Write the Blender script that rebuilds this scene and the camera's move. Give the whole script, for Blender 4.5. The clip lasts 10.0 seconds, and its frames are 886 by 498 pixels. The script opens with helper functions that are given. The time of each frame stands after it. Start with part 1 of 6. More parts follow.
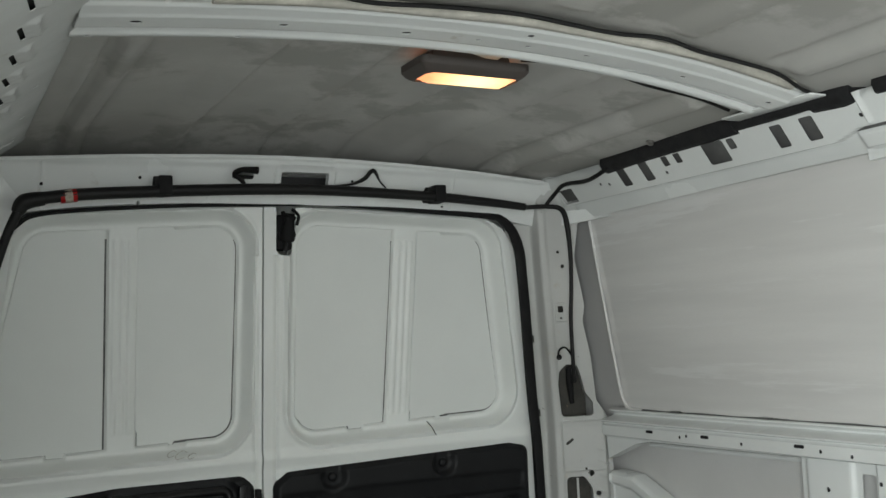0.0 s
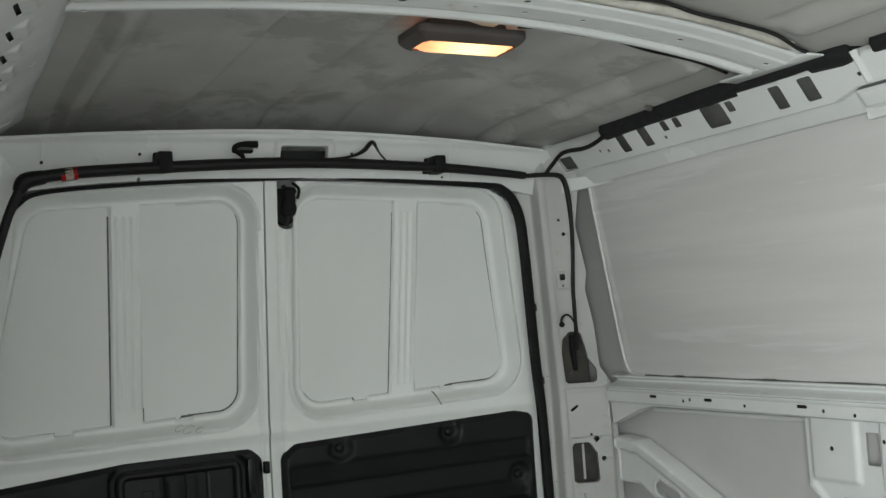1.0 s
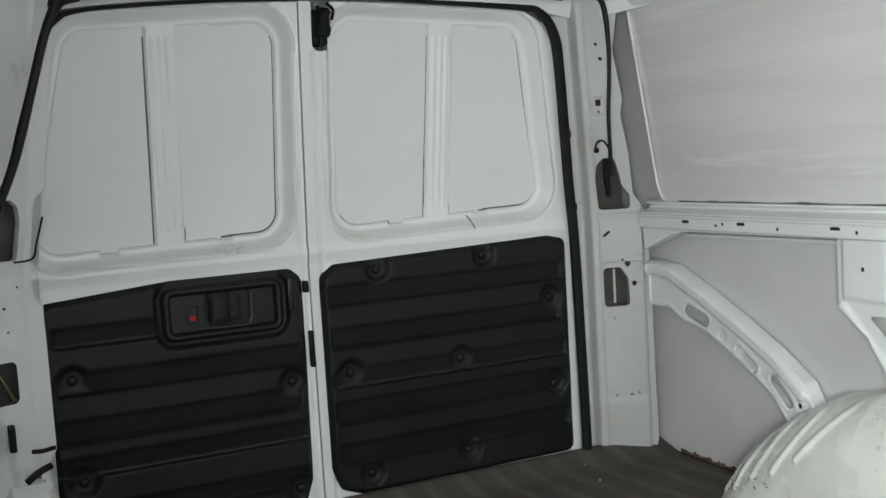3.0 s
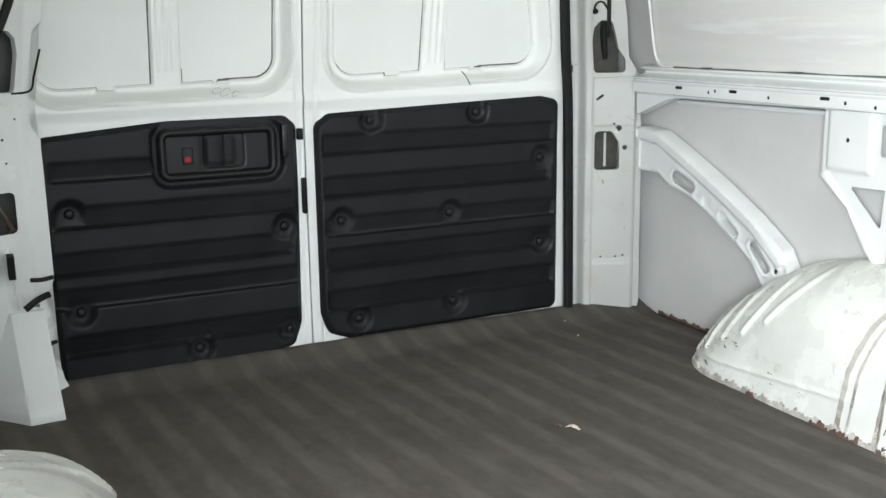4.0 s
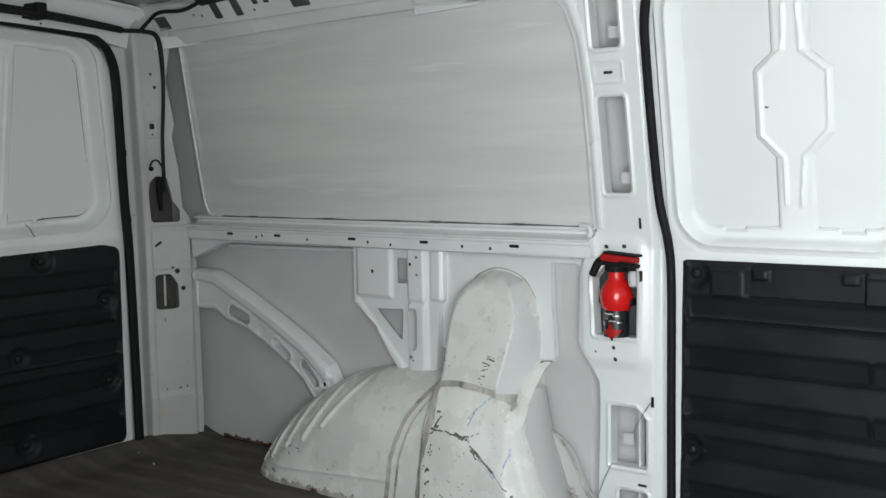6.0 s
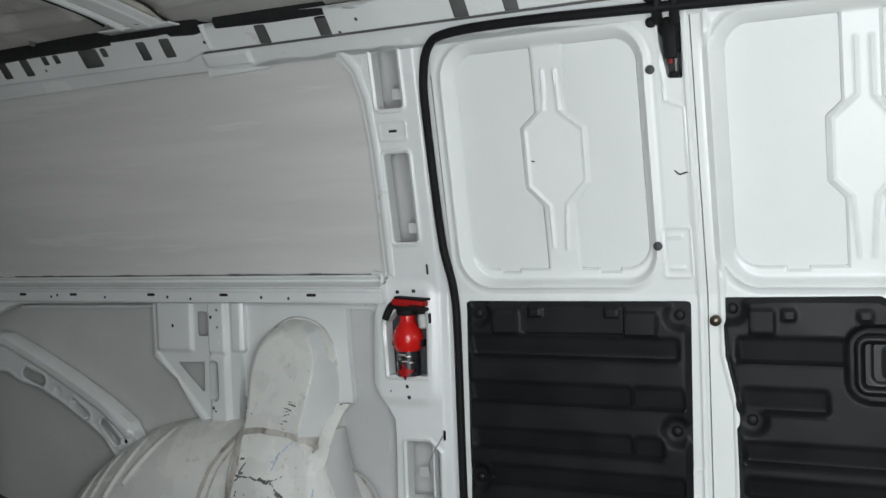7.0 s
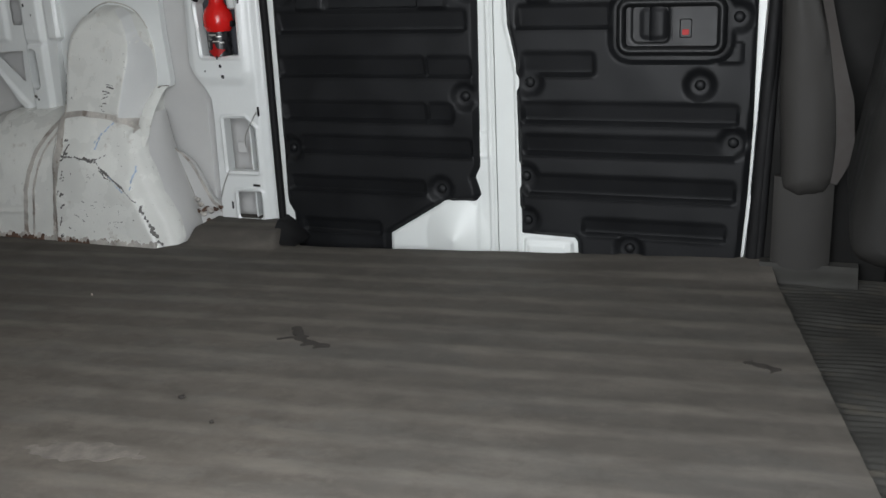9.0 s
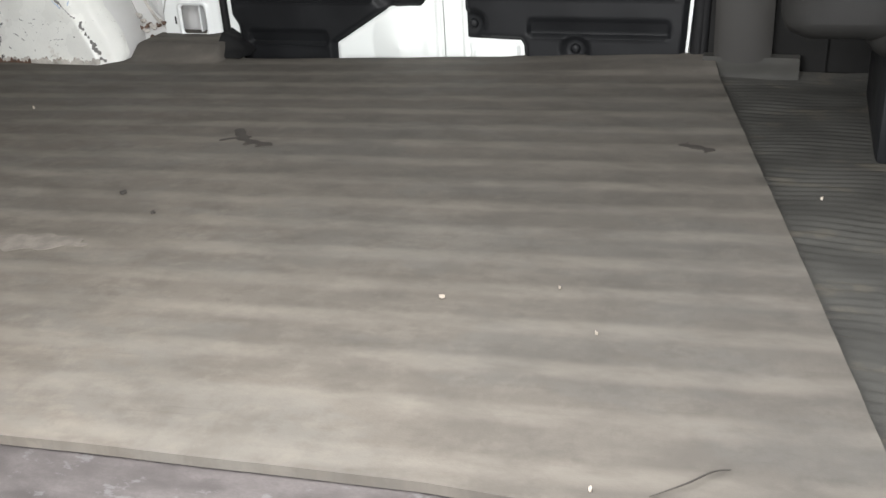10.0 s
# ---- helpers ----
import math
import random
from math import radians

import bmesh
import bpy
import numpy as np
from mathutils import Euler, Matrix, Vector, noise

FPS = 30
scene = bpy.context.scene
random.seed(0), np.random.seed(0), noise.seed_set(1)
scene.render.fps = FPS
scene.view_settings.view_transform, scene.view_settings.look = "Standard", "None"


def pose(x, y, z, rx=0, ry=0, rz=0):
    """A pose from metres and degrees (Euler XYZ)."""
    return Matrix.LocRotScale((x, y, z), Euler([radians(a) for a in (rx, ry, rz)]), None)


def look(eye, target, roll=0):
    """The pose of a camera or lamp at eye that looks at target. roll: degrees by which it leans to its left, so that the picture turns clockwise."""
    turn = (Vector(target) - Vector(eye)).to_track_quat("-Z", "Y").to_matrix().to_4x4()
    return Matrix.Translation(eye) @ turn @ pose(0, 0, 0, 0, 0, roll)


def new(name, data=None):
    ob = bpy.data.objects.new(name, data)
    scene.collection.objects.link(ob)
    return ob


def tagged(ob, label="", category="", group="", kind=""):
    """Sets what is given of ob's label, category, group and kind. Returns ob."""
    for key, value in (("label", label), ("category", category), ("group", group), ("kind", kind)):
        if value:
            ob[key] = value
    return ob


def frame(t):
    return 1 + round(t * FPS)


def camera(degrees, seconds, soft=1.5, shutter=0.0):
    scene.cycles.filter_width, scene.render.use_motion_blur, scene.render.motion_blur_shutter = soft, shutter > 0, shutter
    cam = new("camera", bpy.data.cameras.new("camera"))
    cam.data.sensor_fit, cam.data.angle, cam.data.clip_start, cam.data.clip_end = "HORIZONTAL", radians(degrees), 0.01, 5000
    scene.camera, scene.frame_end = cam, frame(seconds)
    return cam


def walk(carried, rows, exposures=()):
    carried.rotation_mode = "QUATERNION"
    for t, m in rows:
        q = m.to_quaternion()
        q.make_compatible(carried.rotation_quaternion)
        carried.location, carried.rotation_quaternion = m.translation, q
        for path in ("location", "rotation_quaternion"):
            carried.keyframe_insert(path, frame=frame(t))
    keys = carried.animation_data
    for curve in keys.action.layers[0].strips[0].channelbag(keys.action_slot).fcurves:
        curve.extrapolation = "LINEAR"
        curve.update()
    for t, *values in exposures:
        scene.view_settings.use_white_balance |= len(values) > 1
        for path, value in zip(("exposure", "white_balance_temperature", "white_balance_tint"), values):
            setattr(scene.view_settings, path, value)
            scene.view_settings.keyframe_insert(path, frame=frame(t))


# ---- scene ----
cam = camera(47.0, 10.0)
PATH = [
    (0, (-0.718, -2.236, 0.862), (0.199, -0.467, 1.036), -2.4),
    (0.5, (-0.718, -2.24, 0.859), (0.204, -0.472, 1.018), -3.0),
    (1, (-0.721, -2.24, 0.852), (0.193, -0.466, 0.976), -3.7),
    (1.5, (-0.714, -2.247, 0.841), (0.174, -0.455, 0.908), -4.4),
    (2, (-0.717, -2.24, 0.828), (0.157, -0.441, 0.831), -4.7),
    (2.5, (-0.723, -2.238, 0.82), (0.137, -0.435, 0.745), -4.4),
    (2.7, (-0.731, -2.239, 0.816), (0.124, -0.435, 0.702), -4.1),
    (3.8, (-0.764, -2.272, 0.781), (0.069, -0.493, 0.405), -1.4),
    (4, (-0.764, -2.286, 0.775), (0.073, -0.521, 0.346), -0.8),
    (4.5, (-0.803, -2.347, 0.761), (0.133, -0.65, 0.268), 1.9),
    (5, (-0.873, -2.4, 0.795), (0.31, -0.841, 0.383), 1.9),
    (5.5, (-0.962, -2.44, 0.812), (0.456, -1.058, 0.53), -0.0),
    (6.8, (-1.133, -2.583, 0.792), (0.601, -1.588, 0.744), -2.0),
    (7, (-1.148, -2.591, 0.793), (0.633, -1.683, 0.728), -2.1),
    (7.5, (-1.177, -2.64, 0.759), (0.68, -1.909, 0.624), -1.7),
    (8, (-1.161, -2.701, 0.785), (0.697, -2.024, 0.489), -1.8),
    (8.5, (-1.205, -2.756, 0.74), (0.625, -2.076, 0.306), -2.2),
    (9, (-1.243, -2.819, 0.682), (0.541, -2.133, 0.096), -2.5),
    (9.5, (-1.255, -2.856, 0.639), (0.487, -2.197, -0.088), -3.0),
    (10, (-1.273, -2.886, 0.587), (0.425, -2.268, -0.268), -3.7),
]
EXPOSURES = [(0, -0.16, 6600, 5), (2.5, -0.04, 6500, 6), (4.0, 1.06, 6400, 8), (4.5, 1.06, 6400, 8), (5.0, 0.57, 6400, 8), (5.5, 0.0, 6400, 8), (7.0, -0.88, 6400, 9), (8.0, -0.97, 6400, 10), (8.5, -0.95, 6400, 10), (9.0, -0.9, 6450, 11), (9.5, -0.5, 6600, 11), (10.0, -0.09, 6700, 12)]
walk(cam, [(t, look(eye, target, roll)) for t, eye, target, roll in PATH], EXPOSURES)

# ---- world, lights ----
world = bpy.data.worlds.new("sky")
scene.world = world
world.use_nodes = True
wn = world.node_tree.nodes
sky = wn.new("ShaderNodeTexSky")
sky.sky_type = "NISHITA"
sky.sun_disc = False
sky.sun_elevation = radians(48)
sky.sun_rotation = radians(75)
world.node_tree.links.new(sky.outputs[0], wn["Background"].inputs[0])
wn["Background"].inputs[1].default_value = 0.08

sun = new("sun", bpy.data.lights.new("sun", "SUN"))
sun.data.energy, sun.data.angle, sun.data.color = 1.2, radians(12), (1.0, 0.96, 0.9)
sun.matrix_world = look((6, 2, 8), (0, 0, 0))


def sky_lamp(name, eye, target, width, height, watts, color):
    lamp = new(name, bpy.data.lights.new(name, "AREA"))
    lamp.data.shape, lamp.data.size, lamp.data.size_y = "RECTANGLE", width, height
    lamp.data.energy, lamp.data.color = watts, color
    lamp.matrix_world = look(eye, target)
    return lamp


sky_lamp("door_daylight", (-0.91, -2.56, 0.68), (0.5, -2.62, 0.46), 1.06, 0.92, 54, (0.95, 0.98, 1.0))
sky_lamp("windscreen_daylight", (0.0, -4.55, 1.0), (0.0, -2.0, 0.8), 1.5, 0.7, 10, (0.95, 0.98, 1.0))
sky_lamp("front_window_daylight", (0.815, -3.62, 0.90), (-0.6, -1.6, 0.55), 0.74, 0.46, 21, (0.95, 0.98, 1.0))


# ---- materials ----
def material(name, base, rough, metal=0.0, vary=0.1, scale=6.0, grain=250.0, bump=0.05, stretch=(1, 1, 1), stain=None, stain_at=0.62, stain_scale=14.0, chips=None, chip_at=0.7, chip_scale=40.0, chip_stretch=(1, 1, 1), spec=0.5, wear=None, streak=0.0):
    """A surface with broad mottling, fine grain, and where asked stains and chips."""
    m = bpy.data.materials.new(name)
    m.use_nodes = True
    n, link = m.node_tree.nodes, m.node_tree.links.new
    b = n["Principled BSDF"]
    b.inputs["Metallic"].default_value = metal
    b.inputs["Specular IOR Level"].default_value = spec
    tc = n.new("ShaderNodeTexCoord")
    mp = n.new("ShaderNodeMapping")
    mp.inputs["Scale"].default_value = stretch
    link(tc.outputs["Object"], mp.inputs[0])

    def tex(sc, detail, rough_=0.55, coords=None):
        t = n.new("ShaderNodeTexNoise")
        t.inputs["Scale"].default_value, t.inputs["Detail"].default_value = sc, detail
        t.inputs["Roughness"].default_value = rough_
        link(coords or mp.outputs[0], t.inputs["Vector"])
        return t.outputs["Fac"]

    def ramp(fac, lo, hi, a, c):
        r = n.new("ShaderNodeMapRange")
        r.interpolation_type = "SMOOTHSTEP"
        for i, v in enumerate((lo, hi, a, c)):
            r.inputs[i + 1].default_value = v
        link(fac, r.inputs[0])
        return r.outputs[0]

    def mix(fac, a, c):
        x = n.new("ShaderNodeMix")
        x.data_type = "RGBA"
        link(fac, x.inputs[0])
        for i, v in ((6, a), (7, c)):
            if isinstance(v, tuple):
                x.inputs[i].default_value = (*v, 1)
            else:
                link(v, x.inputs[i])
        return x.outputs[2]

    broad = tex(scale, 4)
    dark = tuple(c * (1 - vary) for c in base)
    light = tuple(min(1, c * (1 + vary)) for c in base)
    col = mix(ramp(broad, 0.3, 0.7, 0, 1), dark, light)
    fine = tex(grain, 2)
    col = mix(ramp(fine, 0.35, 0.65, 0, 0.25), col, tuple(c * (1 - vary) for c in base))
    rgh = ramp(broad, 0.3, 0.7, rough * 0.85, min(1, rough * 1.15))
    if stain:
        s = ramp(tex(stain_scale, 6, 0.65), stain_at, stain_at + 0.09, 0, 0.8)
        col = mix(s, col, stain)
    if chips:
        mc = n.new("ShaderNodeMapping")
        mc.inputs["Scale"].default_value = chip_stretch
        mc.inputs["Rotation"].default_value = (0.5, 0, 0)
        link(tc.outputs["Object"], mc.inputs[0])
        raw = tex(chip_scale, 5, 0.7, mc.outputs[0])
        zone = tex(5.0, 2, 0.5, tc.outputs["Object"])
        mul = n.new("ShaderNodeMath")
        mul.operation = "MULTIPLY"
        link(ramp(raw, chip_at, chip_at + 0.03, 0, 1), mul.inputs[0])
        link(ramp(zone, 0.42, 0.56, 0, 1), mul.inputs[1])
        col = mix(mul.outputs[0], col, chips)
    if streak:
        # soft scuffs and blotches of a trodden rubber mat that lies a little askew: (stretch, noise scale, detail, from, to, amount, gain)
        skew = n.new("ShaderNodeMapping")
        skew.inputs["Rotation"].default_value = (0, 0, -0.11)
        link(tc.outputs["Object"], skew.inputs[0])
        for scale_, size, detail, lo_, hi_, amount, gain in (((3.5, 1.6, 1), 2.2, 4, 0.40, 0.68, 0.50, 0.68), ((9.0, 3.2, 1), 2.0, 5, 0.50, 0.72, 0.50, 1.45), ((15, 8, 1), 2.0, 5, 0.48, 0.70, 0.46, 1.34), ((13, 7, 1), 2.4, 5, 0.50, 0.70, 0.48, 0.66), ((1, 1, 1), 8.5, 6, 0.52, 0.66, 0.42, 0.62),
                                                             ((22, 75, 1), 3.0, 3, 0.50, 0.76, 0.26, 0.82), ((105, 3.2, 1), 2.0, 3, 0.66, 0.70, 0.22, 0.52), ((1, 1, 1), 45.0, 6, 0.50, 0.72, streak, 0.74), ((1, 1, 1), 22.0, 6, 0.56, 0.70, streak, 1.34)):
            m2 = n.new("ShaderNodeMapping")
            m2.inputs["Scale"].default_value = scale_
            m2.inputs["Location"].default_value = (3.1 * gain, 1.7 * gain, 0)
            link(skew.outputs[0], m2.inputs[0])
            col = mix(ramp(tex(size, detail, 0.62, m2.outputs[0]), lo_, hi_, 0, amount), col, tuple(c * gain for c in base))
        # daylight's falloff from the doorway, put into the colour: darker further in
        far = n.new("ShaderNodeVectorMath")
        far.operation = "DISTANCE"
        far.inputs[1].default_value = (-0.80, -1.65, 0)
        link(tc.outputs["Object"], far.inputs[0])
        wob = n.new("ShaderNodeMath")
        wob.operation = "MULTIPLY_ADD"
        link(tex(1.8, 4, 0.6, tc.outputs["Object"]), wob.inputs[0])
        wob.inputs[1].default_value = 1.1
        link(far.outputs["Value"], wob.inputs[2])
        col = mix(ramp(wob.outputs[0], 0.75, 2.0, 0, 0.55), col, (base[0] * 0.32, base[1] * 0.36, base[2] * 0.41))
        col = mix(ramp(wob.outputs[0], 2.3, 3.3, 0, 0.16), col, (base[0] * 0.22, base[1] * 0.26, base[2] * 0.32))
    if wear:
        # scuffed crests of a ribbed surface: bands of that pitch along y, broken up
        colour, pitch, start = wear
        sep = n.new("ShaderNodeSeparateXYZ")
        link(skew.outputs[0] if streak else tc.outputs["Object"], sep.inputs[0])
        ph = n.new("ShaderNodeMath")
        ph.operation = "MULTIPLY_ADD"
        link(sep.outputs[0], ph.inputs[0])
        ph.inputs[1].default_value, ph.inputs[2].default_value = 2 * math.pi / pitch, -2 * math.pi * start / pitch
        cs = n.new("ShaderNodeMath")
        cs.operation = "COSINE"
        link(ph.outputs[0], cs.inputs[0])
        ms = n.new("ShaderNodeMapping")
        ms.inputs["Scale"].default_value = (6, 2.2, 1)
        link(tc.outputs["Object"], ms.inputs[0])
        ad = n.new("ShaderNodeMath")
        ad.operation = "MULTIPLY"
        link(ramp(cs.outputs[0], -0.2, 1.0, 0, 0.34), ad.inputs[0])
        link(ramp(tex(3.5, 5, 0.6, ms.outputs[0]), 0.34, 0.66, 0.22, 1.0), ad.inputs[1])
        col = mix(ad.outputs[0], col, colour)
    link(col, b.inputs["Base Color"])
    link(rgh, b.inputs["Roughness"])
    bm_ = n.new("ShaderNodeBump")
    bm_.inputs["Strength"].default_value = bump
    bm_.inputs["Distance"].default_value = 0.002
    link(fine, bm_.inputs["Height"])
    link(bm_.outputs[0], b.inputs["Normal"])
    return m


WHITE = material("white_body_paint", (0.74, 0.76, 0.75), 0.24, vary=0.04, scale=5, bump=0.03, stain=(0.56, 0.54, 0.49), stain_at=0.64, stain_scale=9, chips=(0.20, 0.19, 0.18), chip_at=0.71, chip_scale=80)
DOOR_WHITE = material("white_door_paint", (0.76, 0.785, 0.765), 0.36, vary=0.03, scale=4, bump=0.03)
INSERT = material("satin_white_insert", (0.715, 0.74, 0.722), 0.5, vary=0.03, scale=3, bump=0.04)
GREYWALL = material("smeared_grey_white_panel", (0.66, 0.655, 0.64), 0.5, vary=0.065, scale=3.5, stretch=(1, 0.4, 4.5), bump=0.04, stain=(0.72, 0.72, 0.71), stain_at=0.57, stain_scale=4.0)
SCRATCH = material("bared_grey_metal", (0.12, 0.115, 0.11), 0.6, vary=0.3, scale=80)
JOINT = material("dark_panel_gap", (0.10, 0.10, 0.098), 0.7, vary=0.3, scale=40)
# white paint with stains and chips; base also lowered for the rear corner's shade
PILLARW = material("dirty_shaded_white_paint", (0.47, 0.475, 0.46), 0.4, vary=0.06, scale=6, bump=0.05, stain=(0.46, 0.43, 0.37), stain_at=0.60, stain_scale=11, chips=(0.18, 0.17, 0.16), chip_at=0.66, chip_scale=70)
LIGHTJOINT = material("grey_gap_shade", (0.26, 0.26, 0.255), 0.7, vary=0.2, scale=40)
SKIN = material("grey_white_primer", (0.57, 0.568, 0.557), 0.5, vary=0.06, scale=4, bump=0.04, stain=(0.42, 0.40, 0.37), stain_at=0.72, stain_scale=10)
# shade inside the larger openings, put into a dark grey base
HOLESHADE = material("grey_hole_shade", (0.11, 0.11, 0.108), 0.7, vary=0.25, scale=12)
# brown grime over a base darkened for the shade inside the pillar
GRIMESHADE = material("grimy_shaded_metal", (0.055, 0.052, 0.044), 0.7, vary=0.35, scale=30, stain=(0.15, 0.11, 0.07), stain_at=0.62, stain_scale=40)
CHEEK = material("greyer_white_paint", (0.65, 0.658, 0.65), 0.45, vary=0.05, scale=5, bump=0.04)
SILL = material("scuffed_sill_plate", (0.085, 0.076, 0.074), 0.7, spec=0.25, vary=0.25, scale=20, stretch=(2, 1, 1), stain=(0.125, 0.12, 0.12), stain_at=0.58, stain_scale=30, bump=0.15)
PLUG = material("grey_rubber_plug", (0.045, 0.046, 0.05), 0.6, vary=0.2, scale=60)
SMEAR = material("dark_grease", (0.048, 0.043, 0.039), 0.75, spec=0.15, vary=0.25, scale=60)
ROOF = material("grimy_grey_roof", (0.48, 0.475, 0.45), 0.6, vary=0.14, scale=3.6, bump=0.05, stain=(0.33, 0.325, 0.30), stain_at=0.49, stain_scale=3.4)
WORN = material("scuffed_white_paint", (0.72, 0.725, 0.69), 0.27, vary=0.08, scale=7, bump=0.06, stain=(0.54, 0.515, 0.47), stain_at=0.595, stain_scale=17, chips=(0.25, 0.24, 0.23), chip_at=0.645, chip_scale=105, chip_stretch=(1, 1, 0.8))
SEALER = material("grey_brown_seam_sealer", (0.45, 0.425, 0.39), 0.65, vary=0.28, scale=25, bump=0.3, stain=(0.20, 0.165, 0.135), stain_at=0.54, stain_scale=30)
RUST = material("brown_rust", (0.115, 0.068, 0.048), 0.9, vary=0.4, scale=60, grain=400, bump=0.6)
BLACK = material("black_moulded_plastic", (0.0092, 0.0097, 0.0107), 0.5, spec=0.23, vary=0.15, scale=8, grain=900, bump=0.12)
BLACK2 = material("black_satin_plastic", (0.008, 0.0084, 0.009), 0.4, spec=0.3, vary=0.12, scale=12, grain=900, bump=0.06)
RUBBER = material("black_seal_rubber", (0.007, 0.007, 0.0075), 0.7, spec=0.25, vary=0.2, scale=20, bump=0.1)
FOAM = material("black_foam_tape", (0.008, 0.008, 0.009), 0.85, vary=0.3, scale=30, bump=0.4)
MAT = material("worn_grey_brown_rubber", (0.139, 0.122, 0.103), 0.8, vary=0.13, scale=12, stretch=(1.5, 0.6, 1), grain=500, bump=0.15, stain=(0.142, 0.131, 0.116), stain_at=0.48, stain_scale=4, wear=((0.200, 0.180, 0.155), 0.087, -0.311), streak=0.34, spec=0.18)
FRONTMAT = material("grey_ribbed_vinyl", (0.046, 0.045, 0.041), 0.75, spec=0.2, vary=0.25, scale=9, stretch=(2, 1, 1), grain=300, bump=0.25, stain=(0.075, 0.068, 0.056), stain_at=0.55, stain_scale=7)
TRIM = material("dark_grey_trim", (0.008, 0.0078, 0.0074), 0.75, spec=0.2, vary=0.08, scale=8, grain=700, bump=0.12)
PILLARTRIM = material("warm_grey_trim", (0.033, 0.0313, 0.029), 0.65, spec=0.3, vary=0.10, scale=7, grain=700, bump=0.15)
HOUSING = material("warm_grey_plastic", (0.060, 0.050, 0.045), 0.5, vary=0.1, scale=12)
FABRIC = material("dark_grey_seat_vinyl", (0.0085, 0.0082, 0.0075), 0.7, spec=0.25, vary=0.12, scale=9, grain=600, bump=0.25)
RED = material("red_paint", (0.62, 0.012, 0.010), 0.22, vary=0.06, scale=12, bump=0.02)
REDCAP = material("red_plastic", (0.36, 0.012, 0.012), 0.45, spec=0.2, vary=0.08, scale=20)
HORN = material("pale_grey_plastic", (0.50, 0.51, 0.50), 0.5, vary=0.1, scale=20)
# shade of the pillar opening as a dark blue-grey base
OPENSHADE = material("dark_opening_shade", (0.060, 0.063, 0.072), 0.6, vary=0.2, scale=25)
LABEL = material("printed_label", (0.015, 0.015, 0.017), 0.3, vary=0.3, scale=60, stain=(0.42, 0.42, 0.41), stain_at=0.60, stain_scale=55)
STEEL = material("dull_steel", (0.42, 0.41, 0.39), 0.38, metal=0.9, vary=0.15, scale=30)
BRASS = material("brassy_steel", (0.15, 0.125, 0.095), 0.3, metal=0.9, vary=0.15, scale=40)
BELT = material("grey_belt_webbing", (0.045, 0.040, 0.037), 0.8, vary=0.1, scale=40, grain=800, bump=0.3)
ASPHALT = material("asphalt", (0.10, 0.10, 0.095), 0.9, vary=0.25, scale=0.6, grain=60, bump=0.5)
DUSTY = material("dusty_rubber", (0.165, 0.148, 0.130), 0.85, vary=0.2, scale=40, spec=0.15)
SCRAP = material("pale_scrap", (0.36, 0.31, 0.26), 0.7, vary=0.25, scale=120)
PALE = material("pale_paper", (0.62, 0.52, 0.46), 0.7, vary=0.2, scale=120)
# near-black that paints the shade inside holes; also used on the steel floor
DARKIN = material("dark_hole_shade_and_floor", (0.022, 0.022, 0.023), 0.7, vary=0.2, scale=12)
CABLE = material("black_cable", (0.008, 0.008, 0.008), 0.55, spec=0.3, vary=0.2, scale=40)
BLUE = material("blue_rub", (0.36, 0.46, 0.60), 0.5, vary=0.2, scale=60)
BUFF = material("yellowed_sealant", (0.47, 0.45, 0.40), 0.7, vary=0.2, scale=30, bump=0.3)

LENS = bpy.data.materials.new("lit_lamp_lens")
LENS.use_nodes = True
lb = LENS.node_tree.nodes["Principled BSDF"]
lb.inputs["Base Color"].default_value = (0.9, 0.6, 0.35, 1)
lb.inputs["Roughness"].default_value = 0.3
lc = LENS.node_tree.nodes.new("ShaderNodeTexCoord")
lm = LENS.node_tree.nodes.new("ShaderNodeVectorMath")
lm.operation = "DISTANCE"
lm.inputs[1].default_value = (0.115, -0.760, 1.285)
LENS.node_tree.links.new(lc.outputs["Object"], lm.inputs[0])
lr = LENS.node_tree.nodes.new("ShaderNodeValToRGB")
lr.color_ramp.elements[0].position, lr.color_ramp.elements[0].color = 0.015, (1.0, 0.72, 0.36, 1)
lr.color_ramp.elements[1].position, lr.color_ramp.elements[1].color = 0.085, (0.62, 0.20, 0.07, 1)
LENS.node_tree.links.new(lm.outputs["Value"], lr.inputs[0])
LENS.node_tree.links.new(lr.outputs[0], lb.inputs["Emission Color"])
lb.inputs["Emission Strength"].default_value = 2.2

# ---- building helpers ----
BASE = {}


def thing(name, at, label, category, kind="", group=""):
    ob = new(name)
    ob.empty_display_size = 0.05
    ob.location = at
    BASE[ob.name] = Vector(at)
    return tagged(ob, label, category, group, kind)


def part(name, me, mat, parent, label=""):
    """Links a mesh in world coordinates as one part of a thing or of a part."""
    ob = new(name, me)
    me.materials.append(mat)
    if parent is not None:
        ob.parent = parent
        ob.matrix_parent_inverse = Matrix.Translation(-BASE.get(parent.name, Vector()))
    return tagged(ob, label)


def mesh_of(verts, faces, sharp=38):
    me = bpy.data.meshes.new("mesh")
    me.from_pydata([tuple(map(float, v)) for v in verts], [], [tuple(map(int, f)) for f in faces])
    me.update()
    for p in me.polygons:
        p.use_smooth = True
    me.set_sharp_from_angle(angle=radians(sharp))
    return me


def smooth(d, w):
    """1 well inside a shape, 0 outside, over a slope of width w."""
    t = np.clip(0.5 - d / w, 0, 1)
    return t * t * (3 - 2 * t)


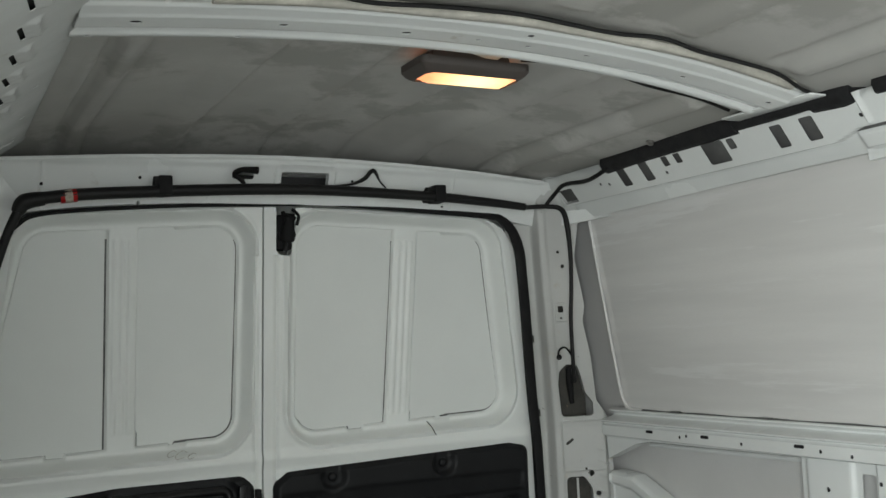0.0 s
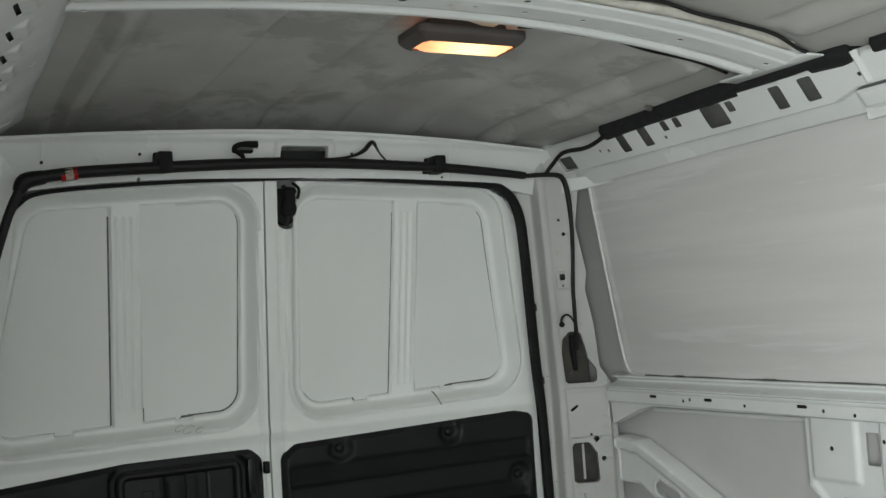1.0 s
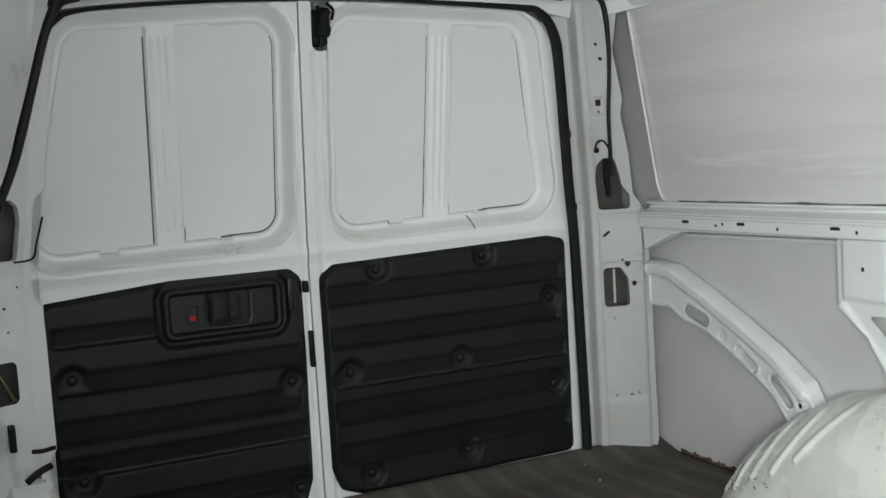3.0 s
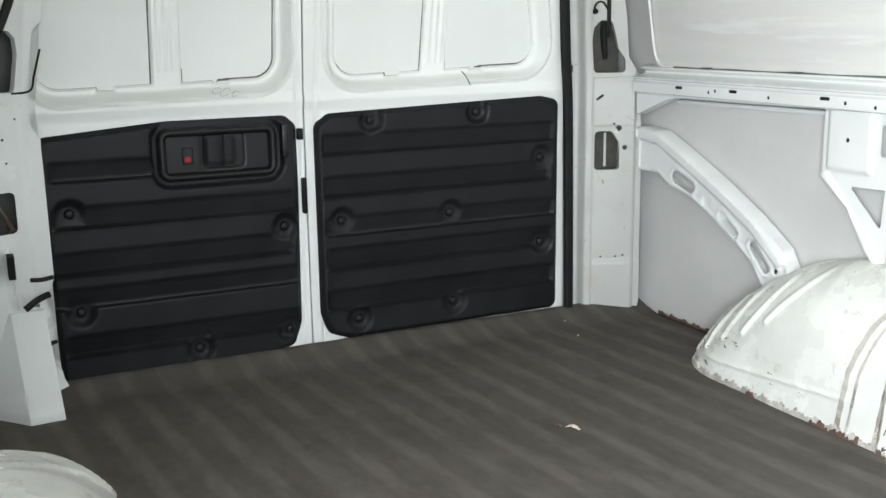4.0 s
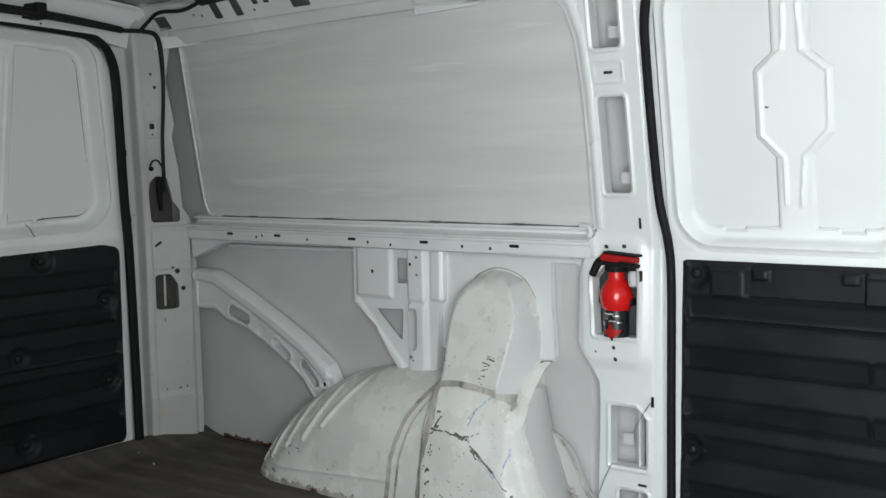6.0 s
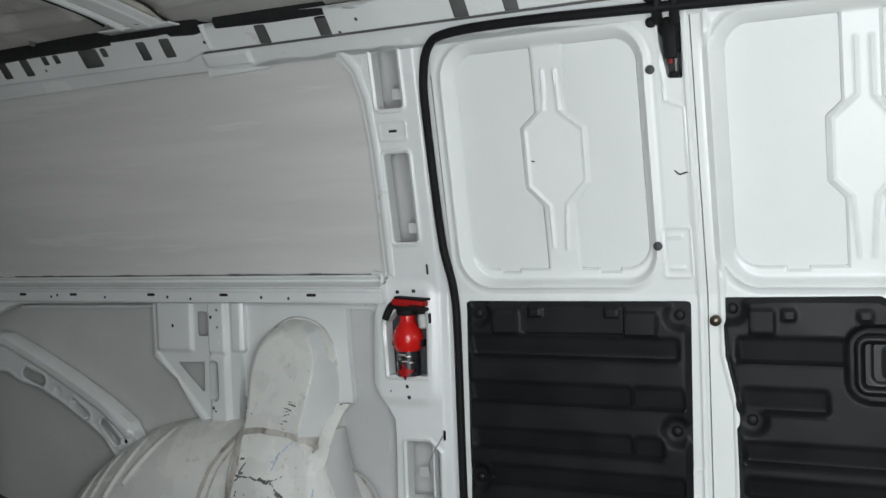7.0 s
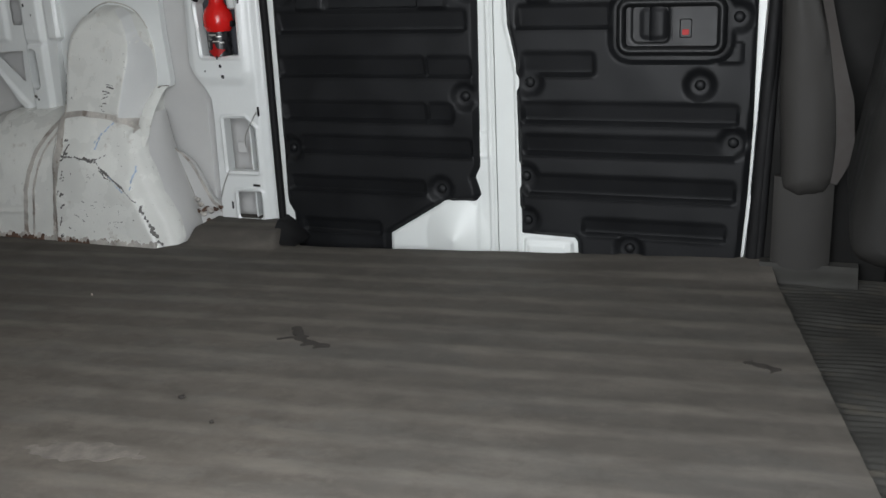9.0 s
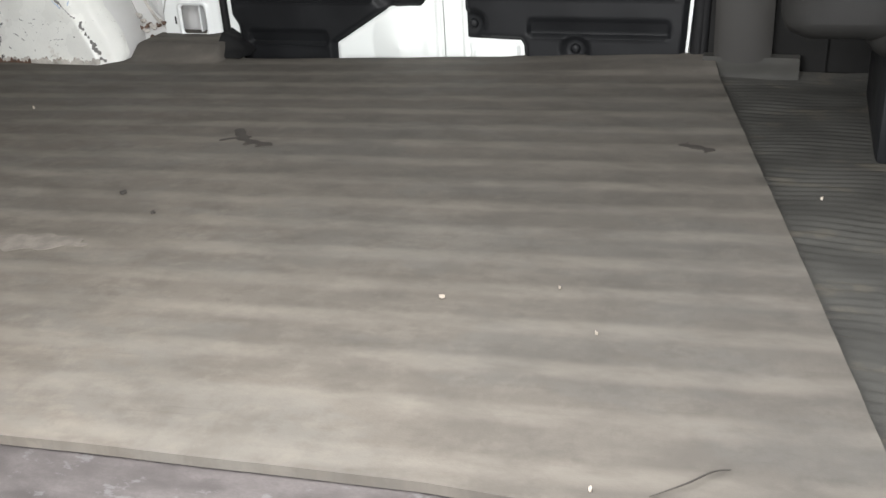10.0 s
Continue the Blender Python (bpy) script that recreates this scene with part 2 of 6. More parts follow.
def rbox(u, v, u0, u1, v0, v1, r=0.01):
    u0, u1, v0, v1 = min(u0, u1), max(u0, u1), min(v0, v1), max(v0, v1)
    r = min(r, (u1 - u0) / 2 - 1e-4, (v1 - v0) / 2 - 1e-4)
    a = np.abs(u - (u0 + u1) / 2) - (u1 - u0) / 2 + r
    b = np.abs(v - (v0 + v1) / 2) - (v1 - v0) / 2 + r
    return np.hypot(np.maximum(a, 0), np.maximum(b, 0)) + np.minimum(np.maximum(a, b), 0) - r


def disc(u, v, cu, cv, r):
    return np.hypot(u - cu, v - cv) - r


def bar(u, v, a, b, r):
    du, dv = b[0] - a[0], b[1] - a[1]
    t = np.clip(((u - a[0]) * du + (v - a[1]) * dv) / (du * du + dv * dv), 0, 1)
    return np.hypot(u - a[0] - t * du, v - a[1] - t * dv) - r


def line(u, v, pts, r):
    d = bar(u, v, pts[0], pts[1], r)
    for a, b in zip(pts[1:], pts[2:]):
        d = np.minimum(d, bar(u, v, a, b, r))
    return d


def poly(u, v, pts, r=0.0):
    """Signed distance to a polygon, rounded by r outwards."""
    d = np.full(np.shape(u), 1e9)
    sign = np.ones(np.shape(u))
    for (ax, ay), (bx, by) in zip(pts, pts[1:] + pts[:1]):
        d = np.minimum(d, bar(u, v, (ax, ay), (bx, by), 0))
        if ay != by:
            hit = ((ay > v) != (by > v)) & (u < (bx - ax) * (v - ay) / (by - ay) + ax)
            sign = np.where(hit, -sign, sign)
    return sign * d - r


def zero(u, v):
    return np.zeros(np.shape(u))


def small_loops(rim, u, v):
    """Marks the rim points of punched holes under 10 cm across: thin sheet shows there."""
    head = np.arange(len(u))
    for _ in range(4000):
        low = np.minimum(head[rim[:, 0]], head[rim[:, 1]])
        before = head[rim].sum()
        np.minimum.at(head, rim[:, 0], low)
        np.minimum.at(head, rim[:, 1], low)
        head[rim] = head[head[rim]]
        if head[rim].sum() == before:
            break
    small = np.zeros(len(u), dtype=bool)
    p = np.unique(rim)
    for k in np.unique(head[p]):
        q = p[head[p] == k]
        small[q] = max(np.ptp(u[q]), np.ptp(v[q])) < 0.10
    return small


def relief(u0, u1, v0, v1, step, place, height=zero, shape=None, back=0.01, sharp=38):
    """A pressed sheet: a fine grid over (u, v), cut to the shape's outline and holes, raised by height, with turned-back edges."""
    nu, nv = max(2, int(abs(u1 - u0) / step) + 1), max(2, int(abs(v1 - v0) / step) + 1)
    U, V = np.meshgrid(np.linspace(u0, u1, nu), np.linspace(v0, v1, nv), indexing="ij")
    idx = np.arange(nu * nv).reshape(nu, nv)
    F = np.stack([idx[:-1, :-1], idx[1:, :-1], idx[1:, 1:], idx[:-1, 1:]], -1).reshape(-1, 4)
    u, v = U.ravel(), V.ravel()
    if shape is not None:
        keep = shape(u[F].mean(1), v[F].mean(1)) < 0
        F = F[keep]
    E = np.concatenate([F[:, [0, 1]], F[:, [1, 2]], F[:, [2, 3]], F[:, [3, 0]]])
    S = np.sort(E, 1)
    key = S[:, 0].astype(np.int64) * (nu * nv) + S[:, 1]
    _, inv, cnt = np.unique(key, return_inverse=True, return_counts=True)
    rim = E[cnt[inv] == 1]
    if shape is not None and len(rim):
        b = np.unique(rim)
        for _ in range(3):
            e = 1e-4
            d = shape(u[b], v[b])
            gu = (shape(u[b] + e, v[b]) - shape(u[b] - e, v[b])) / (2 * e)
            gv = (shape(u[b], v[b] + e) - shape(u[b], v[b] - e)) / (2 * e)
            g2 = np.maximum(gu * gu + gv * gv, 0.25)
            mv = np.clip(d / g2, -1.5 * step, 1.5 * step)
            u[b] -= mv * gu
            v[b] -= mv * gv
        u, v = np.clip(u, min(u0, u1), max(u0, u1)), np.clip(v, min(v0, v1), max(v0, v1))
    h = height(u, v)
    P = np.stack(np.broadcast_arrays(*place(u, v, h)), -1)
    used = np.unique(F)
    remap = np.full(nu * nv, -1)
    remap[used] = np.arange(len(used))
    verts, faces = P[used], remap[F]
    if back and len(rim):
        b = np.unique(rim)
        Q = np.stack(np.broadcast_arrays(*place(u[b], v[b], h[b] - np.where(small_loops(rim, u, v)[b], min(back, 0.0012), back))), -1)
        low = np.full(nu * nv, -1)
        low[b] = np.arange(len(b)) + len(verts)
        verts = np.concatenate([verts, Q])
        skirt = np.stack([remap[rim[:, 1]], remap[rim[:, 0]], low[rim[:, 0]], low[rim[:, 1]]], -1)
        faces = np.concatenate([faces, skirt])
    me = bpy.data.meshes.new("mesh")
    me.vertices.add(len(verts))
    me.vertices.foreach_set("co", verts.astype(np.float32).ravel())
    me.loops.add(len(faces) * 4)
    me.loops.foreach_set("vertex_index", faces.astype(np.int32).ravel())
    me.polygons.add(len(faces))
    me.polygons.foreach_set("loop_start", np.arange(0, len(faces) * 4, 4, dtype=np.int32))
    me.polygons.foreach_set("use_smooth", np.ones(len(faces), dtype=bool))
    me.update(calc_edges=True)
    me.validate()
    me.set_sharp_from_angle(angle=radians(sharp))
    return me


def tube(pts, r, sides=8, fine=6, flat=1.0):
    """A smooth tube along points; r is a number or one for each point."""
    P = [Vector(p) for p in pts]
    R = [r] * len(P) if not isinstance(r, (list, tuple)) else list(r)
    path, rad = [], []
    for i in range(len(P) - 1):
        a, b, c, d = P[max(i - 1, 0)], P[i], P[i + 1], P[min(i + 2, len(P) - 1)]
        for k in range(fine):
            t = k / fine
            path.append(0.5 * ((2 * b) + (c - a) * t + (2 * a - 5 * b + 4 * c - d) * t * t + (3 * b - 3 * c + d - a) * t ** 3))
            rad.append(R[i] + (R[i + 1] - R[i]) * t)
    path.append(P[-1])
    rad.append(R[-1])
    verts, faces = [], []
    up = Vector((0.31, 0.2, 0.93))
    for i, p in enumerate(path):
        w = (path[min(i + 1, len(path) - 1)] - path[max(i - 1, 0)]).normalized()
        up = (up - w * up.dot(w)).normalized()
        side = w.cross(up)
        for k in range(sides):
            a = 2 * math.pi * k / sides
            verts.append(p + (up * math.cos(a) + side * math.sin(a) * flat) * rad[i])
    for i in range(len(path) - 1):
        for k in range(sides):
            a, b = i * sides + k, i * sides + (k + 1) % sides
            faces.append((a, b, b + sides, a + sides))
    n = len(verts)
    faces.append(tuple(range(sides))[::-1])
    faces.append(tuple(range(n - sides, n)))
    return mesh_of(verts, faces, 50)


def lathe(profile, at, axis=(0, 0, 1), sides=20):
    """A turned shape: profile rows of (radius, height) along an axis."""
    turn = Vector(axis).to_track_quat("Z", "Y").to_matrix()
    verts, faces = [], []
    for r, h in profile:
        for k in range(sides):
            a = 2 * math.pi * k / sides
            verts.append(Vector(at) + turn @ Vector((r * math.cos(a), r * math.sin(a), h)))
    for i in range(len(profile) - 1):
        for k in range(sides):
            a, b = i * sides + k, i * sides + (k + 1) % sides
            faces.append((a, b, b + sides, a + sides))
    n = len(verts)
    faces.append(tuple(range(sides))[::-1])
    faces.append(tuple(range(n - sides, n)))
    return mesh_of(verts, faces)


def block(x0, x1, y0, y1, z0, z1, r=0.004, seg=2, turn=None):
    """A box with rounded edges."""
    bm = bmesh.new()
    bmesh.ops.create_cube(bm, size=1)
    m = Matrix.Translation(((x0 + x1) / 2, (y0 + y1) / 2, (z0 + z1) / 2))
    if turn is not None:
        m = m @ turn
    bmesh.ops.scale(bm, vec=(abs(x1 - x0), abs(y1 - y0), abs(z1 - z0)), verts=bm.verts)
    if r:
        bmesh.ops.bevel(bm, geom=bm.edges[:], offset=r, segments=seg, affect="EDGES", profile=0.5)
    bmesh.ops.transform(bm, matrix=m, verts=bm.verts)
    me = bpy.data.meshes.new("mesh")
    bm.to_mesh(me)
    bm.free()
    for p in me.polygons:
        p.use_smooth = True
    me.set_sharp_from_angle(angle=radians(35))
    return me


# ---- the van's surfaces ----
def side_x(z):
    return 0.87 - 0.17 * np.maximum(0, z - 0.62)


def rear_y(z):
    return -0.10 * np.maximum(0, z - 0.6)


def on_side(u, v, h):
    return side_x(v) - h, u, v


def on_rear(u, v, h):
    return u, rear_y(v) - h, v


def roof_z(x, y):
    c = np.clip((x - 0.07) / 0.63, -1.2, 1.2)
    rear = np.clip((y + 0.20) / 0.25, 0, 1)
    return 1.335 - np.where(c > 0, 0.083, 0.052) * c * c - 0.050 * rear * rear


# ---- ground and closing shell ----
gm = mesh_of([(-400, -400, -0.68), (400, -400, -0.68), (400, 400, -0.68), (-400, 400, -0.68)], [(0, 1, 2, 3)])
tagged(part("ground", gm, ASPHALT, None), "plain grey asphalt ground under the van", "ground", kind="structure")

floor = part("floor", block(-0.86, 0.90, -4.2, 0.06, -0.10, -0.022, 0.004), DARKIN, None)
tagged(floor, "painted steel van floor under the mats", "floor", kind="structure")

# ceiling
RIDGES = (-0.43, -0.22, -0.03, 0.16, 0.36)


def roof_h(x, y):
    h = 0
    for r in RIDGES:
        h = h + 0.0095 * smooth(x - r, 0.012) * smooth(r - 0.05 - x, 0.05) - 0.003 * smooth(np.abs(x - r - 0.012) - 0.004, 0.008)
    h = h - 0.014 * smooth(np.abs(x + 0.47) - 0.012, 0.016) + 0.012 * smooth(np.abs(x - 0.575) - 0.018, 0.02) - 0.006 * smooth(np.abs(x - 0.53) - 0.012, 0.02)
    return h * smooth(0.118 - np.abs(y + 0.92), 0.03) + 0.003 * np.sin(x * 9 + y * 3) * np.sin(y * 5)


ceiling = part("ceiling", relief(-0.62, 0.76, -4.2, 0.05, 0.0075, lambda u, v, h: (u, v, roof_z(u, v) - h), roof_h, back=0.03), ROOF, None)
tagged(ceiling, "grimy grey ribbed sheet-metal roof skin", "ceiling", kind="structure")
outer = part("roof_outer", mesh_of([(-0.95, -4.3, 1.15), (-0.75, -4.3, 1.40), (0.82, -4.3, 1.40), (1.0, -4.3, 1.15), (-0.95, 0.1, 1.15), (-0.75, 0.1, 1.40), (0.82, 0.1, 1.40), (1.0, 0.1, 1.15)], [(0, 1, 5, 4), (1, 2, 6, 5), (2, 3, 7, 6)]), WHITE, None)
tagged(outer, "white outer roof sheet of the van", "roof", kind="structure")

# right wall
wall_r = thing("wall_right", (0.87, -0.8, 0), "white bare-metal van side wall with ribs and cut-outs", "wall", "structure")
part("outer_skin", relief(-4.2, 0.09, -0.1, 1.2, 0.03, lambda u, v, h: (side_x(v) + 0.04 - h, u, v), lambda u, v: 0.002 * np.sin(u * 7) * np.sin(v * 9) - 0.045 * smooth(np.abs(u + 1.51) - 0.11, 0.05), lambda u, v: np.maximum(-rbox(u, v, -4.05, -3.22, 0.62, 1.13, 0.06), rbox(u, v, -4.2, 0.09, -0.1, 1.2, 0.001)), back=0.06), SKIN, wall_r)

PANEL_TOP = [(-0.13, 1.152), (-0.60, 1.158), (-1.05, 1.160), (-1.12, 1.164), (-1.36, 1.170), (-1.425, 1.14), (-1.43, 1.02), (-1.43, 0.655), (-0.125, 0.655)]


def upper_shape(u, v):
    return poly(u, v, PANEL_TOP, 0.004)


def upper_h(u, v):
    d = upper_shape(u, v)
    return 0.004 * smooth(np.abs(d + 0.008) - 0.003, 0.006) + 0.0035 * np.sin(u * 5 + 1) * np.sin(v * 6)


part("upper_panel", relief(-1.44, -0.11, 0.645, 1.18, 0.008, lambda u, v, h: (side_x(v) + 0.016 - h, u, v), upper_h, upper_shape, 0.012), GREYWALL, wall_r, "grey-white upper panel with pale wiping marks")

part("panel_bead", tube([(float(side_x(1.145)) + 0.010, -0.132, 1.145), (float(side_x(0.95)) + 0.010, -0.128, 0.95), (float(side_x(0.75)) + 0.010, -0.126, 0.75), (float(side_x(0.69)) + 0.010, -0.130, 0.69), (float(side_x(0.668)) + 0.010, -0.150, 0.668), (float(side_x(0.664)) + 0.010, -0.20, 0.664)], 0.0042, 6), GREYWALL, wall_r)
FRAME = [(-0.10, 1.128), (-0.69, 1.134), (-1.05, 1.145), (-1.165, 1.148), (-1.215, 1.158), (-1.262, 1.162), (-1.323, 1.162), (-1.366, 1.145), (-1.392, 1.115), (-1.409, 1.055), (-1.417, 0.95), (-1.418, 0.85), (-1.415, 0.655), (-0.10, 0.655)]
part("panel_frame", relief(-1.46, -1.0, 0.66, 1.20, 0.0042, lambda u, v, h: (side_x(v) - 0.001 - h, u, v), lambda u, v: 0.005 * smooth(np.abs(poly(u, v, FRAME, 0.0) - 0.018) - 0.008, 0.010), lambda u, v: np.maximum(-poly(u, v, FRAME, 0.0), poly(u, v, FRAME, 0.0) - 0.026 - 0.02 * smooth(1.13 - v, 0.04)), 0.016), WHITE, wall_r, "white pressed border with a rounded corner")
RAIL = [(-0.07, 0.667), (-1.415, 0.669), (-1.42, 0.600), (-0.24, 0.592), (-0.19, 0.582), (-0.08, 0.540)]
SLOTS = [-0.262, -0.455, -0.730, -0.965, -1.225]
DOTS = [(-0.395, 0.616), (-0.372, 0.612), (-0.57, 0.611), (-0.785, 0.612), (-0.86, 0.608), (-1.08, 0.612), (-1.16, 0.610)]


def rail_shape(u, v):
    d = poly(u, v, RAIL, 0.0)
    for s in SLOTS:
        d = np.maximum(d, -bar(u, v, (s - 0.011, 0.618), (s + 0.010, 0.618), 0.0036))
    for a, b in DOTS:
        d = np.maximum(d, -disc(u, v, a, b, 0.0042))
    return d


def rail_h(u, v):
    h = 0.006 + 0.040 * smooth(v - 0.643, 0.008) - 0.012 * smooth(v - 0.598, 0.006) + 0.014 * smooth(np.abs(v - 0.660) - 0.0045, 0.005) + 0.004 * smooth(np.abs(v - 0.637) - 0.003, 0.005) - 0.012 * smooth(np.abs(v - 0.6295) - 0.0025, 0.005)
    for s in (-0.32, -0.42, -0.52, -0.62, -0.9, -1.02, -1.12):
        h = h - 0.002 * smooth(disc(u, v, s, 0.638, 0.006), 0.008)
    return h


rail = part("belt_rail", relief(-1.425, -0.065, 0.535, 0.672, 0.0034, lambda u, v, h: (0.885 - h, u, v), rail_h, rail_shape, 0.03), WHITE, wall_r, "white pressed belt rail with slots")
# near-black sheet painted in for the shade behind the rail's slots
part("rail_slot_shade", relief(-1.41, -0.20, 0.602, 0.634, 0.03, lambda u, v, h: (0.853 - h, u, v), back=0.0), DARKIN, wall_r)


def shade_sheet(parent, place, u, v, half, depth):
    """A near-black sheet that stands in for the shade behind a small punched hole."""
    part("hole_shade", relief(u - half, u + half, v - half, v + half, half, lambda a, q, h: place(a, q, h - depth), back=0.0), DARKIN, parent)


# dark tube added for the shadow line between panel and ledge
part("panel_seam", tube([(0.872, -0.16 - 0.062 * k, 0.6625 + 0.0008 * math.sin(k * 1.9)) for k in range(21)], 0.0036, 6, 3), JOINT, wall_r, "dark strip for the shaded gap under the panel")
part("ledge_end", tube([(0.868, -1.380, 0.668), (0.862, -1.402, 0.664), (0.858, -1.410, 0.654), (0.850, -1.410, 0.644)], 0.0055, 8), WHITE, wall_r)
for y in (-0.33, -0.62, -0.98, -1.22):
    part("seam_tab", block(0.862, 0.872, y - 0.016, y + 0.016, 0.6640, 0.6675, 0.0015), JOINT, wall_r)
part("lower_bead", tube([(0.900, -0.19, 0.578), (0.900, -0.45, 0.580), (0.900, -0.70, 0.583)], 0.006, 6), WHITE, wall_r)

STRUT = [(-0.07, 0.506), (-0.155, 0.500), (-0.273, 0.450), (-0.398, 0.392), (-0.515, 0.332), (-0.605, 0.273), (-0.640, 0.215), (-0.560, 0.170), (-0.515, 0.227), (-0.444, 0.274), (-0.360, 0.317), (-0.271, 0.357), (-0.206, 0.367), (-0.152, 0.396), (-0.07, 0.394)]


def strut_shape(u, v):
    d = poly(u, v, STRUT, 0.002)
    for a, b, r in (((-0.228, 0.392), (-0.285, 0.374), 0.016), ((-0.405, 0.316), (-0.452, 0.285), 0.012), ((-0.516, 0.266), (-0.560, 0.222), 0.012)):
        d = np.maximum(d, -bar(u, v, a, b, r))
    return np.maximum(d, -disc(u, v, -0.592, 0.222, 0.006))


def strut_h(u, v):
    up = line(u, v, [(-0.07, 0.49), (-0.155, 0.482), (-0.273, 0.432), (-0.398, 0.374), (-0.515, 0.314), (-0.60, 0.25)], 0)
    d = strut_shape(u, v)
    return 0.012 * smooth(up - 0.014, 0.012) + 0.004 * smooth(np.abs(d + 0.006) - 0.002, 0.005) - 0.004 * smooth(disc(u, v, -0.345, 0.345, 0.014), 0.006)


part("diagonal_brace", relief(-0.65, -0.065, 0.16, 0.515, 0.0045, lambda u, v, h: (0.868 - h, u, v), strut_h, strut_shape, 0.036), WHITE, wall_r, "white diagonal brace with oblong holes")

BRACKET = [(-0.706, 0.596), (-0.707, 0.459), (-0.783, 0.400), (-0.852, 0.297), (-0.854, 0.276), (-0.969, 0.280), (-0.983, 0.469), (-0.996, 0.477), (-0.995, 0.596)]


def bracket_shape(u, v):
    d = poly(u, v, BRACKET, 0.002)
    d = np.maximum(d, -rbox(u, v, -0.852, -0.884, 0.510, 0.573, 0.006))
    d = np.maximum(d, -poly(u, v, [(-0.790, 0.438), (-0.866, 0.441), (-0.862, 0.372)], 0.004))
    d = np.maximum(d, -bar(u, v, (-0.909, 0.437), (-0.909, 0.361), 0.0145))
    for a, b, r in ((-0.775, 0.536, 0.005), (-0.905, 0.560, 0.0045), (-0.925, 0.578, 0.0035), (-0.925, 0.535, 0.0035), (-0.903, 0.330, 0.005), (-0.91, 0.322, 0.003)):
        d = np.maximum(d, -disc(u, v, a, b, r))
    return d


def bracket_h(u, v):
    h = 0.014 * smooth(rbox(u, v, -0.893, -0.948, 0.28, 0.60, 0.004), 0.010) * (1 - 0.5 * smooth(np.abs(v - 0.465) - 0.004, 0.01))
    h = h + 0.008 * smooth(rbox(u, v, -0.720, -0.835, 0.472, 0.60, 0.006), 0.014)
    h = h + 0.008 * smooth(rbox(u, v, -0.962, -0.992, 0.475, 0.60, 0.004), 0.008)
    return h + 0.006 * smooth(bar(u, v, (-0.715, 0.455), (-0.862, 0.30), 0.010), 0.01)


part("brace_bracket", relief(-1.0, -0.70, 0.272, 0.60, 0.0036, lambda u, v, h: (0.872 - h, u, v), bracket_h, bracket_shape, 0.03), WHITE, wall_r, "white pressed bracket with triangular cut-out")


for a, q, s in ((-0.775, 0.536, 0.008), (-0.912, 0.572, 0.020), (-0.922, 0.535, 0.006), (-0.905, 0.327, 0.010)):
    shade_sheet(wall_r, lambda u, v, h: (0.866 - h, u, v), a, q, s, 0.004)
shade_sheet(wall_r, lambda u, v, h: (0.868 - h, u, v), -0.592, 0.222, 0.009, 0.006)


# strap of sheet beside the arch tower
def flange_shape(u, v):
    return np.minimum(poly(u, v, [(-0.985, 0.590), (-1.288, 0.590), (-1.290, 0.49), (-1.298, 0.370), (-1.295, 0.357), (-1.262, 0.350), (-1.23, 0.36), (-1.06, 0.36), (-0.985, 0.36)], 0.002),
                      poly(u, v, [(-1.00, 0.598), (-1.00, 0.583), (-1.36, 0.583), (-1.385, 0.565), (-1.39, 0.54), (-1.40, 0.54), (-1.40, 0.575), (-1.38, 0.598)], 0.002))


part("flange_strip", relief(-1.41, -0.98, 0.34, 0.60, 0.004, lambda u, v, h: (0.887 - h, u, v), zero, flange_shape, 0.02), WHITE, wall_r)


# door pillar with openings
PIL = [(-1.40, 1.215), (-1.424, 1.12), (-1.429, 0.95), (-1.426, 0.657), (-1.384, 0.563), (-1.377, 0.415), (-1.428, 0.331), (-1.430, 0.286), (-1.423, -0.02), (-1.60, -0.02), (-1.602, 0.50), (-1.60, 0.62), (-1.578, 0.74), (-1.576, 1.09), (-1.60, 1.17), (-1.62, 1.215)]
EXT_HOLE = [(-1.421, 0.437), (-1.416, 0.552), (-1.446, 0.583), (-1.513, 0.583), (-1.516, 0.557), (-1.513, 0.437)]
W3_HOLE = [(-1.454, 0.279), (-1.508, 0.281), (-1.532, 0.258), (-1.532, 0.156), (-1.454, 0.155)]


def pillar_holes(u, v):
    d = rbox(u, v, -1.449, -1.511, 1.032, 1.176, 0.008)
    d = np.minimum(d, rbox(u, v, -1.450, -1.511, 0.737, 0.935, 0.008))
    d = np.minimum(d, poly(u, v, EXT_HOLE, 0.003))
    d = np.minimum(d, poly(u, v, W3_HOLE, 0.003))
    return np.minimum(d, rbox(u, v, -1.471, -1.536, 0.034, 0.102, 0.008))


def pillar_shape(u, v):
    d = np.maximum(poly(u, v, PIL, 0.004), -pillar_holes(u, v))
    for a, b in ((-1.447, 0.624), (-1.489, 0.626)):
        d = np.maximum(d, -rbox(u, v, a - 0.005, a + 0.005, b - 0.004, b + 0.004, 0.001))
    for a, b, c in ((-1.525, 0.675, 0.012), (-1.527, 0.565, 0.012), (-1.548, 0.30, 0.012), (-1.452, 0.065, 0.010)):
        d = np.maximum(d, -rbox(u, v, a - 0.003, a + 0.003, b - c, b + c, 0.002))
    for a, b in ((-1.48, 0.983), (-1.525, 0.118)):
        d = np.maximum(d, -rbox(u, v, a - 0.011, a + 0.011, b - 0.003, b + 0.003, 0.002))
    for a, b, r in ((-1.463, 0.409, 0.0045), (-1.467, 0.384, 0.005), (-1.42, 0.397, 0.003)):
        d = np.maximum(d, -disc(u, v, a, b, r))
    return d


